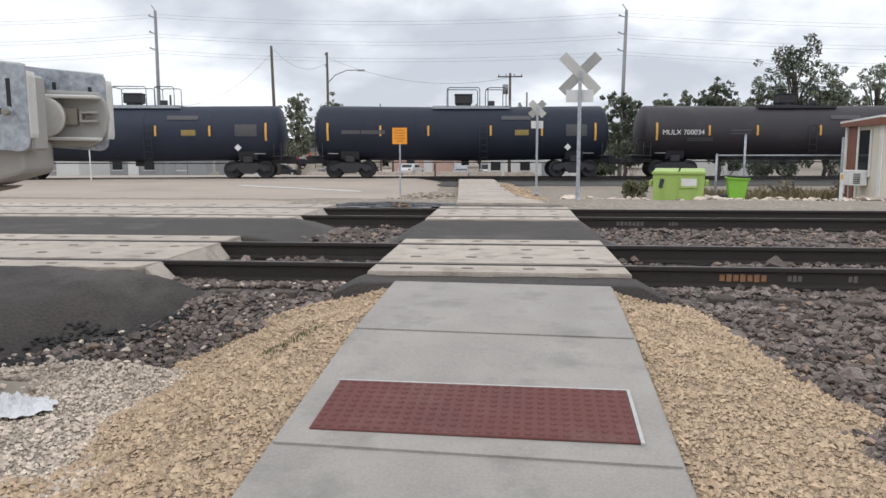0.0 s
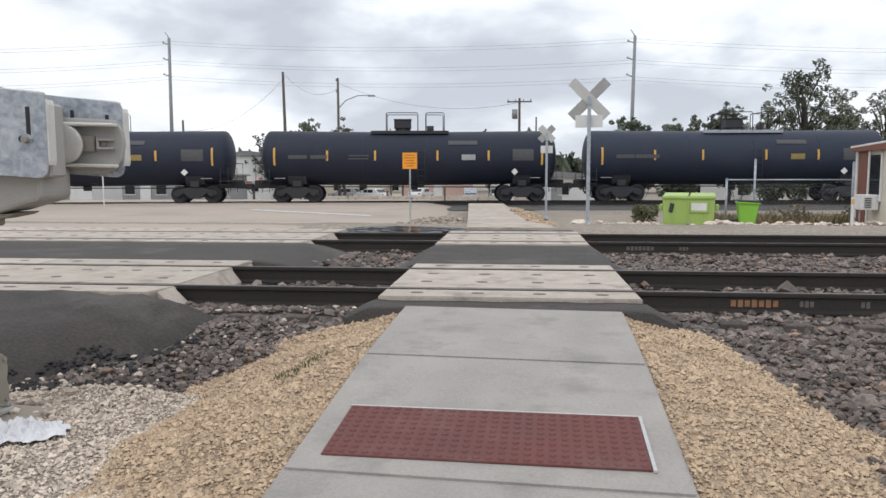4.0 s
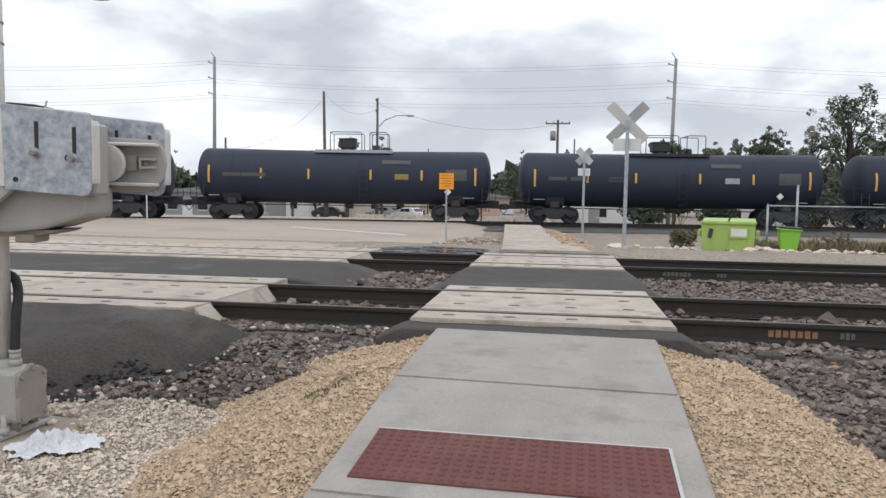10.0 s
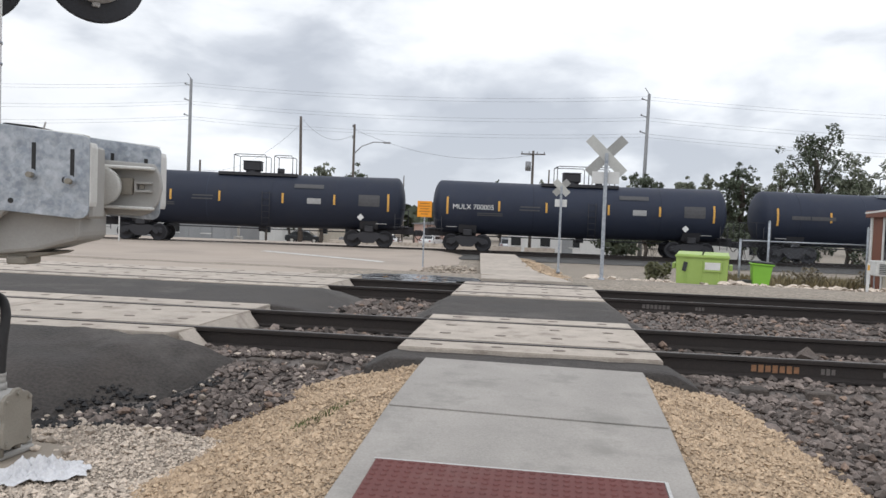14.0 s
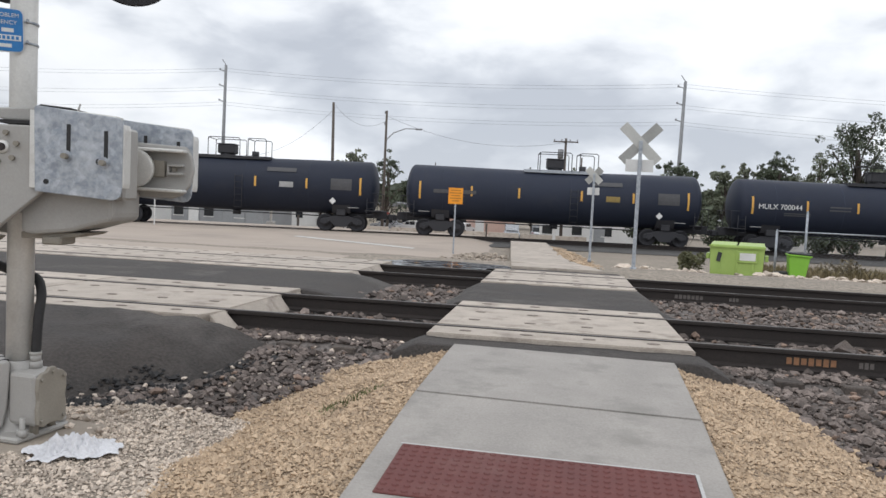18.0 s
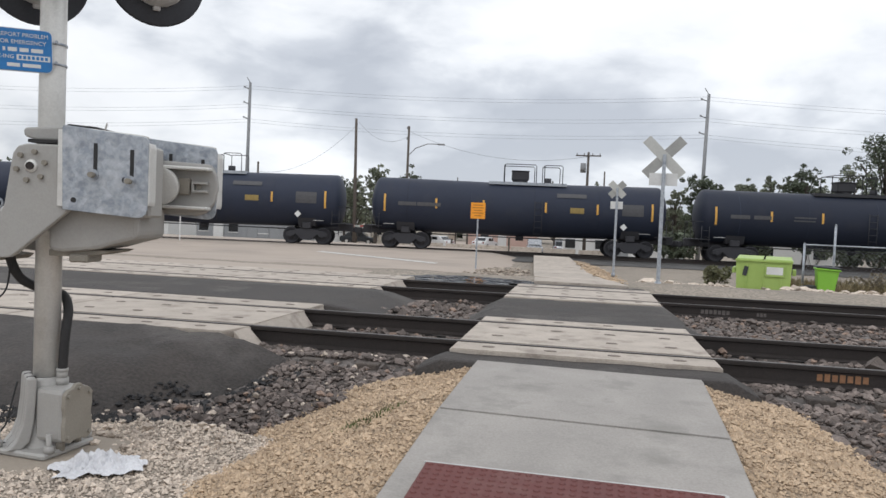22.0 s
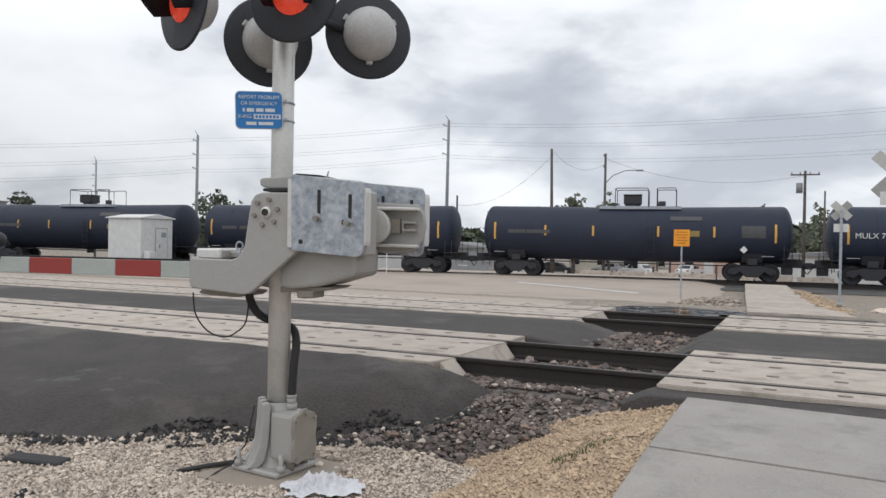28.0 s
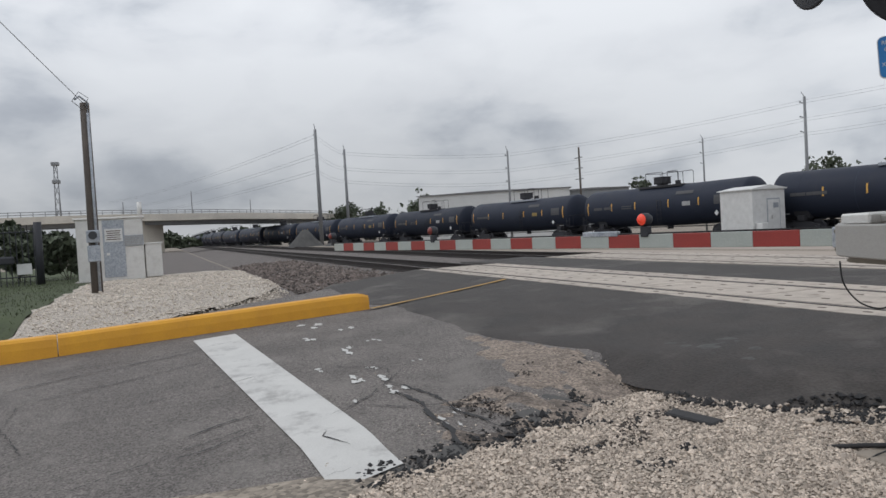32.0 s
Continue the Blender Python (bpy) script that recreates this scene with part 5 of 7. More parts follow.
def gate_arm():
    """Striped arm lowered over the road, with three small lamps."""
    ga = thing("gate_arm", "red and white striped crossing gate arm lowered over the road", "gate arm", at=pose(*MAST, 0.945, 0, 0, 10.6) @ pose(-0.42, 0.05, 0, 0, 0, 0))
    part("sleeve", box(0.5, 0.05, 0.15, pose(-0.1, 0.0, 0), 0.01), GALV, ga)
    x, n = -0.02, 0
    white = mesh("stripe", box(0.405, 0.03, 0.125, None, 0.004), ARM_WHITE)
    red = mesh("stripe", box(0.405, 0.03, 0.125, None, 0.004), ARM_RED)
    for k in range(23):
        part("stripe", red if k % 2 else white, None, ga, "dull red stripe" if k % 2 else "pale stripe", pose(-0.4 - 0.406 * k, 0, 0))
    part("joint_plate", box(0.5, 0.045, 0.05, pose(-2.75, 0, 0.075), 0.006), GALV, ga)
    for x, lit in ((-2.15, True), (-6.05, False), (-9.6, False)):
        lp = part("arm_lamp", lathe([(0, -.05), (.045, -.05), (.06, -.02), (.06, .03), (.045, .05), (0, .055)], 18, pose(0, 0, 0, 90)), BLACK_PAINT, ga, "small round arm lamp", pose(x, 0, 0.20))
        part("lamp_lens", lathe([(0, .03), (.034, .025), (.053, .0)], 18, pose(0, -0.05, 0, 90)), RED_GLOW if lit else RED_DULL, lp, "glowing red lens" if lit else "unlit red lens")
        part("lamp_foot", box(0.09, 0.07, 0.1, pose(0, 0, -0.11), 0.01), BLACK_PAINT, lp)
    part("arm_cable", tube([(-0.2, 0.0, 0.07), (-4, 0, 0.072), (-9.6, 0, 0.07)], 0.008, 6), RUBBER, ga)


gate_arm()


def rag():
    """A crumpled cloth on the gravel."""
    bm = bmesh.new()
    bmesh.ops.create_grid(bm, x_segments=64, y_segments=46, size=0.5)
    for v in bm.verts:
        x, y = v.co.x * 0.60, v.co.y * 0.40
        a = math.atan2(y, x)
        r = math.hypot(x / 0.30, y / 0.20)
        rim = 0.85 + 0.25 * wobble(math.cos(a) * 2, math.sin(a) * 2, 1.6)
        fold = abs(wobble(x + 1, y, 9)) * 0.07 + abs(wobble(x, y + 2, 21)) * 0.07 + abs(wobble(x + 5, y + 2, 44)) * 0.03
        v.co = (x * rim, y * rim, 0.01 + 1.7 * fold * max(0.15, 1.15 - r))
    ob = part("rag", bm, CLOTH, None, smooth=True, at=pose(-2.9, 4.03, -0.465, 0, 0, 35))
    tagged(ob, "crumpled dirty white cloth lying on the gravel", "cloth")


rag()


def rubble(name, x, y, z, sx, sy, sz, yaw, label):
    bm = box(sx, sy, sz, None, min(sz, sy) * 0.25)
    for v in bm.verts:
        v.co += Vector((wobble(v.co.x * 9, v.co.y * 9) * 0.02, wobble(v.co.z * 9, v.co.y * 9) * 0.02, wobble(v.co.x * 7, v.co.z * 9) * 0.015))
    tagged(part(name, bm, RUBBER, None, at=pose(x, y, z, 0, 3, yaw)), label, "debris")


rubble("tyre_scrap", -5.12, 3.58, -0.47, 0.42, 0.16, 0.05, 25, "black scrap of rubber lying on white gravel")

# ---- markings, kerb ----
def paint(name, corners, material, label, n=14, zoff=0.008):
    (a, b, c, d) = corners
    left = [(a[0] + (d[0] - a[0]) * k / n, a[1] + (d[1] - a[1]) * k / n) for k in range(n + 1)]
    right = [(b[0] + (c[0] - b[0]) * k / n, b[1] + (c[1] - b[1]) * k / n) for k in range(n + 1)]
    data = strip(left, right, lambda x, y: (road_top(x, y) if y < 6 and x > KERB_X else road_z(x, y)) + zoff, 4)
    tagged(part(name, data, material), label, "road marking", kind="structure")


paint("stop_line", ((-5.20, 0.66), (-5.40, 1.22), (-12.05, 0.60), (-11.95, -0.02)), LINE_PAINT, "worn white stop line across the asphalt", 40, 0.01)
paint("lane_line", ((-12.75, 2.9), (-12.62, 2.95), (-14.6, 6.4), (-14.75, 6.4)), LINE_YELLOW, "faded yellow line leading from the kerb to the rails", 12, 0.03)
paint("stop_line_far", ((-11.6, 31.2), (-11.6, 31.9), (-5.4, 27.3), (-5.4, 26.7)), LINE_PAINT, "worn white stop line on the far road", 20, 0.012)


def kerb():
    k = thing("median_kerb", "bright amber yellow painted kerb along the middle of the road", "kerb", kind="structure")
    a, b = Vector((-13.02, 2.92)), Vector((-12.36, -2.60))
    d = (b - a).normalized()
    sect = [(-.17, -.12), (-.17, .15), (-.155, .255), (-.12, .295), (.12, .295), (.155, .255), (.17, .15), (.17, -.12)]
    yaw = math.degrees(math.atan2(d.x, -d.y))
    L = 4.85
    for i in range(4):
        p = a + d * (L * i)
        q = a + d * (L * (i + 1) - 0.012)
        bm = bmesh.new()
        rows = []
        n = Vector((-d.y, d.x))
        stops = [(0.0, 0.82), (0.02, 0.94), (0.06, 1.0), (0.3, 1.0), (1.0, 1.0)] if i == 0 else [(0, 0.97), (0.01, 1.0), (0.99, 1.0), (1, 0.97)]
        for f, s in stops:
            c = p + (q - p) * f
            z = road_z(c.x, c.y)
            rows.append([bm.verts.new((c.x + n.x * u * (0.7 + 0.3 * s), c.y + n.y * u * (0.7 + 0.3 * s), z + w * (s if w > 0 else 1))) for u, w in sect])
        for r0, r1 in zip(rows, rows[1:]):
            for j in range(len(sect) - 1):
                bm.faces.new((r0[j], r1[j], r1[j + 1], r0[j + 1]))
        bm.faces.new(rows[0]), bm.faces.new(rows[-1][::-1])
        bmesh.ops.recalc_face_normals(bm, faces=bm.faces[:])
        part("kerb_block", bm, YELLOW_KERB, k)


kerb()


def puddle():
    bm = bmesh.new()
    pts = []
    for k in range(40):
        a = 2 * math.pi * k / 40
        r = 1 + 0.22 * wobble(math.cos(a) * 2, math.sin(a) * 2) + 0.1 * wobble(math.cos(a) * 6, math.sin(a) * 6)
        pts.append(bm.verts.new((-2.45 + 1.35 * r * math.cos(a), 15.35 + 0.95 * r * math.sin(a), -0.088)))
    bm.faces.new(pts)
    tagged(part("puddle", bm, WATER), "shallow rain puddle beside the far walkway", "puddle", kind="structure")


puddle()

# ---- signs ----
BLADE_BACK = mat("pale_sheet_back", (0.56, 0.56, 0.53), (0.46, 0.46, 0.44), 0.5, 0.2, scale=2, fine=50, bump=0.02)
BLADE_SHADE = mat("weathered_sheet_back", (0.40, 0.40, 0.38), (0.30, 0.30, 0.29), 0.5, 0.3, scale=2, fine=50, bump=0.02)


def crossbuck(x, y, z0, zc, blade, label, plate, side):
    cb = thing("crossbuck_sign", label, "crossbuck", "crossbuck signs", pose(x, y, z0, 0, 0, side))
    part("post", box(0.08, 0.06, zc - z0 + 0.06, pose(0, -0.045, (zc - z0 + 0.06) / 2), 0.006), GALV, cb)
    for a in (45, -45):
        part("blade", box(blade, 0.012, 0.23, pose(0, -0.004 if a > 0 else 0.012, zc - z0, 0, a), 0.003), (BLADE_BACK, BLADE_SHADE)[a < 0], cb, "blank blade of a crossbuck")
    part("plate", box(plate[0], 0.01, plate[1], pose(0, -0.009, zc - z0 - plate[2]), 0.003), WHITE_PAINT, cb)
    part("base_socket", cyl(0.07, 0.12, pose(0, -0.045, -0.05), 10), GALV, cb)
    return cb


crossbuck(1.60, 17.6, -0.14, 2.74, 1.14, "bare crossbuck sign seen from behind on a steel post", (0.62, 0.28, 0.50), 0)
crossbuck(0.95, 27.0, -0.58, 2.42, 0.68, "small crossbuck sign on a slim steel post by the walkway", (0.42, 0.26, 0.55), 0)


def orange_sign():
    s = thing("orange_sign", "square orange notice on a slim steel post beside the far road", "sign", at=pose(-3.72, 25.5, -0.5))
    part("post", box(0.05, 0.04, 2.25, pose(0, 0.03, 1.1), 0.004), GALV, s)
    b = part("board", box(0.50, 0.012, 0.55, pose(0, 0, 1.97), 0.004), ORANGE, s)
    for k, w in enumerate((0.34, 0.40, 0.30, 0.38, 0.24)):
        part("printed_bar", box(w, 0.004, 0.03, pose(0, -0.008, 2.16 - 0.09 * k)), mat("brown_orange_print", (0.52, 0.20, 0.025), None, 0.6, bump=0.0), b)


orange_sign()


def marker(x, y, z, h, label):
    m = thing("marker_post", label, "post", "marker posts", pose(x, y, z))
    part("stake", box(0.06, 0.03, h, pose(0, 0, h / 2), 0.004), WHITE_PAINT, m)
    part("reflector", box(0.05, 0.01, 0.12, pose(0, -0.02, h - 0.1)), STRIPE, m)


marker(-20.9, 36.0, -0.62, 1.9, "slim white marker post beside the far road")
marker(7.6, 18.0, -0.25, 0.75, "short pale stake in the weeds")

# ---- bins ----
def dumpster():
    d = thing("dumpster", "lime green steel dumpster with a sticker, standing on gravel", "dumpster", at=pose(4.96, 22.6, -0.54, 0, 0, -14) @ Matrix.Diagonal((0.80, 0.9, 0.95, 1)))
    body = [(-.86, .08), (.86, .08), (.86, 1.0), (-.86, 1.0)]
    bm = prism([(-.86, .06), (.86, .06), (.90, .93), (-.90, .93)], 1.25, pose(0, -0.6, 0), 0.02)
    b = part("body", bm, LIME, d)
    rim = bmesh.new()
    for y in (-.62, .65):
        box(1.84, 0.06, 0.06, pose(0, y, 0.93), 0.008, rim)
    for x in (-.9, .9):
        box(0.06, 1.3, 0.06, pose(x, 0.02, 0.93), 0.008, rim)
    part("rim", rim, LIME, b)
    for x in (-.46, .46):
        part("lid", box(0.86, 1.26, 0.035, pose(x, 0.03, 1.0, 3), 0.012), LIME, d, "lime green lid")
    for x in (-.97, .97):
        part("fork_pocket", box(0.12, 0.9, 0.17, pose(x, 0, 0.62), 0.015), LIME, b)
    for x in (-.55, 0, .55):
        part("rib", box(0.06, 0.03, 0.74, pose(x, -0.612, 0.46), 0.006), LIME, b)
    part("sticker", box(0.52, 0.006, 0.22, pose(0.36, -0.645, 0.66)), WHITE_PAINT, b, "pale sticker")
    part("sticker_frame", box(0.64, 0.03, 0.34, pose(0.36, -0.63, 0.65), 0.01), LIME, b)
    part("stencil", box(0.14, 0.006, 0.28, pose(-0.58, -0.632, 0.62, 0, 12)), CAR_DARK, b, "dark stencil")
    for x in (-.7, .7):
        for y in (-.45, .5):
            part("caster", cyl(0.075, 0.05, pose(x, y, 0.06, 0, 90), 12), RUBBER, d)


dumpster()


def wheelie_bin():
    w = thing("wheelie_bin", "bright green plastic wheelie bin, lid shut, standing tilted", "wheelie bin", at=pose(6.40, 22.0, -0.55, 0, 3, -8) @ Matrix.Diagonal((0.86, 0.86, 0.82, 1)))
    b = part("body", prism([(-.22, .04), (.22, .04), (.32, .92), (-.32, .92)], 0.6, pose(0, -0.3, 0), 0.03), LIME_PLASTIC, w)
    part("rim", box(0.72, 0.72, 0.06, pose(0, 0, 0.92), 0.02), LIME_PLASTIC, b)
    part("lid", box(0.70, 0.72, 0.06, pose(0, 0.0, 0.985), 0.025), BLACK_PAINT, w, "dark lid")
    part("handle", rod((-0.25, 0.38, 0.95), (0.25, 0.38, 0.95), 0.016, 8), BLACK_PAINT, w)
    for x in (-.25, .25):
        part("wheel", cyl(0.12, 0.05, pose(x, 0.3, 0.12, 0, 90), 14), RUBBER, w)


wheelie_bin()


def sack():
    bm = bmesh.new()
    bmesh.ops.create_icosphere(bm, subdivisions=3, radius=0.3)
    for v in bm.verts:
        v.co *= 1 + 0.25 * noise.noise(v.co * 5)
        v.co.z = max(-0.12, v.co.z * 0.55)
        v.co.x *= 1.4
    tagged(part("refuse_sack", bm, RUBBER, None, at=pose(6.12, 22.2, -0.42)), "black plastic refuse sack lying beside the bin", "sack")


sack()

# ---- chain-link fence, office hut ----
def fence():
    f = thing("chain_link_fence", "grey chain-link fence on steel posts in weeds", "fence")
    pts = [(6.5, 24.5), (7.35, 24.5), (10.2, 24.3), (13.2, 24.1), (16.2, 23.9), (19.2, 23.7)]
    for i, (x, y) in enumerate(pts):
        h = (1.45, 2.05, 1.95, 1.75, 1.75, 1.75)[i]
        part("post", cyl(0.035, h, pose(x, y, -0.62), 10), GALV, f)
        part("post_cap", cyl(0.045, 0.05, pose(x, y, -0.62 + h), 10, 0.01), GALV, f)
    for (a, b), (c, d) in zip(pts, pts[1:]):
        part("top_rail", rod((a, b, 0.82), (c, d, 0.82), 0.022, 8), GALV, f)
    bm = bmesh.new()
    for (a, b), (c, d) in list(zip(pts, pts[1:]))[:3]:
        L = math.hypot(c - a, d - b)
        n = int(L / 0.13)
        for k in range(-11, n):
            for s in (0, 1):
                t0, t1 = k / n, (k + 11) / n
                z0, z1 = (-0.6, 0.82) if s else (0.82, -0.6)
                lo, hi = max(0, t0), min(1, t1)
                if hi <= lo:
                    continue
                za, zb = z0 + (z1 - z0) * (lo - t0) / (t1 - t0), z0 + (z1 - z0) * (hi - t0) / (t1 - t0)
                rod((a + (c - a) * lo, b + (d - b) * lo, za), (a + (c - a) * hi, b + (d - b) * hi, zb), 0.0011, 3, bm)
    tagged(part("wire_mesh", bm, GALV, f), kind="stuff")


fence()


def office():
    """A low cream hut; its near west corner stands by the fence."""
    x0, y0, z0, W, D, H = 9.85, 21.0, -0.5, 7.0, 2.9, 2.22
    o = thing("office_hut", "low cream metal office hut with red-brown trim and a window cooler", "hut", at=pose(x0, y0, z0, 0, 0, -5))
    w = part("wall", box(W, D, H, pose(W / 2, D / 2, H / 2), 0.01), CREAM, o)
    for k in range(14):
        part("wall_rib", box(0.03, 0.02, H - 0.1, pose(0.75 + k * 0.45, -0.01, H / 2)), CREAM, w)
    for y, wd, m, nm in ((D - 0.08, 0.16, WHITE_PAINT, "corner_board"), (D - 0.62, 0.70, BROWN_TRIM, "brown_panel"), (D - 1.1, 0.14, WHITE_PAINT, "window_post"), (0.10, 0.2, WHITE_PAINT, "corner_board")):
        part(nm, box(0.03, wd, H - 0.02, pose(-0.018, y, H / 2)), m, w)
    win = part("window", box(0.03, 0.85, 1.25, pose(-0.018, 1.25, 1.42)), DARK_GLASS, w, "dark window")
    part("window_frame", box(0.05, 0.06, 1.3, pose(-0.03, 0.80, 1.42)), WHITE_PAINT, win)
    part("window_sill", box(0.08, 0.95, 0.06, pose(-0.03, 1.25, 0.78)), WHITE_PAINT, win)
    ac = part("window_cooler", box(0.46, 0.62, 0.42, pose(-0.25, 1.2, 0.72), 0.015), WHITE_PAINT, w, "white window air cooler")
    for k in range(6):
        part("cooler_slat", box(0.18, 0.012, 0.025, pose(-0.30, 0.885, 0.58 + k * 0.05)), CAR_DARK, ac)
    part("cooler_prop", rod((-0.4, 1.2, 0.0), (-0.4, 1.2, 0.5), 0.02, 6), GALV, ac)
    part("roof", box(W + 0.3, D + 0.3, 0.06, pose(W / 2, D / 2, H + 0.12, -1.5), 0.01), WHITE_WALL, o)
    part("fascia", box(W + 0.3, 0.05, 0.20, pose(W / 2, -0.14, H + 0.04), 0.008), BROWN_TRIM, o, "red-brown fascia")
    part("fascia", box(0.05, D + 0.2, 0.20, pose(-0.12, D / 2, H + 0.04), 0.008), BROWN_TRIM, o, "red-brown fascia")


office()

# ---- poles and wires ----
def wire(name, a, b, sag, r=0.012, n=14):
    a, b = Vector(a), Vector(b)
    pts = [a + (b - a) * (k / n) - Vector((0, 0, sag * 4 * (k / n) * (1 - k / n))) for k in range(n + 1)]
    w = part(name, tube(pts, r, 4), WIRE)
    return tagged(w, "thin dark overhead cable between poles", "cable", "overhead cables")


def wire_pair(a, b, sag, r):
    wire("cable", a, b, sag, r)
    wire("cable", (a[0], a[1], a[2] - 0.38), (b[0], b[1], b[2] - 0.38), sag, r)


def utility_pole(x, y, top, kind, label, lean=0.0, r=0.14):
    z0 = land(x, y) - 0.1
    p = thing("utility_pole", label, "utility pole", "utility poles", pose(x, y, z0, 0, lean))
    h = top - z0
    part("pole", cyl(r, h, None, 12, r * 0.65), POLE_GREY if kind in ("steel", "arms3") else WOOD_POLE, p)
    if kind == "arms3":
        for k in range(3):
            z = h - 0.8 - k * 1.9
            side = -1 if k % 2 else 1
            part("post_insulator", rod((0, 0, z), (-0.75, 0, z + 0.22), 0.06, 8), POLE_GREY, p)
            part("insulator_tip", cyl(0.1, 0.2, pose(-0.75, 0, z + 0.15), 8), POLE_GREY, p)
        part("ground_wire_peak", rod((0, 0, h), (-0.5, 0, h + 0.7), 0.05, 6), POLE_GREY, p)
    if kind == "cross":
        part("crossarm", box(2.4, 0.1, 0.12, pose(0, -0.12, h - 0.35)), WOOD_POLE, p)
        for dx in (-1.1, -.4, .4, 1.1):
            part("insulator", cyl(0.05, 0.2, pose(dx, -0.12, h - 0.3), 8), POLE_GREY, p)
        part("transformer", cyl(0.28, 0.9, pose(-0.45, -0.2, h - 2.0), 14), POLE_GREY, p)
    if kind == "cross3":
        for k in range(3):
            part("crossarm", box(2.2, 0.1, 0.14, pose(0, -0.12, h - 1.6 - k * 1.6)), POLE_GREY, p)
    if kind == "lamp":
        part("bracket_arm", tube([(0, 0, h - 3.0), (0.8, 0, h - 2.2), (2.0, 0, h - 1.75), (3.2, 0, h - 1.75)], 0.05, 6), POLE_GREY, p)
        part("lamp_head", box(0.7, 0.28, 0.16, pose(3.4, 0, h - 1.78), 0.04), POLE_GREY, p)
        for k in range(2):
            part("insulator", cyl(0.07, 0.25, pose(-0.15, 0, h - 0.3 - k * 1.1), 8), POLE_GREY, p)
    return p


utility_pole(-43.1, 90, 17.4, "arms3", "tall grey steel transmission pole with side insulators", 0.5, r=0.26)
utility_pole(12.6, 90, 16.5, "arms3", "tall grey steel transmission pole with side insulators", 0.8, r=0.26)
utility_pole(-75, 77.7, 15.2, "arms3", "tall grey steel transmission pole with side insulators", 0.3, r=0.26)
utility_pole(-23.7, 75, 11.1, "plain", "dark weathered timber utility pole", -1.0, r=0.2)
utility_pole(-18.3, 75, 10.4, "lamp", "timber utility pole with a street lamp bracket", 0.0, r=0.17)
utility_pole(-0.2, 75, 8.2, "cross", "timber utility pole with crossarm and transformer", 0.0, r=0.17)
utility_pole(1.6, 84, 7.0, "plain", "short dark timber pole behind the train", 0.0, r=0.12)
utility_pole(-36.0, 78, 6.6, "plain", "short dark timber pole behind the train", 0.0, r=0.16)
utility_pole(-15.3, 88, 6.1, "plain", "slim dark pole behind the train", 0.0, r=0.09)
utility_pole(-90, 17.25, 13.8, "arms3", "tall grey steel transmission pole beside the tracks", 0.2, r=0.26)
utility_pole(-110, 25.3, 13.6, "arms3", "tall grey steel transmission pole beside the tracks", 0.2, r=0.26)
utility_pole(-100, 47.2, 11.8, "arms3", "tall grey steel transmission pole behind the train", 0.0, r=0.2)
utility_pole(-100, 59.1, 12.1, "cross3", "steel pole with three crossarms behind the train", 0.0, r=0.2)
utility_pole(-112, 92, 14.5, "arms3", "grey steel pole far behind the train", 0.0, r=0.2)
for z, zz in ((17.0, 16.2), (14.7, 13.8), (12.8, 11.9)):
    wire_pair((-75, 77.7, z - 2.2), (-43.1, 90, z), 0.5, 0.012)
    wire_pair((-43.1, 90, z), (12.6, 90, zz), 0.9, 0.012)
    wire_pair((12.6, 90, zz), (75, 92, zz - 1.5), 0.9, 0.012)
    wire_pair((-100, 47.2, z - 5.6), (-75, 77.7, z - 2.2), 0.5, 0.012)
    wire_pair((-90, 17.25, z - 3.8), (-250, -16, z - 2.0), 1.2, 0.016)
    wire_pair((-110, 25.3, z - 3.8), (-90, 17.25, z - 3.8), 0.3, 0.012)
    wire_pair((-100, 47.2, z - 5.6), (-110, 25.3, z - 3.8), 0.4, 0.014)
wire("cable", (-36, 78, 5.5), (-23.7, 75, 10.6), 1.6, 0.015)
wire("cable", (-23.7, 75, 10.8), (-18.3, 75, 9.4), 1.2, 0.015)
wire("cable", (-18.3, 75, 9.9), (-0.2, 75, 7.8), 1.4, 0.015)


def corner_pole():
    p = thing("timber_pole", "weathered timber pole with meter boxes beside white gravel", "utility pole", "utility poles", pose(-22.9, -2.16, -0.12, 0, -1.0))
    part("pole", cyl(0.15, 5.3, None, 14, 0.12), WOOD_POLE, p)
    part("conduit", cyl(0.035, 5.0, pose(0.16, 0.08, 0.0), 8), GALV, p)
    part("meter_box", box(0.12, 0.32, 0.45, pose(0.2, 0.0, 1.15), 0.02), GALV, p)
    part("meter", cyl(0.11, 0.1, pose(0.22, 0, 1.65, 0, 90), 14), DARK_GLASS, p)
    part("upper_box", box(0.14, 0.34, 0.34, pose(0.2, 0.0, 1.62), 0.02), GALV, p)
    part("weatherhead", tube([(0.14, 0.08, 4.9), (0.14, 0.08, 5.3), (0.2, -0.1, 5.45), (0.25, -0.22, 5.35)], 0.03, 8), GALV, p)
    part("service_loop", tube([(0.15, -0.05, 5.1), (0.3, -0.28, 5.3), (0.3, -0.1, 5.55), (0.2, 0.12, 5.4), (0.15, 0.0, 5.15)], 0.012, 6), WIRE, p)
    wire("cable", (-22.5, -2.15, 5.1), (-7.4, -7.9, 10.9), 0.12, 0.012)


corner_pole()


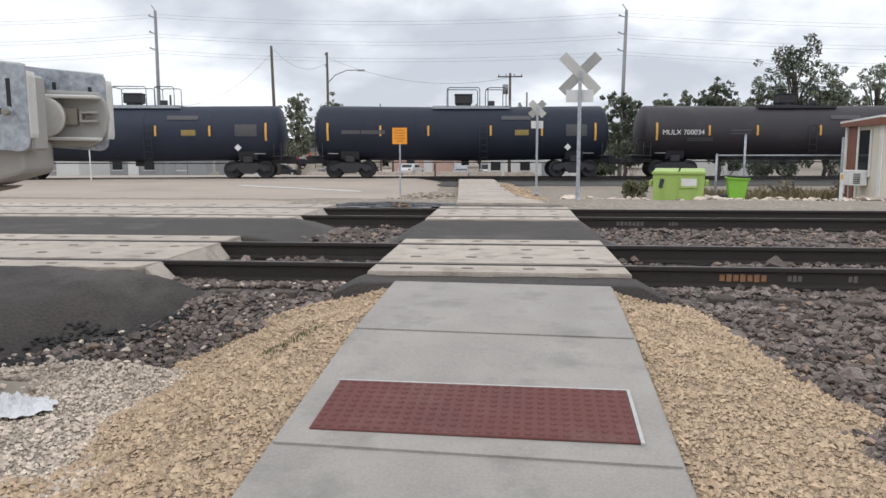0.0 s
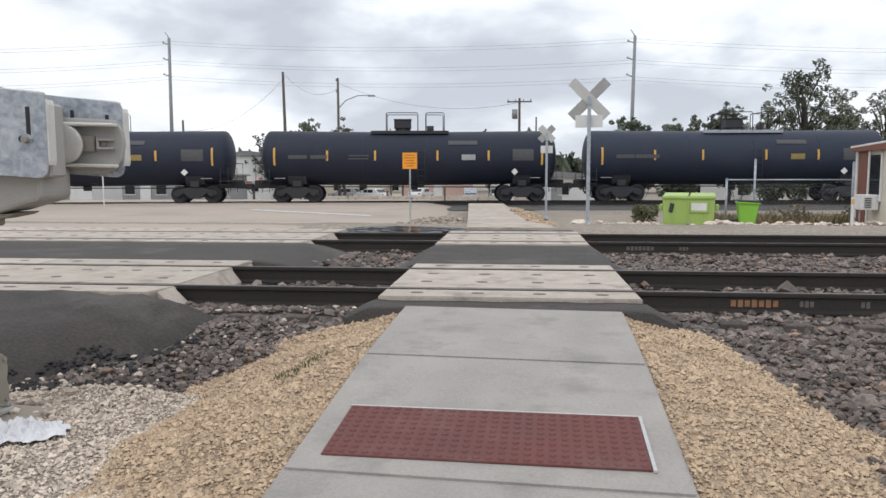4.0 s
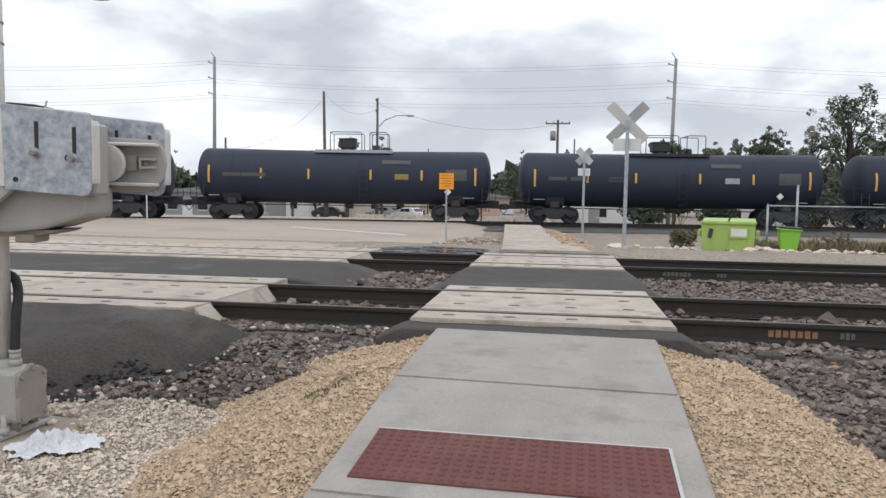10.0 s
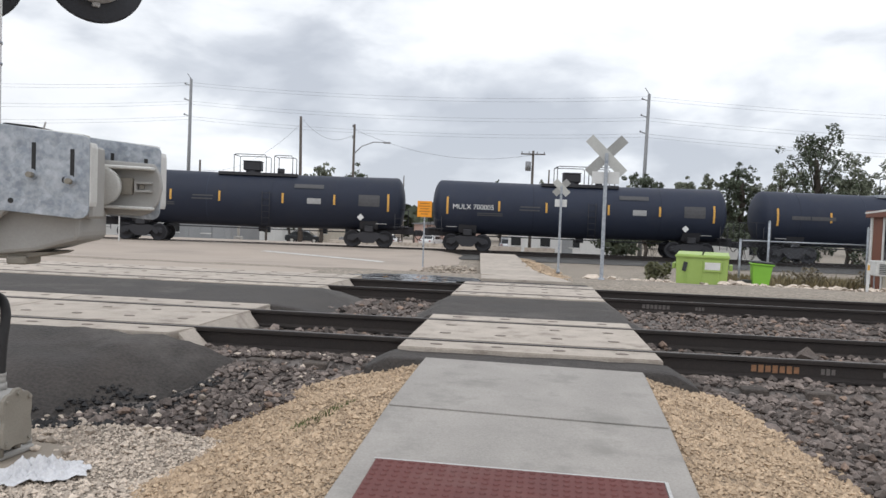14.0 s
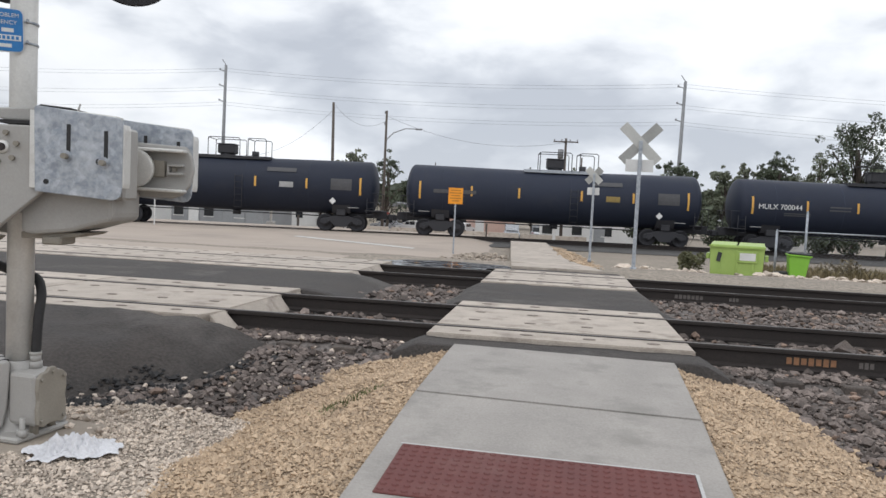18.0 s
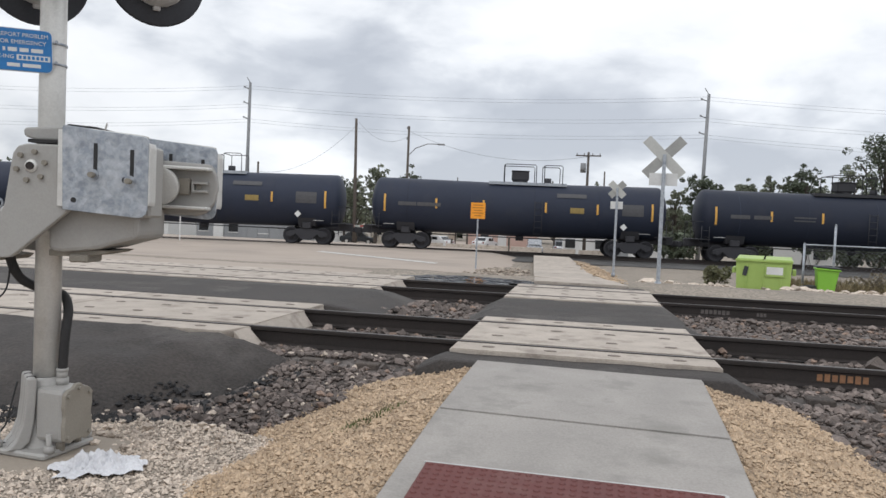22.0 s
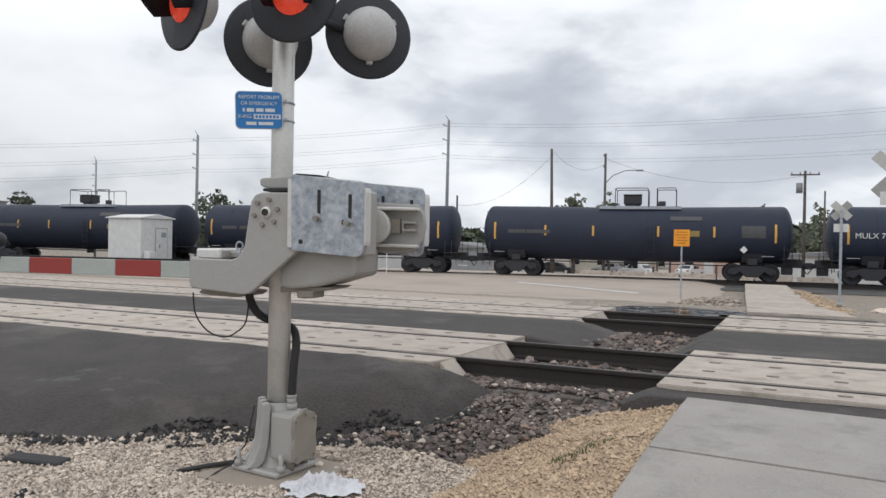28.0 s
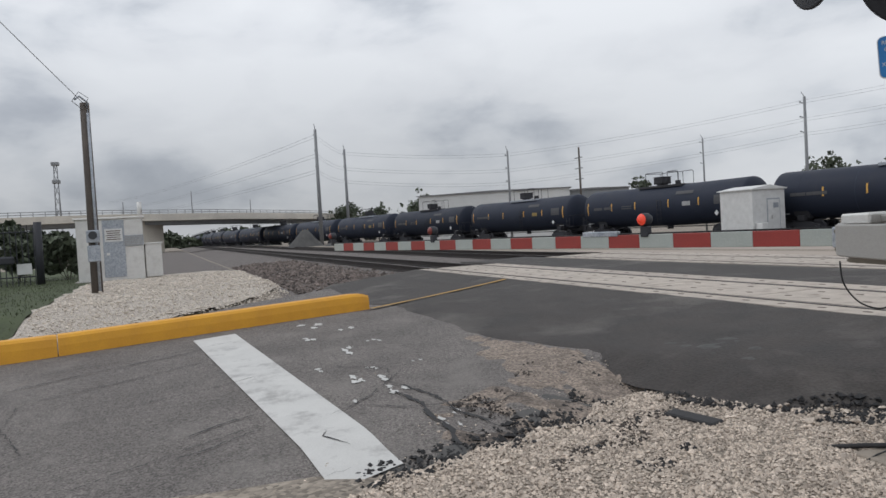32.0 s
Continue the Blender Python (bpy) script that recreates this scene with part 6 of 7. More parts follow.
# ---- signal cabinet by the tracks ----
def cabinet():
    c = thing("signal_cabinet", "silver aluminium signal cabinet on white gravel", "equipment cabinet", at=pose(-31.8, -1.3, -0.14, 0, 0, 3) @ Matrix.Diagonal((1, 1, 0.97, 1)))
    b = part("body", box(1.9, 2.3, 2.4, pose(0, -1.0, 1.25), 0.02), ALU, c)
    part("roof", box(2.05, 2.45, 0.08, pose(0, -1.0, 2.48), 0.02), ALU, c)
    part("door", box(0.03, 0.75, 2.2, pose(0.96, -0.88, 1.3), 0.008), GALV, c, "grey steel door")
    part("lock", box(0.03, 0.12, 0.1, pose(0.985, -1.1, 1.1), 0.01), WHITE_PAINT, c)
    part("notice", box(0.012, 0.62, 0.5, pose(0.99, -0.88, 1.82)), WHITE_PAINT, c, "white notice with print")
    for k in range(5):
        part("printed_bar", box(0.006, 0.5 - 0.06 * (k % 2), 0.03, pose(0.999, -0.88, 1.98 - k * 0.08)), DARK_PRINT, c)
    part("vent", box(0.03, 0.7, 0.42, pose(0.975, -0.2, 1.58), 0.01), GALV, c)
    for k in range(6):
        part("louvre", box(0.02, 0.64, 0.03, pose(0.995, -0.2, 1.42 + k * 0.065)), CAST, c)
    part("side_box", box(1.3, 0.6, 1.3, pose(0.2, 0.48, 0.76), 0.02), ALU, c)
    part("side_box_roof", box(1.4, 0.7, 0.06, pose(0.2, 0.48, 1.43), 0.015), ALU, c)
    part("plinth", box(2.0, 2.6, 0.12, pose(0, -1.0, 0.02), 0.01), CONCRETE, c)
    part("vent_pipe", cyl(0.09, 0.5, pose(0.2, 0.1, 2.6), 10), ALU, c)


cabinet()


def white_cabin():
    c = thing("signal_cabin", "white metal signal cabin with a low roof beside the train", "equipment cabinet", at=pose(-36.9, 33.5, -0.55, 0, 0, 93))
    W, D, H = 2.6, 2.6, 2.72
    part("body", box(W, D, H, pose(0, 0, H / 2 + 0.15), 0.02), WHITE_PAINT, c)
    part("roof", prism([(-W / 2 - .12, 0), (W / 2 + .12, 0), (W / 2 + .12, .06), (0, .28), (-W / 2 - .12, .06)], D + 0.24, pose(0, -D / 2 - 0.12, H + 0.15), 0.01), WHITE_PAINT, c)
    part("door_frame", box(1.06, 0.03, 2.12, pose(0.35, -D / 2 - 0.01, 1.27), 0.01), GALV, c)
    part("door", box(0.94, 0.04, 2.0, pose(0.35, -D / 2 - 0.025, 1.25), 0.01), WHITE_PAINT, c)
    part("door_vent", box(0.4, 0.03, 0.3, pose(0.5, -D / 2 - 0.05, 1.9)), GALV, c)
    part("handle", box(0.05, 0.05, 0.22, pose(0.15, -D / 2 - 0.06, 1.2)), CAST, c)
    part("step_box", box(0.5, 0.5, 0.8, pose(-0.9, -D / 2 - 0.3, 0.5), 0.02), WHITE_PAINT, c)
    part("plinth", box(W + 0.1, D + 0.1, 0.3, pose(0, 0, 0.05), 0.01), CONCRETE, c)


white_cabin()


def iron_fence():
    f = thing("iron_fence", "black iron picket fence on a lawn", "fence")
    y0, x0 = -5.0, -32.2
    n = 34
    pk = mesh("picket", box(0.03, 0.03, 2.3, None, 0.004), BLACK_PAINT)
    for k in range(n):
        part("picket", pk, None, f, "", pose(x0 - 0.02 * k, y0 - k * 0.2, 1.05))
    for z in (0.25, 1.95):
        part("rail", rod((x0, y0, z), (x0 - 0.02 * n, y0 - 0.2 * n, z), 0.025, 6), BLACK_PAINT, f)
    part("gate_post", cyl(0.14, 2.5, pose(x0 - 0.1, y0 + 0.15, -0.2), 12), BLACK_PAINT, f)
    part("notice", box(0.02, 0.5, 0.4, pose(x0 + 0.1, y0 - 0.35, 0.55, 0, 0, 5)), WHITE_PAINT, f, "white notice on the pickets")
    part("mailbox", box(0.4, 0.5, 0.3, pose(x0 + 0.3, y0 - 0.9, 0.9), 0.05), BLACK_PAINT, f)


iron_fence()


def bridge():
    """A low road bridge over the tracks, far along them."""
    b = thing("road_bridge", "pale concrete road bridge with railings far along the tracks", "bridge")
    y = [-140, -90, -55, -30, -10, 8, 26, 60]
    z = [2.6, 4.0, 4.9, 5.3, 5.35, 5.15, 4.7, 3.0]
    x = [-96, -104, -110, -116, -124, -135, -150, -185]
    verts, faces = [], []
    for i in range(len(y)):
        d = Vector((x[min(i + 1, 7)] - x[max(i - 1, 0)], y[min(i + 1, 7)] - y[max(i - 1, 0)])).normalized()
        n = Vector((d.y, -d.x))
        for u, w in ((5, -0.45), (5, 0.6), (4.7, 0.6), (4.7, 0), (-4.7, 0), (-4.7, 0.6), (-5, 0.6), (-5, -0.45)):
            verts.append((x[i] + n.x * u, y[i] + n.y * u, z[i] + w))
    for i in range(len(y) - 1):
        for k in range(8):
            faces.append((i * 8 + k, (i + 1) * 8 + k, (i + 1) * 8 + (k + 1) % 8, i * 8 + (k + 1) % 8))
    part("deck", (verts, faces), BEIGE_BRIDGE, b)
    for i in range(len(y) - 1):
        for u in (-3.5, 0, 3.5):
            a, c = Vector((x[i] + u, y[i], z[i] - 0.72)), Vector((x[i + 1] + u, y[i + 1], z[i + 1] - 0.72))
            m = Matrix.Translation((a + c) / 2) @ (c - a).to_track_quat("Y", "Z").to_matrix().to_4x4()
            part("girder", box(0.4, (c - a).length, 0.55, m, 0), GREY_WALL, b, "shaded grey girder")
    for xx, yy in ((-126.5, -3.0), (-113, -32), (-108, -60), (-150, 26)):
        part("pier", box(1.4, 8.5, 5.6, pose(xx, yy, 2.0, 0, 0, 65), 0.05), BEIGE_BRIDGE, b)
    rails = bmesh.new()
    for i in range(len(y) - 1):
        for h in (0.9, 1.25):
            rod((x[i] + 4.8, y[i], z[i] + h), (x[i + 1] + 4.8, y[i + 1], z[i + 1] + h), 0.05, 4, rails)
        n = 14
        for k in range(n):
            f = k / n
            px, py, pz = x[i] + 4.8 + (x[i + 1] - x[i]) * f, y[i] + (y[i + 1] - y[i]) * f, z[i] + (z[i + 1] - z[i]) * f
            rod((px, py, pz + 0.5), (px, py, pz + 1.27), 0.05, 4, rails)
    part("railing", rails, POLE_GREY, b)
    for yy, h in ((-26, 2.6), (-14, 3.2), (-6, 2.0), (4, 3.8), (14, 2.6)):
        zz, xx = lerp(yy, y, z), lerp(yy, y, x)
        part("lamp_post", rod((xx + 4, yy, zz + .5), (xx + 4, yy, zz + 0.5 + h), 0.07, 6), POLE_GREY, b)


bridge()


def lattice_tower():
    t = thing("lattice_tower", "slim grey lattice tower with floodlight platforms beyond the bridge", "tower", at=pose(-180, -21.5, -1) @ Matrix.Diagonal((0.7, 0.7, 1.06, 1)))
    H = 19.5
    for sx, sy in ((-1, -1), (1, -1), (1, 1), (-1, 1)):
        part("leg", rod((sx * 1.0, sy * 1.0, 0), (sx * 0.45, sy * 0.45, H), 0.08, 5), POLE_GREY, t)
    for k in range(9):
        z0, z1 = k * H / 9, (k + 1) * H / 9
        w0, w1 = 1.0 - 0.55 * k / 9, 1.0 - 0.55 * (k + 1) / 9
        bm = bmesh.new()
        for (a, b), (c, d) in (((-1, -1), (1, -1)), ((1, -1), (1, 1)), ((1, 1), (-1, 1)), ((-1, 1), (-1, -1))):
            rod((a * w0, b * w0, z0), (c * w1, d * w1, z1), 0.04, 4, bm)
            rod((c * w0, d * w0, z0), (a * w1, b * w1, z1), 0.04, 4, bm)
        part("bracing", bm, POLE_GREY, t)
    for z in (H - 3.6, H):
        part("lamp_platform", box(2.0, 2.2, 0.7, pose(0, 0, z), 0.1), POLE_GREY, t)


lattice_tower()


def heap(x, y, r, h, label):
    bm = lathe([(0, h), (r * 0.15, h * 0.95), (r * 0.45, h * 0.55), (r * 0.8, h * 0.15), (r, -0.1)], 28)
    for v in bm.verts:
        v.co += Vector((0, 0, 0.12 * noise.noise(v.co * 1.3)))
    tagged(part("gravel_heap", bm, SLAG, None, at=pose(x, y, -0.4)), label, "heap", kind="stuff")


heap(-88, 14.9, 2.6, 2.3, "dark heap of crushed stone by the tracks")
heap(-80, 16.6, 2.2, 0.7, "low spread heap of crushed stone by the tracks")


def rail_stencil(x, y, n, w, h, material, label):
    """Stencilled marks on a rail's web that cannot be read."""
    t = thing("rail_stencil", label, "stencil", "rail stencils", pose(x, y - 0.0125, -0.098))
    for k in range(n):
        part("stencil_bar", box(w * 0.72, 0.003, h * (0.85 + 0.15 * (k % 2)), pose(k * w, 0, 0)), material, t)


RUST_PAINT = mat("orange_brown_stencil", (0.33, 0.17, 0.085), (0.22, 0.11, 0.06), 0.8, scale=20, fine=90, bump=0)
GREY_PAINT = mat("grey_stencil", (0.16, 0.14, 0.13), (0.10, 0.09, 0.085), 0.8, scale=20, fine=90, bump=0)
rail_stencil(2.02, 7.0, 7, 0.062, 0.07, RUST_PAINT, "row of orange stencil marks on the rail's side")
rail_stencil(2.62, 7.0, 3, 0.045, 0.06, GREY_PAINT, "short grey stencil mark on the rail's side")
rail_stencil(3.15, 7.0, 2, 0.045, 0.06, GREY_PAINT, "short grey stencil mark on the rail's side")
rail_stencil(1.75, 11.93, 7, 0.062, 0.07, GREY_PAINT, "row of grey stencil marks on the rail's side")
rail_stencil(2.55, 11.93, 3, 0.05, 0.06, GREY_PAINT, "short grey stencil mark on the rail's side")


def crack(points, width, label="dark crack in the worn asphalt"):
    """A ragged crack filled with dirt, lying on the road."""
    rng = random.Random(len(points) * 31 + int(points[0][0] * 10))
    pts = []
    for (a, b), (c, d) in zip(points, points[1:]):
        n = max(2, int(math.hypot(c - a, d - b) / 0.06))
        pts += [(a + (c - a) * k / n + rng.uniform(-.02, .02), b + (d - b) * k / n + rng.uniform(-.02, .02)) for k in range(n)]
    left, right = [], []
    for i, (x, y) in enumerate(pts):
        w = width * rng.uniform(0.2, 1.0) * min(1, i / 4, (len(pts) - 1 - i) / 4)
        q = pts[min(i + 1, len(pts) - 1)]
        p = pts[max(i - 1, 0)]
        d = Vector((q[0] - p[0], q[1] - p[1])).normalized()
        left.append((x - d.y * w, y + d.x * w))
        right.append((x + d.y * w, y - d.x * w))
    tagged(part("crack", strip(left, right, lambda x, y: road_top(x, y) + 0.014, 1), RUBBER), label, "crack", "road cracks", "structure")


for pts, w in ((((-9.28, -1.9), (-9.62, -0.97), (-10.24, 0.21)), 0.02), (((-9.28, -1.9), (-8.33, -1.89)), 0.012), (((-6.28, -0.41), (-6.44, -0.07), (-6.82, 0.48)), 0.018), (((-6.72, 0.92), (-7.14, 1.41), (-8.18, 2.14)), 0.014), (((-5.42, 0.62), (-5.53, 0.92)), 0.013), (((-5.7, -1.5), (-5.97, -1.29)), 0.012), (((-7.6, 1.75), (-6.9, 1.95), (-6.2, 2.0), (-5.7, 2.25)), 0.035), (((-10.9, -2.3), (-11.0, -0.6), (-11.4, 0.6)), 0.015), (((-8.3, -1.0), (-8.6, 0.1), (-8.9, 0.7)), 0.015), (((-9.8, -2.4), (-8.3, -1.9), (-7.0, -1.5)), 0.012), (((-6.0, -1.2), (-6.5, -0.3), (-6.9, 0.5)), 0.012), (((-7.0, 1.2), (-6.6, 1.6), (-6.3, 2.3), (-6.5, 2.9)), 0.018), (((-8.8, 1.3), (-8.2, 1.9), (-7.6, 1.75)), 0.014), (((-5.9, 0.95), (-6.2, 0.80), (-6.45, 0.86)), 0.02)):
    crack(pts, w * 0.6)
crack(((-7.18, 1.70), (-6.62, 1.77), (-6.2, 1.74), (-5.86, 1.79), (-5.3, 1.66)), 0.032, "wide dark crack in the worn asphalt")
crack(((-10.07, -2.21), (-10.58, -1.17), (-11.03, 0.15)), 0.016)
crack(((-6.79, -0.34), (-7.08, 0.0), (-7.25, 0.46)), 0.016)


def paint_flakes():
    """Loose scraps of old road paint."""
    rng = random.Random(12)
    for x, y, r in ((-12.9, 1.5, .20), (-11.8, 1.67, .22), (-10.7, 1.5, .16), (-9.5, 1.72, .18), (-8.7, 1.2, .10), (-7.9, 1.40, .17), (-7.8, 1.77, .13), (-7.4, 1.78, .15), (-8.3, 1.75, .08), (-6.05, 1.86, .09), (-6.25, 1.95, .06), (-8.4, 2.3, .07), (-7.1, 1.3, .06), (-9.9, 2.2, .10), (-11.1, 2.1, .14)):
        for q in range(3):
            cx, cy = x + rng.uniform(-r, r) * 1.5, y + rng.uniform(-r, r) * 0.8
            rim = [(cx + r * rng.uniform(0.12, 0.85) * math.cos(a), cy + 0.5 * r * rng.uniform(0.1, 0.8) * math.sin(a)) for a in np.arange(0, 6.28, 0.57)]
            data = ([(a, b, road_top(a, b) + 0.009) for a, b in rim] + [(cx, cy, road_top(cx, cy) + 0.011)], [(k, (k + 1) % len(rim), len(rim)) for k in range(len(rim))])
            tagged(part("paint_flake", data, LINE_PAINT), "flaked scrap of old white road paint", "road marking", "paint flakes", "structure")


paint_flakes()


def crust(name, xr, yr, bias, amp, scale, material, label, keep):
    """A thin ragged crust that shows only where it rises above the road."""
    xs, ys = steps((xr[0], 0.06), (xr[1], 1)), steps((yr[0], 0.06), (yr[1], 1))
    structure(name, sheet(xs, ys, lambda x, y: road_top(x, y) + bias(x, y) + amp * wobble(x + 7, y, scale) + amp * 0.7 * wobble(x, y + 3, scale * 3.1), keep), material, label, True)


crust("road_dirt", (-9.6, -4.6), (1.6, 4.9), lambda x, y: 0.004 + 0.03 * max(0.0, 1 - (patch_edge(x) - y) / 0.5) - 0.035 * max(0.0, old_edge(y) - x - 0.9 - 1.2 * max(0, y - 2.2)) - 0.03 * max(0.0, 2.5 - y), 0.03, 1.7, mat("tan_grit_crust", (0.36, 0.295, 0.24), (0.19, 0.155, 0.13), 0.95, scale=2.5, fine=40, bump=0.7, spread=0.9, cells=45, stain=0.85, stain_col=(0.085, 0.07, 0.06), stain_scale=1.7, space="World"), "tan grit washed over the broken asphalt edge", lambda x, y: y < patch_edge(x) + 0.1 and x < old_edge(y) + 0.45)
crust("road_crumble", (-8.4, -4.3), (0.4, 4.9), lambda x, y: -0.010 - 0.07 * max(0.0, abs(old_edge(y) - x - 0.2) - 0.25), 0.04, 2.9, SLAG, "dark crumbled asphalt along the broken edge", lambda x, y: y < patch_edge(x) + 0.15 and x < old_edge(y) + 0.5)


def tar_lumps():
    """Broken, lumpy tar on the fresh patch."""
    xs, ys = steps((-7.3, 0.05), (-5.2, 1)), steps((4.35, 0.05), (5.5, 1))
    structure("tar_lumps", sheet(xs, ys, lambda x, y: patch_top(x, y) - 0.004 - 0.06 * max(0.0, math.hypot((x + 6.25) / 0.75, (y - 4.85) / 0.36) - 0.7) + 0.035 * wobble(x, y, 4.2) + 0.02 * wobble(x, y, 10)), SLAG, "lumpy broken tar on the fresh asphalt", True)


tar_lumps()


def far_signal():
    """The signal for traffic from the other side, beyond the train."""
    s = thing("far_crossing_signal", "slim crossing signal with red lamps and gate beyond the train", "crossing signal", at=pose(-20.2, 50, -0.85))
    part("mast", cyl(0.08, 4.2, None, 12), ALU, s)
    part("base", box(0.5, 0.5, 0.3, pose(0, 0, 0.15), 0.03), CAST, s)
    part("mechanism", box(0.7, 0.5, 0.6, pose(-0.2, 0, 1.4), 0.05), CAST, s)
    for a in (45, -45):
        part("blade", box(1.2, 0.012, 0.22, pose(0, -0.1, 3.9, 0, a)), WHITE_PAINT, s)
    for x, lit in ((-0.4, False), (0.4, True)):
        d = part("lamp_background", cyl(0.3, 0.03, pose(x, -0.15, 2.75, 90), 24), BLACK_PAINT, s)
        part("lens", lathe([(0, .05), (.1, .035), (.16, 0)], 20, pose(x, -0.19, 2.75, 90)), RED_GLOW if lit else RED_DULL, d)
    for k in range(20):
        part("stripe", box(0.405, 0.03, 0.12, pose(0.6 + 0.406 * k, -0.3, 1.25)), ARM_RED if k % 2 else ARM_WHITE, s)
    for x in (2.6, 6.8):
        lp = part("arm_lamp", cyl(0.09, 0.1, pose(x, -0.25, 1.48, 90), 14), BLACK_PAINT, s)
        part("lamp_lens", cyl(0.07, 0.02, pose(x, -0.35, 1.48, 90), 14), RED_GLOW, lp)


far_signal()


# ---- trees and shrubs ----
def leaf_cloud(rng, clumps, n, size):
    """n bent leaf blades spread over clumps of (x, y, z, radius), denser towards their skin."""
    c = np.array(clumps, float)
    w = c[:, 3] ** 2
    pick = rng.choice(len(c), n, p=w / w.sum())
    d = rng.normal(size=(n, 3))
    d /= np.linalg.norm(d, axis=1)[:, None]
    r = c[pick, 3] * rng.uniform(0.35, 1.08, n) ** 0.6
    P = c[pick, :3] + d * r[:, None] * np.array([1, 1, 0.8])
    a = rng.normal(size=(n, 3)); a /= np.linalg.norm(a, axis=1)[:, None]
    b = np.cross(a, rng.normal(size=(n, 3))); b /= np.linalg.norm(b, axis=1)[:, None]
    s = (size * rng.lognormal(0, 0.35, n))[:, None]
    V = np.stack([P - a * s, P + b * s * 0.55, P + a * s, P - b * s * 0.55], 1)
    V[:, 1:3] += rng.normal(size=(n, 2, 3)) * s[:, None] * 0.15
    F = np.arange(4 * n).reshape(n, 4)
    return V.reshape(-1, 3).tolist(), F.tolist()


def tree(x, y, z0, h, w, label, seed, leaf=None, n=1500, size=0.20, sparse=False, multi=False):
    rng = np.random.default_rng(seed)
    h, z0 = h + z0 - land(x, y) + 0.05, land(x, y) - 0.05
    t = thing("tree", label, "tree", "trees", pose(x, y, z0))
    trunk = bmesh.new()
    base = h * (0.16 if multi else 0.28)
    tube([(0, 0, -0.2), (0.05 * w, 0, base * 0.5), (0, 0.03 * w, base), (0.04 * w, 0, h * 0.62), (0, 0, h * 0.8)], 0.022 * h, 8, trunk)
    part("trunk", trunk, BARK, t)
    clumps = []
    limbs = 15 if not sparse else 17
    for k in range(limbs):
        a = 2.4 * k + rng.uniform(-0.4, 0.4)
        f = (k + 0.5) / limbs
        zz = base + (h - base) * (0.10 + 0.80 * f)
        rad = w * 0.5 * (1.0 - 0.72 * abs(f - 0.35) ** 1.3 * 1.6) * rng.uniform(0.55, 1.05)
        rad = max(rad, 0.08 * w)
        e = Vector((rad * math.cos(a), rad * math.sin(a), zz + rng.uniform(-0.05, 0.08) * h))
        s = Vector((0, 0, max(base * 0.7, zz - 0.28 * h)))
        mid = s.lerp(e, 0.5) + Vector((0, 0, 0.05 * h))
        part("limb", tube([s, mid, e], 0.007 * h * (1.3 - 0.6 * f), 5), BARK, t)
        k0 = 0.55 if sparse else 1.0
        clumps.append((*e, w * k0 * rng.uniform(0.08, 0.15)))
        clumps.append((*s.lerp(e, 0.65), w * k0 * rng.uniform(0.08, 0.14)))
        for q in range(5):
            o = e + Vector(rng.normal(size=3) * w * 0.11)
            clumps.append((*o, w * rng.uniform(0.03, 0.075)))
    clumps.append((0, 0, h * 0.9, w * 0.12))
    part("crown", leaf_cloud(rng, clumps, n if not sparse else n // 2, size), leaf or LEAF, t)
    return t


def shrub(x, y, z0, h, w, label, seed, leaf=None, n=700, size=0.08):
    rng = np.random.default_rng(seed)
    h, z0 = h + z0 - land(x, y), land(x, y)
    t = thing("shrub", label, "shrub", "shrubs", pose(x, y, z0))
    cl = [(rng.uniform(-.35, .35) * w, rng.uniform(-.3, .3) * w, h * rng.uniform(0.25, 0.75), w * rng.uniform(0.16, 0.26)) for _ in range(9)]
    st = bmesh.new()
    for c in cl:
        rod((0.1 * c[0], 0.1 * c[1], -0.05), c[:3], 0.012, 4, st)
    part("woody_stem", st, BARK, t)
    part("foliage", leaf_cloud(rng, cl, n, size), leaf or LEAF, t)


OAK = "leafy dark green oak beyond the train track"
THIN = "thin open-crowned tree beyond the train track"
for i, (x, y, h, w, sp) in enumerate(((21.8, 62, 12.3, 7.2, 0), (25.2, 64, 10.0, 5.5, 1), (28.0, 62, 10.8, 5.5, 1), (16.6, 63, 9.3, 4.6, 0), (14.2, 64, 8.2, 3.6, 1), (18.6, 60, 8.6, 4.6, 1), (9.6, 66, 8.2, 4.2, 0), (7.6, 70, 7.0, 3.4, 1), (31.5, 64, 9.0, 6.5, 0), (36, 66, 9.5, 7, 0), (12.0, 60, 7.2, 3.6, 0), (24, 60, 8.0, 5.5, 0), (41, 68, 9, 7, 0))):
    tree(x, y, -0.85, h * 0.80, w * 0.9, THIN if sp else OAK, 10 + i, LEAF if i % 3 else LEAF_DARK, 9500, 0.082, bool(sp))
for i, (x, y, h, w) in enumerate(((-23.0, 80, 8.4, 4.2), (-20.6, 86, 8.4, 5.0), (-26.5, 84, 7.2, 3.6), (-30, 90, 7.4, 5), (-60, 88, 8.6, 7), (-66, 92, 9.0, 8), (-52, 92, 7.6, 6), (-4, 92, 7.4, 5), (2, 96, 7.6, 5))):
    tree(x, y, -0.9, h * 0.88, w, "leafy green tree far behind the train", 40 + i, LEAF_DARK if i % 2 else LEAF, 2200, 0.16, i == 1)
for i, (x, y, h, w) in enumerate(((-147, 33.5, 9.2, 9.5), (-145, 39.5, 8.2, 8), (-142, 47.5, 9.6, 10.5), (-118, 83, 10.6, 7), (-96, 104, 12, 10), (-84, 108, 12.6, 12), (-72, 110, 12.8, 12), (-160, 30, 7.0, 8))):
    tree(x, y, -1.0, h * 0.86, w * 0.9, "dark leafy tree far along the tracks", 60 + i, LEAF_DARK, 2600, 0.26)
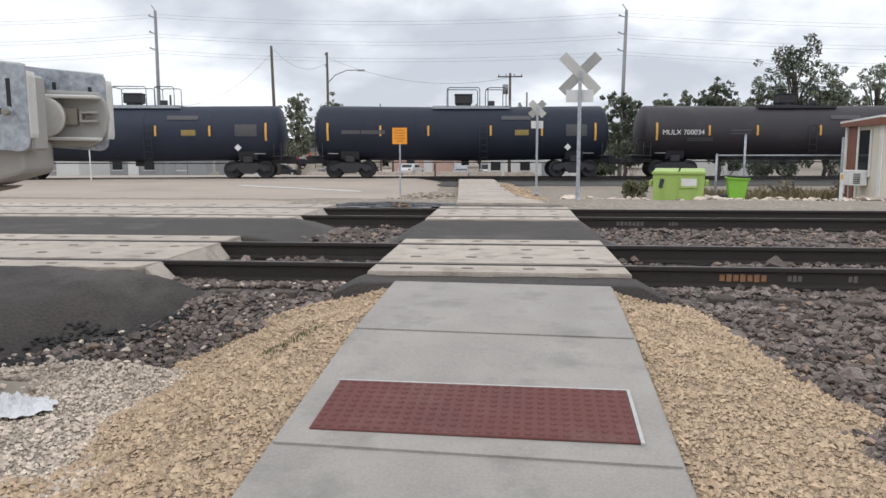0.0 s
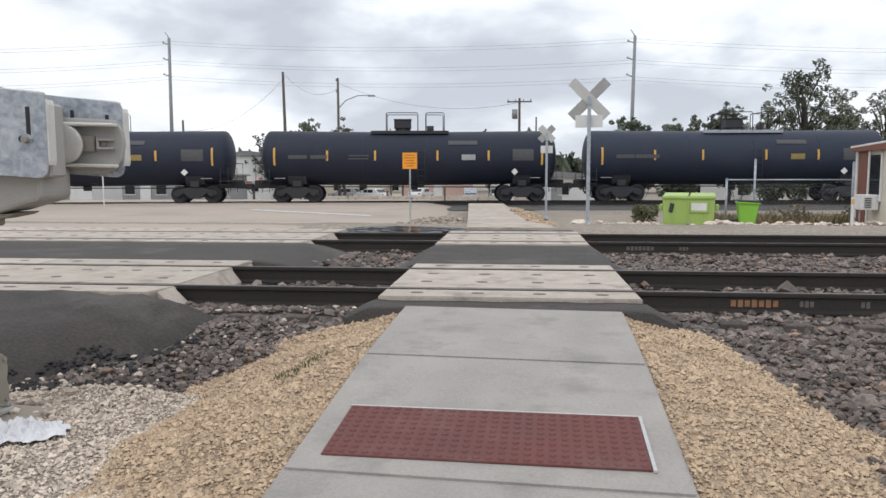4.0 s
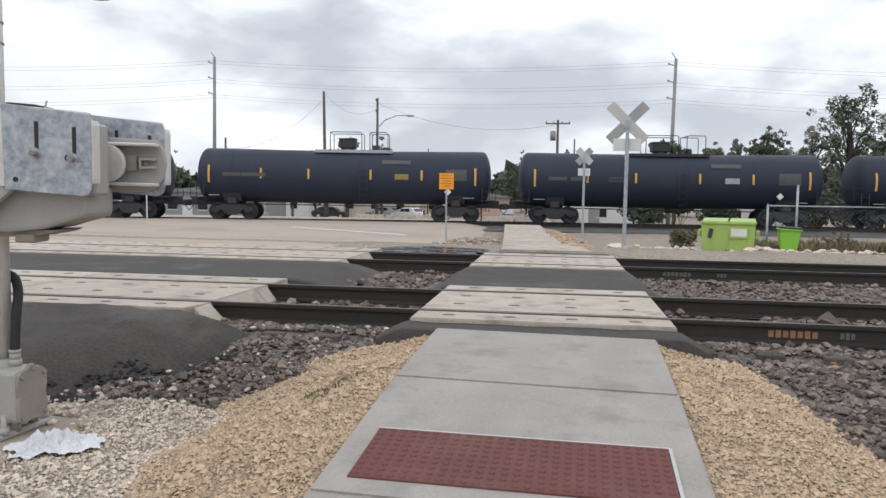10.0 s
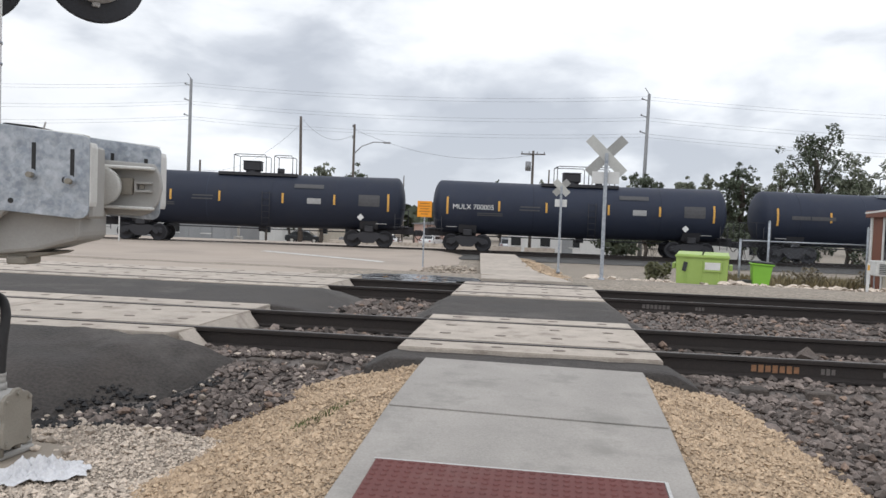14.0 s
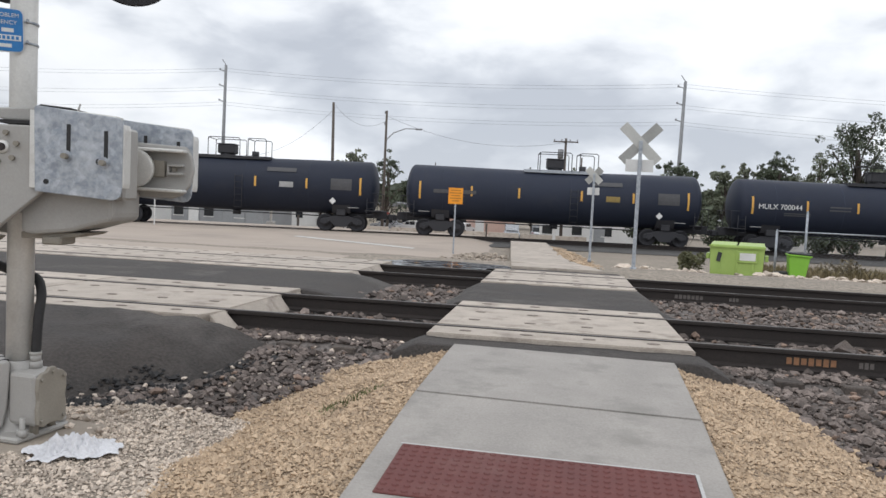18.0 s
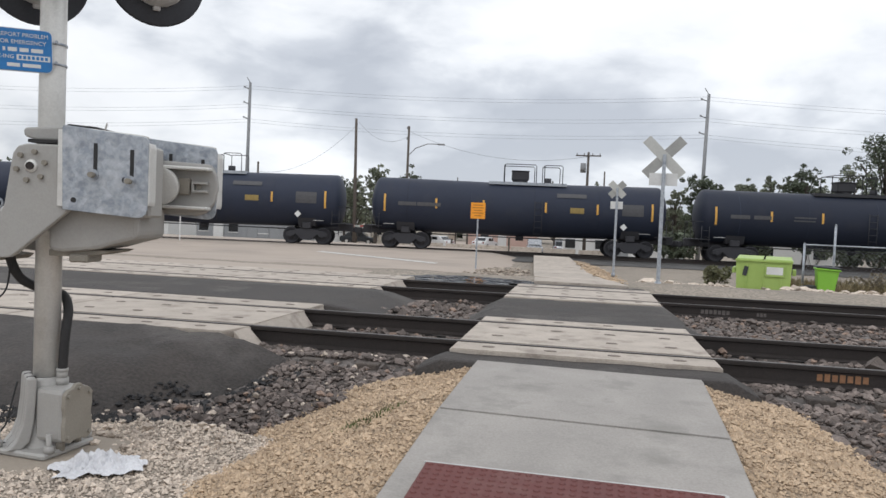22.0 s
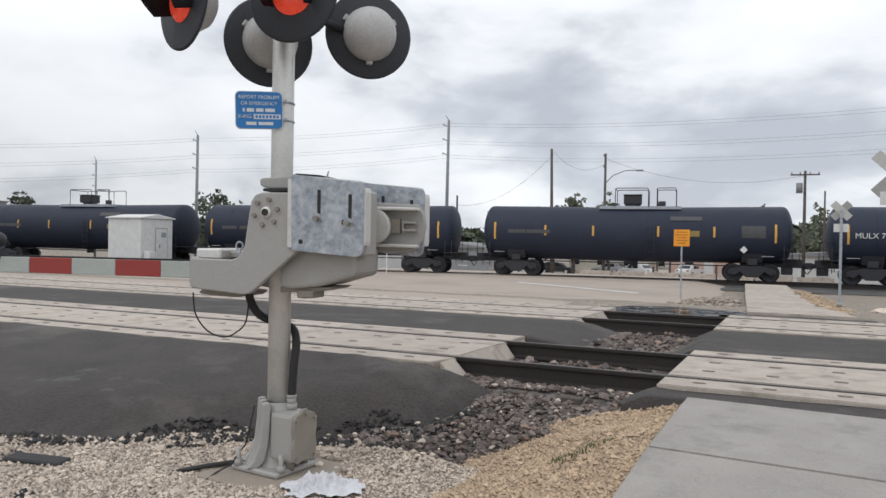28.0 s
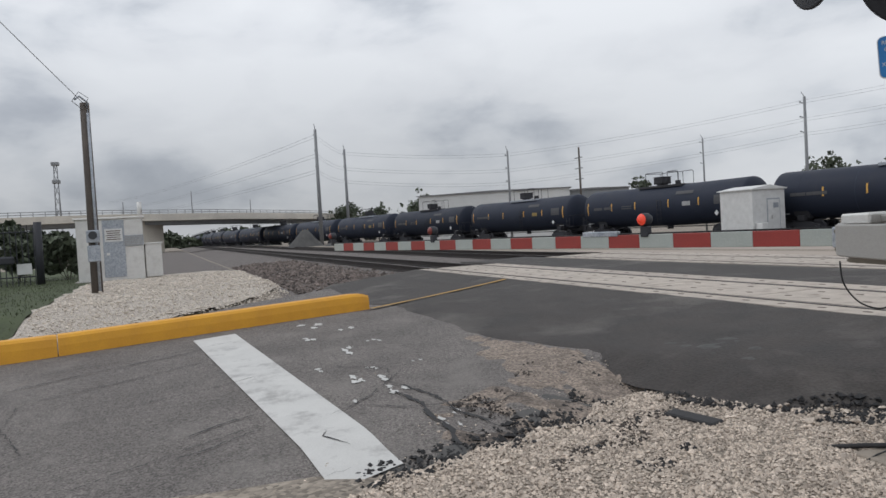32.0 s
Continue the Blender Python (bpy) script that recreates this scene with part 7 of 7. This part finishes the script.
WEEDS = mat("dull_weed_leaves", (0.21, 0.21, 0.125), (0.13, 0.13, 0.075), 0.9, scale=0.7, fine=8, bump=0.0, islands=0.4)
DRY = mat("dry_weed_leaves", (0.25, 0.21, 0.14), (0.15, 0.125, 0.085), 0.9, scale=0.7, fine=8, bump=0.0, islands=0.4)
shrub(3.8, 23.6, -0.6, 0.72, 0.95, "low green bush beside the dumpster", 81, WEEDS, 500, 0.06)
for i, (x, y) in enumerate(((8.6, 25.6), (10.9, 25.5), (12.6, 25.3), (14.4, 25.6))):
    shrub(x, y, -0.68, 0.75, 1.5, "dry weedy bush along the fence", 82 + i, DRY, 380, 0.05)
for i, (x, y, h, w) in enumerate(((-35.2, -4.2, 2.4, 2.0), (-36.5, -6.2, 3.0, 2.6), (-36.8, -8.4, 3.2, 3.0), (-36.0, -10.6, 3.0, 3.0), (-35.0, -13.0, 3.1, 3.2))):
    shrub(x, y, -0.2, h, w, "dense dark green hedge bush behind the iron fence", 90 + i, LEAF_DARK, 2600, 0.12)


for i in range(15):
    shrub(5.5 + i * 3.0, 52.5 + 2.5 * (i % 3), -0.85, 2.5 + 0.5 * (i % 2), 3.6, "dense dark undergrowth behind the train", 120 + i, LEAF_DARK, 1500, 0.13)


def far_woods():
    rng = np.random.default_rng(7)
    cl = []
    for k in range(150):
        x = -330 + k * 4.4 + rng.uniform(-1.5, 1.5)
        cl.append((x, 125 + rng.uniform(-6, 14) + (x < -120) * 25, rng.uniform(0.5, 3.0), rng.uniform(2.0, 3.6)))
    for k in range(46):
        cl.append((-238 + rng.uniform(-6, 6), -150 + k * 5.2, rng.uniform(0.5, 2.6), rng.uniform(2.4, 3.6)))
    ob = part("far_woods", leaf_cloud(rng, cl, 40000, 0.95), LEAF_DARK)
    tagged(ob, "low dark line of distant woods", "woods", kind="stuff")


far_woods()

# ---- what lies beyond the train ----
def shed(name, x, y, w, d, h, yaw, wall, roof, label, doors=2, windows=3, pitch=0.5):
    s = thing(name, label, "building", "far buildings", pose(x, y, land(x, y) - 0.05, 0, 0, yaw))
    b = part("wall", box(w, d, h, pose(0, 0, h / 2)), wall, s)
    part("roof", prism([(-w / 2 - .3, 0), (w / 2 + .3, 0), (w / 2 + .3, .12), (0, .12 + pitch), (-w / 2 - .3, .12)], d + 0.6, pose(0, -d / 2 - 0.3, h)), roof, s)
    for k in range(doors):
        part("door", box(1.1, 0.06, 2.1, pose(-w / 2 + w * (k + 0.5) / doors, -d / 2 - 0.02, 1.05)), GREY_WALL if k % 2 else WHITE_WALL, b)
    for k in range(windows):
        wx = -w / 2 + w * (k + 0.25) / windows
        win = part("window", box(1.0, 0.05, 0.9, pose(wx, -d / 2 - 0.02, min(1.7, h - 0.8))), DARK_GLASS, b)
        part("window_frame", box(1.15, 0.04, 0.08, pose(wx, -d / 2 - 0.05, min(1.7, h - 0.8) - 0.5)), WHITE_WALL, win)
    n = int(w / 1.2)
    for k in range(n):
        part("wall_rib", box(0.05, 0.04, h, pose(-w / 2 + (k + 0.5) * w / n, -d / 2 - 0.015, h / 2)), wall, b)
    return s


shed("white_shed", -33.6, 93, 7.5, 6, 5.6, 0, WHITE_WALL, ROOF, "white metal shed across the road", 1, 2)
shed("pink_shed", -10.8, 99, 9, 6, 2.9, 4, PINK_WALL, ROOF, "salmon pink shed with a flat metal roof", 1, 1)
shed("grey_shed", -34, 74, 10, 7, 3.0, -3, GREY_WALL, ROOF, "grey metal shed across the road", 2, 3)
shed("long_shed", 3.5, 82, 12, 8, 3.0, 2, WHITE_WALL, ROOF, "long low white shed behind the parking lot", 3, 4)
shed("cream_shop", -22.5, 98, 10, 7, 3.2, 0, CREAM, ROOF, "low cream shop with brown doors behind the lot", 1, 3)
shed("white_shed", 20, 78, 9, 7, 3.2, 0, WHITE_WALL, ROOF, "white metal shed among trees", 1, 2)
shed("grey_shed", -52, 80, 12, 8, 3.1, 4, WHITE_WALL, ROOF, "pale metal shed behind the train", 2, 3)
shed("warehouse", -116, 52, 24, 14, 7.4, 64, WHITE_WALL, ROOF, "long white warehouse far behind the train", 3, 6, 0.2)
shed("warehouse", -112, 68, 12, 12, 8.0, 60, GREY_WALL, ROOF, "tall grey warehouse block far behind the train", 1, 3, 0.2)


def parked_car(x, y, yaw, paintm, label, van=False):
    c = thing("parked_car", label, "car", "parked cars", pose(x, y, max(land(x, y), road_z(x, y) if -30 < x < -6 else -9), 0, 0, yaw))
    H = 1.78 if van else 1.45
    lower = [(-2.2, .30), (2.15, .30), (2.2, .55), (2.1, .78), (1.15, .92), (-2.1, .95), (-2.25, .7)]
    part("body", prism(lower, 1.76, pose(0, -0.88, 0), 0.06), paintm, c)
    up = [(-2.0, .92), (1.1, .92), (.45, H - .04), (.2, H), (-1.75, H), (-1.95, H - .1)] if van else [(-1.75, .92), (1.15, .90), (.45, H - .03), (.2, H), (-.9, H), (-1.1, H - .03)]
    cab = part("cabin", prism(up, 1.56, pose(0, -0.78, 0), 0.05), paintm, c)
    z0, z1 = 0.99, H - 0.12
    for s in (-1, 1):
        for a, b in ((-.85, -.05), (.02, .72)):
            k = 0.25 if b > 0.5 else 0
            part("side_window", prism([(a, z0), (b, z0), (b - k, z1), (a + 0.05, z1)], 0.02, pose(0, s * 0.785 - 0.01, 0)), DARK_GLASS, cab)
    part("windscreen", box(0.02, 1.3, 0.62, pose(0.83, 0, 1.18, 0, -52)), DARK_GLASS, cab)
    part("rear_window", box(0.02, 1.25, 0.5, pose(-1.47 if not van else -2.0, 0, 1.2, 0, 50 if not van else 8)), DARK_GLASS, cab)
    for xx in (-1.35, 1.35):
        for s in (-1, 1):
            w = part("wheel", cyl(0.32, 0.2, pose(xx, s * 0.80 + 0.1, 0.32, 90), 18), RUBBER, c)
            part("rim", cyl(0.19, 0.21, pose(xx, s * 0.80 + 0.105, 0.32, 90), 12), ALU, w)
    for s in (-.62, .62):
        part("headlight", box(0.05, 0.36, 0.14, pose(2.17, s, 0.68), 0.02), WHITE_PAINT, c)
        part("tail_light", box(0.05, 0.3, 0.16, pose(-2.21, s, 0.78), 0.02), RED_DULL, c)


parked_car(-17.6, 88, 150, CAR_WHITE, "white saloon parked on the lot beyond the tracks")
parked_car(-12.2, 92, 75, CAR_WHITE, "white hatchback parked on the lot beyond the tracks")
parked_car(-5.9, 88, -84, CAR_SILVER, "silver pickup-like van parked on the lot", True)
parked_car(-2.6, 93, 80, CAR_SILVER, "silver van parked beside another one", True)
parked_car(-42, 86, 5, CAR_WHITE, "white van parked along the far street", True)
parked_car(-27.5, 89, 5, CAR_DARK, "dark car parked along the far street")
parked_car(-21.6, 92, 170, CAR_SILVER, "silver car parked on the lot beyond the tracks")
parked_car(2.8, 90, 10, CAR_WHITE, "white car parked behind the walkway")
parked_car(-50, 88, 178, CAR_SILVER, "silver car parked along the far street")


def barrier(x, y, yaw, label):
    b = thing("concrete_barrier", label, "barrier", "far barriers", pose(x, y, max(land(x, y), road_z(x, y)), 0, 0, yaw))
    part("block", prism([(-.3, 0), (.3, 0), (.16, .3), (.1, .8), (-.1, .8), (-.16, .3)], 3.0, pose(0, -1.5, 0), 0.02), PANEL, b)
    part("lifting_slot", box(0.62, 0.3, 0.08, pose(0, 0, 0.04)), RUBBER, b)


for k in range(7):
    barrier(-19 + k * 3.3, 74.5, 90, "pale concrete barrier block along the lot")

def yard_post(x, y, h, label):
    p = thing("yard_post", label, "post", "yard posts", pose(x, y, land(x, y) - 0.05))
    part("post", box(0.22, 0.22, h, pose(0, 0, h / 2), 0.02), WOOD_POLE, p)
    part("cap", box(0.28, 0.28, 0.06, pose(0, 0, h + 0.02), 0.01), WOOD_POLE, p)


for k, (x, h) in enumerate(((-30.2, 1.7), (-26.6, 2.4), (-24.4, 1.3), (-20.2, 1.9), (-15.0, 1.4), (-13.4, 2.2), (-8.4, 1.8), (-0.6, 1.5), (1.2, 2.1))):
    yard_post(x, 83 + k % 3, h, "weathered timber post on the lot beyond the train")

# ---- loose stone ----
def scatter(name, n, xr, yr, zf, size, material, label, seed, keep=None, squash=0.65, chip=False):
    rng = np.random.default_rng(seed)
    xs, ys = rng.uniform(*xr, n), rng.uniform(*yr, n)
    pts = [(x, y, zf(x, y)) for x, y in zip(xs, ys) if keep is None or keep(x, y)]
    ob = part(name, rocks(rng, pts, size, squash, 0.35, chip), material)
    tagged(ob, label, "gravel", kind="stuff")


def off_walk(x, y):
    return not (-1.3 < x < 1.25) and not x < -3.4


def on_ballast(x, y):
    if x < -2.75 and y > patch_edge(x) - 0.02 and not (x > -3.2 and y > 6.5):
        return False
    if y < 6.45 and abs(x - walk_x(y)) < 0.95:
        return False
    z = west_ballast(x, y)
    if x < 0 and y < 6.2 and (z < BERM_W(x, y) - 0.01 and x > -3.2 or z < white_z(x, y) - 0.01 and x > -7.4):
        return False
    if x > 0 and x < 3.1 and y < 6.4 and z < BERM_E(x, y) - 0.01:
        return False
    if y > 6.5 and -1.35 < x < 1.3:
        return False
    return all(abs(y - r) > 0.085 for r in RAIL_Y)


DULL = "angular grey ballast stones along the track"
scatter("ballast_stones", 32000, (0.9, 8.5), (1.9, 6.95), west_ballast, 0.0235, STONE_GREY, DULL, 1, on_ballast, 0.8)
scatter("ballast_stones", 23000, (-7.5, -0.9), (3.6, 6.95), west_ballast, 0.0235, STONE_GREY, DULL, 2, on_ballast, 0.8)
scatter("ballast_stones", 13000, (-3.25, 9.0), (7.05, 14.9), west_ballast, 0.034, STONE_GREY, DULL, 3, on_ballast, 0.8)
scatter("ballast_stones", 9000, (8.5, 26.0), (3.0, 14.9), west_ballast, 0.045, STONE_GREY, DULL, 4, lambda x, y: all(abs(y - r) > 0.085 for r in RAIL_Y), 0.8, True)
scatter("ballast_stones", 5500, (-44, -20.6), (2.6, 6.6), lambda x, y: max(west_ballast(x, y), -0.27 - 0.12 * max(0.0, 4.2 - y)), 0.05, STONE_GREY, DULL, 14, lambda x, y: all(abs(y - r) > 0.085 for r in RAIL_Y), 0.8, True)
scatter("white_stones", 78000, (-6.2, -0.9), (0.6, 5.6), white_z, 0.0108, CHIP_WHITE, "loose white limestone chips beside the walkway", 5, lambda x, y: not (x > -3.3 and BERM_W(x, y) > white_z(x, y) + 0.01) and white_z(x, y) > west_ballast(x, y) - 0.02 and not (x < old_edge(y) - 0.25) and math.hypot(x - MAST[0], y - MAST[1]) > 0.44, 0.8, True)
scatter("white_stones", 15000, (-32, -14.6), (-2.9, 2.6), west_mound, 0.02, CHIP_CLEAN, "loose white gravel round the signal cabinet", 6, lambda x, y: x < west_edge(y) - 0.2)
scatter("tan_stones", 46000, (-3.3, -0.7), (0.9, 6.4), BERM_W, 0.011, CHIP_TAN, "tan limestone chips heaped along the walkway", 7, lambda x, y: walk_x(y) - x > 0.94 and BERM_W(x, y) > max(white_z(x, y), west_ballast(x, y)) - 0.02, 0.8, True)
scatter("tan_stones", 44000, (0.7, 3.1), (0.9, 6.5), BERM_E, 0.011, CHIP_TAN, "tan limestone chips heaped along the walkway", 8, lambda x, y: x - walk_x(y) > 0.94 and BERM_E(x, y) > west_ballast(x, y) - 0.02, 0.8, True)
scatter("road_grit", 1700, (-7.6, -4.2), (-1.5, 4.7), lambda x, y: road_top(x, y) + 0.001, 0.008, CHIP_WHITE, "pale grit strewn over the edge of the asphalt", 9, lambda x, y: old_edge(y) - 1.6 * abs(wobble(x, y, 0.8)) - 0.2 < x < old_edge(y))
scatter("asphalt_crumbs", 20000, (-8.0, -2.4), (3.3, 6.4), lambda x, y: max(white_z(x, y), west_ballast(x, y), patch_top(x, y) if y > patch_edge(x) + 0.1 else -9, road_top(x, y) if x < old_edge(y) else -9), 0.019, RUBBER, "black asphalt crumbs along the patch edge", 10, lambda x, y: (-0.42 + 0.3 * wobble(x, y, 1.5) if x > -4.6 else -0.16 if x > -5.6 else -0.03) < y - patch_edge(x) < (0.28 + 0.3 * wobble(x, y, 2.2) if x > -5.0 else 0.04), 0.8, True)
scatter("ballast_stones", 3200, (-7.5, 8.0), (2.4, 14.4), lambda x, y: west_ballast(x, y) + 0.012, 0.027, mat("brown_ballast_stone", (0.30, 0.215, 0.165), (0.17, 0.12, 0.095), 0.9, scale=6, fine=60, bump=0.3, islands=0.5), "scattered brown and pale stones in the ballast", 18, on_ballast, 0.8)
scatter("pale_pebbles", 700, (-7.0, -1.2), (4.2, 6.9), lambda x, y: max(west_ballast(x, y), white_z(x, y)) + 0.015, 0.02, CHIP_WHITE, "pale pebbles strewn over the dark ballast", 15, lambda x, y: not (x < -2.75 and y > patch_edge(x) + 0.25) and BERM_W(x, y) < west_ballast(x, y), 0.8)
scatter("rubble_stones", 900, (1.5, 9.5), (18.5, 24), land, 0.07, CHIP_WHITE, "pale rubble strewn before the bins", 11, lambda x, y: wobble(x, y, 0.7) > 0.0)
def far_berm(x, y):
    d = x - (-0.10 - 0.0685 * (y - 15)) - 0.9
    return road_z(-3, y) + 0.02 - 0.16 * d + 0.05 * wobble(x, y, 1.2)


structure("gravel_far", sheet(steps((-1.2, 0.2), (2.2, 1)), steps((16.5, 0.4), (36, 1)), far_berm, lambda x, y: 0.85 < x - (-0.10 - 0.0685 * (y - 15)) < lerp(y, (16.5, 19, 26, 36), (0.95, 1.6, 2.1, 1.6))), TAN_GRAVEL, "tan gravel heaped along the far walkway", True)
scatter("tan_stones", 5000, (-1.5, 2.0), (16.5, 34), far_berm, 0.028, CHIP_TAN, "tan gravel along the far walkway", 12, lambda x, y: 0.9 < x - (-0.10 - 0.0685 * (y - 15)) < lerp(y, (16.5, 19, 26, 36), (1.0, 1.7, 2.2, 1.7)))
scatter("rubble_stones", 1500, (-3.4, -0.9), (15.5, 27), lambda x, y: max(land(x, y), road_z(x, y) - 0.05), 0.05, mat("dirt_clod", (0.40, 0.34, 0.28), (0.25, 0.21, 0.17), 0.95, scale=4, fine=30, bump=0.4, islands=0.35), "tan rubble and dirt clods by the far walkway", 17, lambda x, y: x < -1.15 - 0.0685 * (y - 15) and wobble(x, y, 0.6) + 0.06 * (y - 19) > 0.1)


def blades(name, n, xr, yr, zf, h, material, label, seed, keep=None):
    rng = np.random.default_rng(seed)
    verts, faces = [], []
    for _ in range(n):
        x, y = rng.uniform(*xr), rng.uniform(*yr)
        if keep and not keep(x, y):
            continue
        z, a, hh = zf(x, y), rng.uniform(0, 6.28), h * rng.uniform(0.5, 1.4)
        w = 0.06 * hh + 0.004
        dx, dy, lx, ly = w * math.cos(a), w * math.sin(a), hh * rng.normal() * 0.4, hh * rng.normal() * 0.4
        o = len(verts)
        verts += [(x - dx, y - dy, z), (x + dx, y + dy, z), (x + lx * .4 + dx * .6, y + ly * .4 + dy * .6, z + hh * .6), (x + lx * .4 - dx * .6, y + ly * .4 - dy * .6, z + hh * .6), (x + lx, y + ly, z + hh)]
        faces += [(o, o + 1, o + 2, o + 3), (o + 3, o + 2, o + 4)]
    tagged(part(name, (verts, faces), material), label, "grass", kind="stuff")


blades("weed_tuft", 420, (-1.66, -1.24), (4.72, 5.28), BERM_W, 0.032, mat("weed_blades", (0.15, 0.17, 0.07), (0.09, 0.11, 0.04), 0.85, scale=5, fine=30, bump=0, islands=0.4), "small flattened weed tuft on the tan gravel", 21, lambda x, y: abs((x + 1.45) - 0.45 * (y - 5.0)) < 0.09)
scatter("dark_grit", 9000, (-8.2, -4.4), (2.0, 4.9), lambda x, y: max(white_z(x, y), road_top(x, y) if x < old_edge(y) else -9) + 0.006, 0.012, mat("dark_wet_grit", (0.085, 0.07, 0.06), (0.045, 0.038, 0.034), 0.8, scale=6, fine=40, bump=0.2, islands=0.6), "dark wet grit over the broken asphalt edge", 19, lambda x, y: y < patch_edge(x) and -1.3 < x - old_edge(y) < 0.9 and wobble(x, y, 1.3) + 0.5 * wobble(x, y, 4.1) > 0.13, 0.7, True)
scatter("asphalt_crumbs", 9000, (-7.2, -3.4), (-1.0, 3.4), lambda x, y: max(white_z(x, y), road_top(x, y) if x < old_edge(y) else -9), 0.018, RUBBER, "black asphalt crumbs along the broken road edge", 16, lambda x, y: -0.35 < x - old_edge(y) < 0.10 + 0.35 * wobble(x, y, 2.1) or (0 < x - old_edge(y) < 1.5 and wobble(x, y, 3.3) > 0.40), 0.8, True)
structure("lawn", sheet(steps((-60, 4), (-36, 1), (-14, 1)), steps((-40, 4), (-16, 1), (-3.0, 1)), lambda x, y: land(x, y) + 0.05, lambda x, y: y < -3.0 and x < -14.4), LAWN, "patchy green lawn behind the white gravel", True)
blades("lawn_grass", 16000, (-40, -14.4), (-15, -3.05), lambda x, y: land(x, y) + 0.04, 0.06, GRASS, "short green lawn grass", 22, lambda x, y: x < -14.4 - 0.2 * abs(wobble(x, y)))
blades("dry_weeds", 5000, (6.0, 18), (23.5, 27), land, 0.30, mat("dry_weeds", (0.24, 0.19, 0.11), (0.14, 0.12, 0.06), 0.9, scale=1, fine=9, bump=0, islands=0.4), "dry weeds along the chain-link fence", 23)


motions()
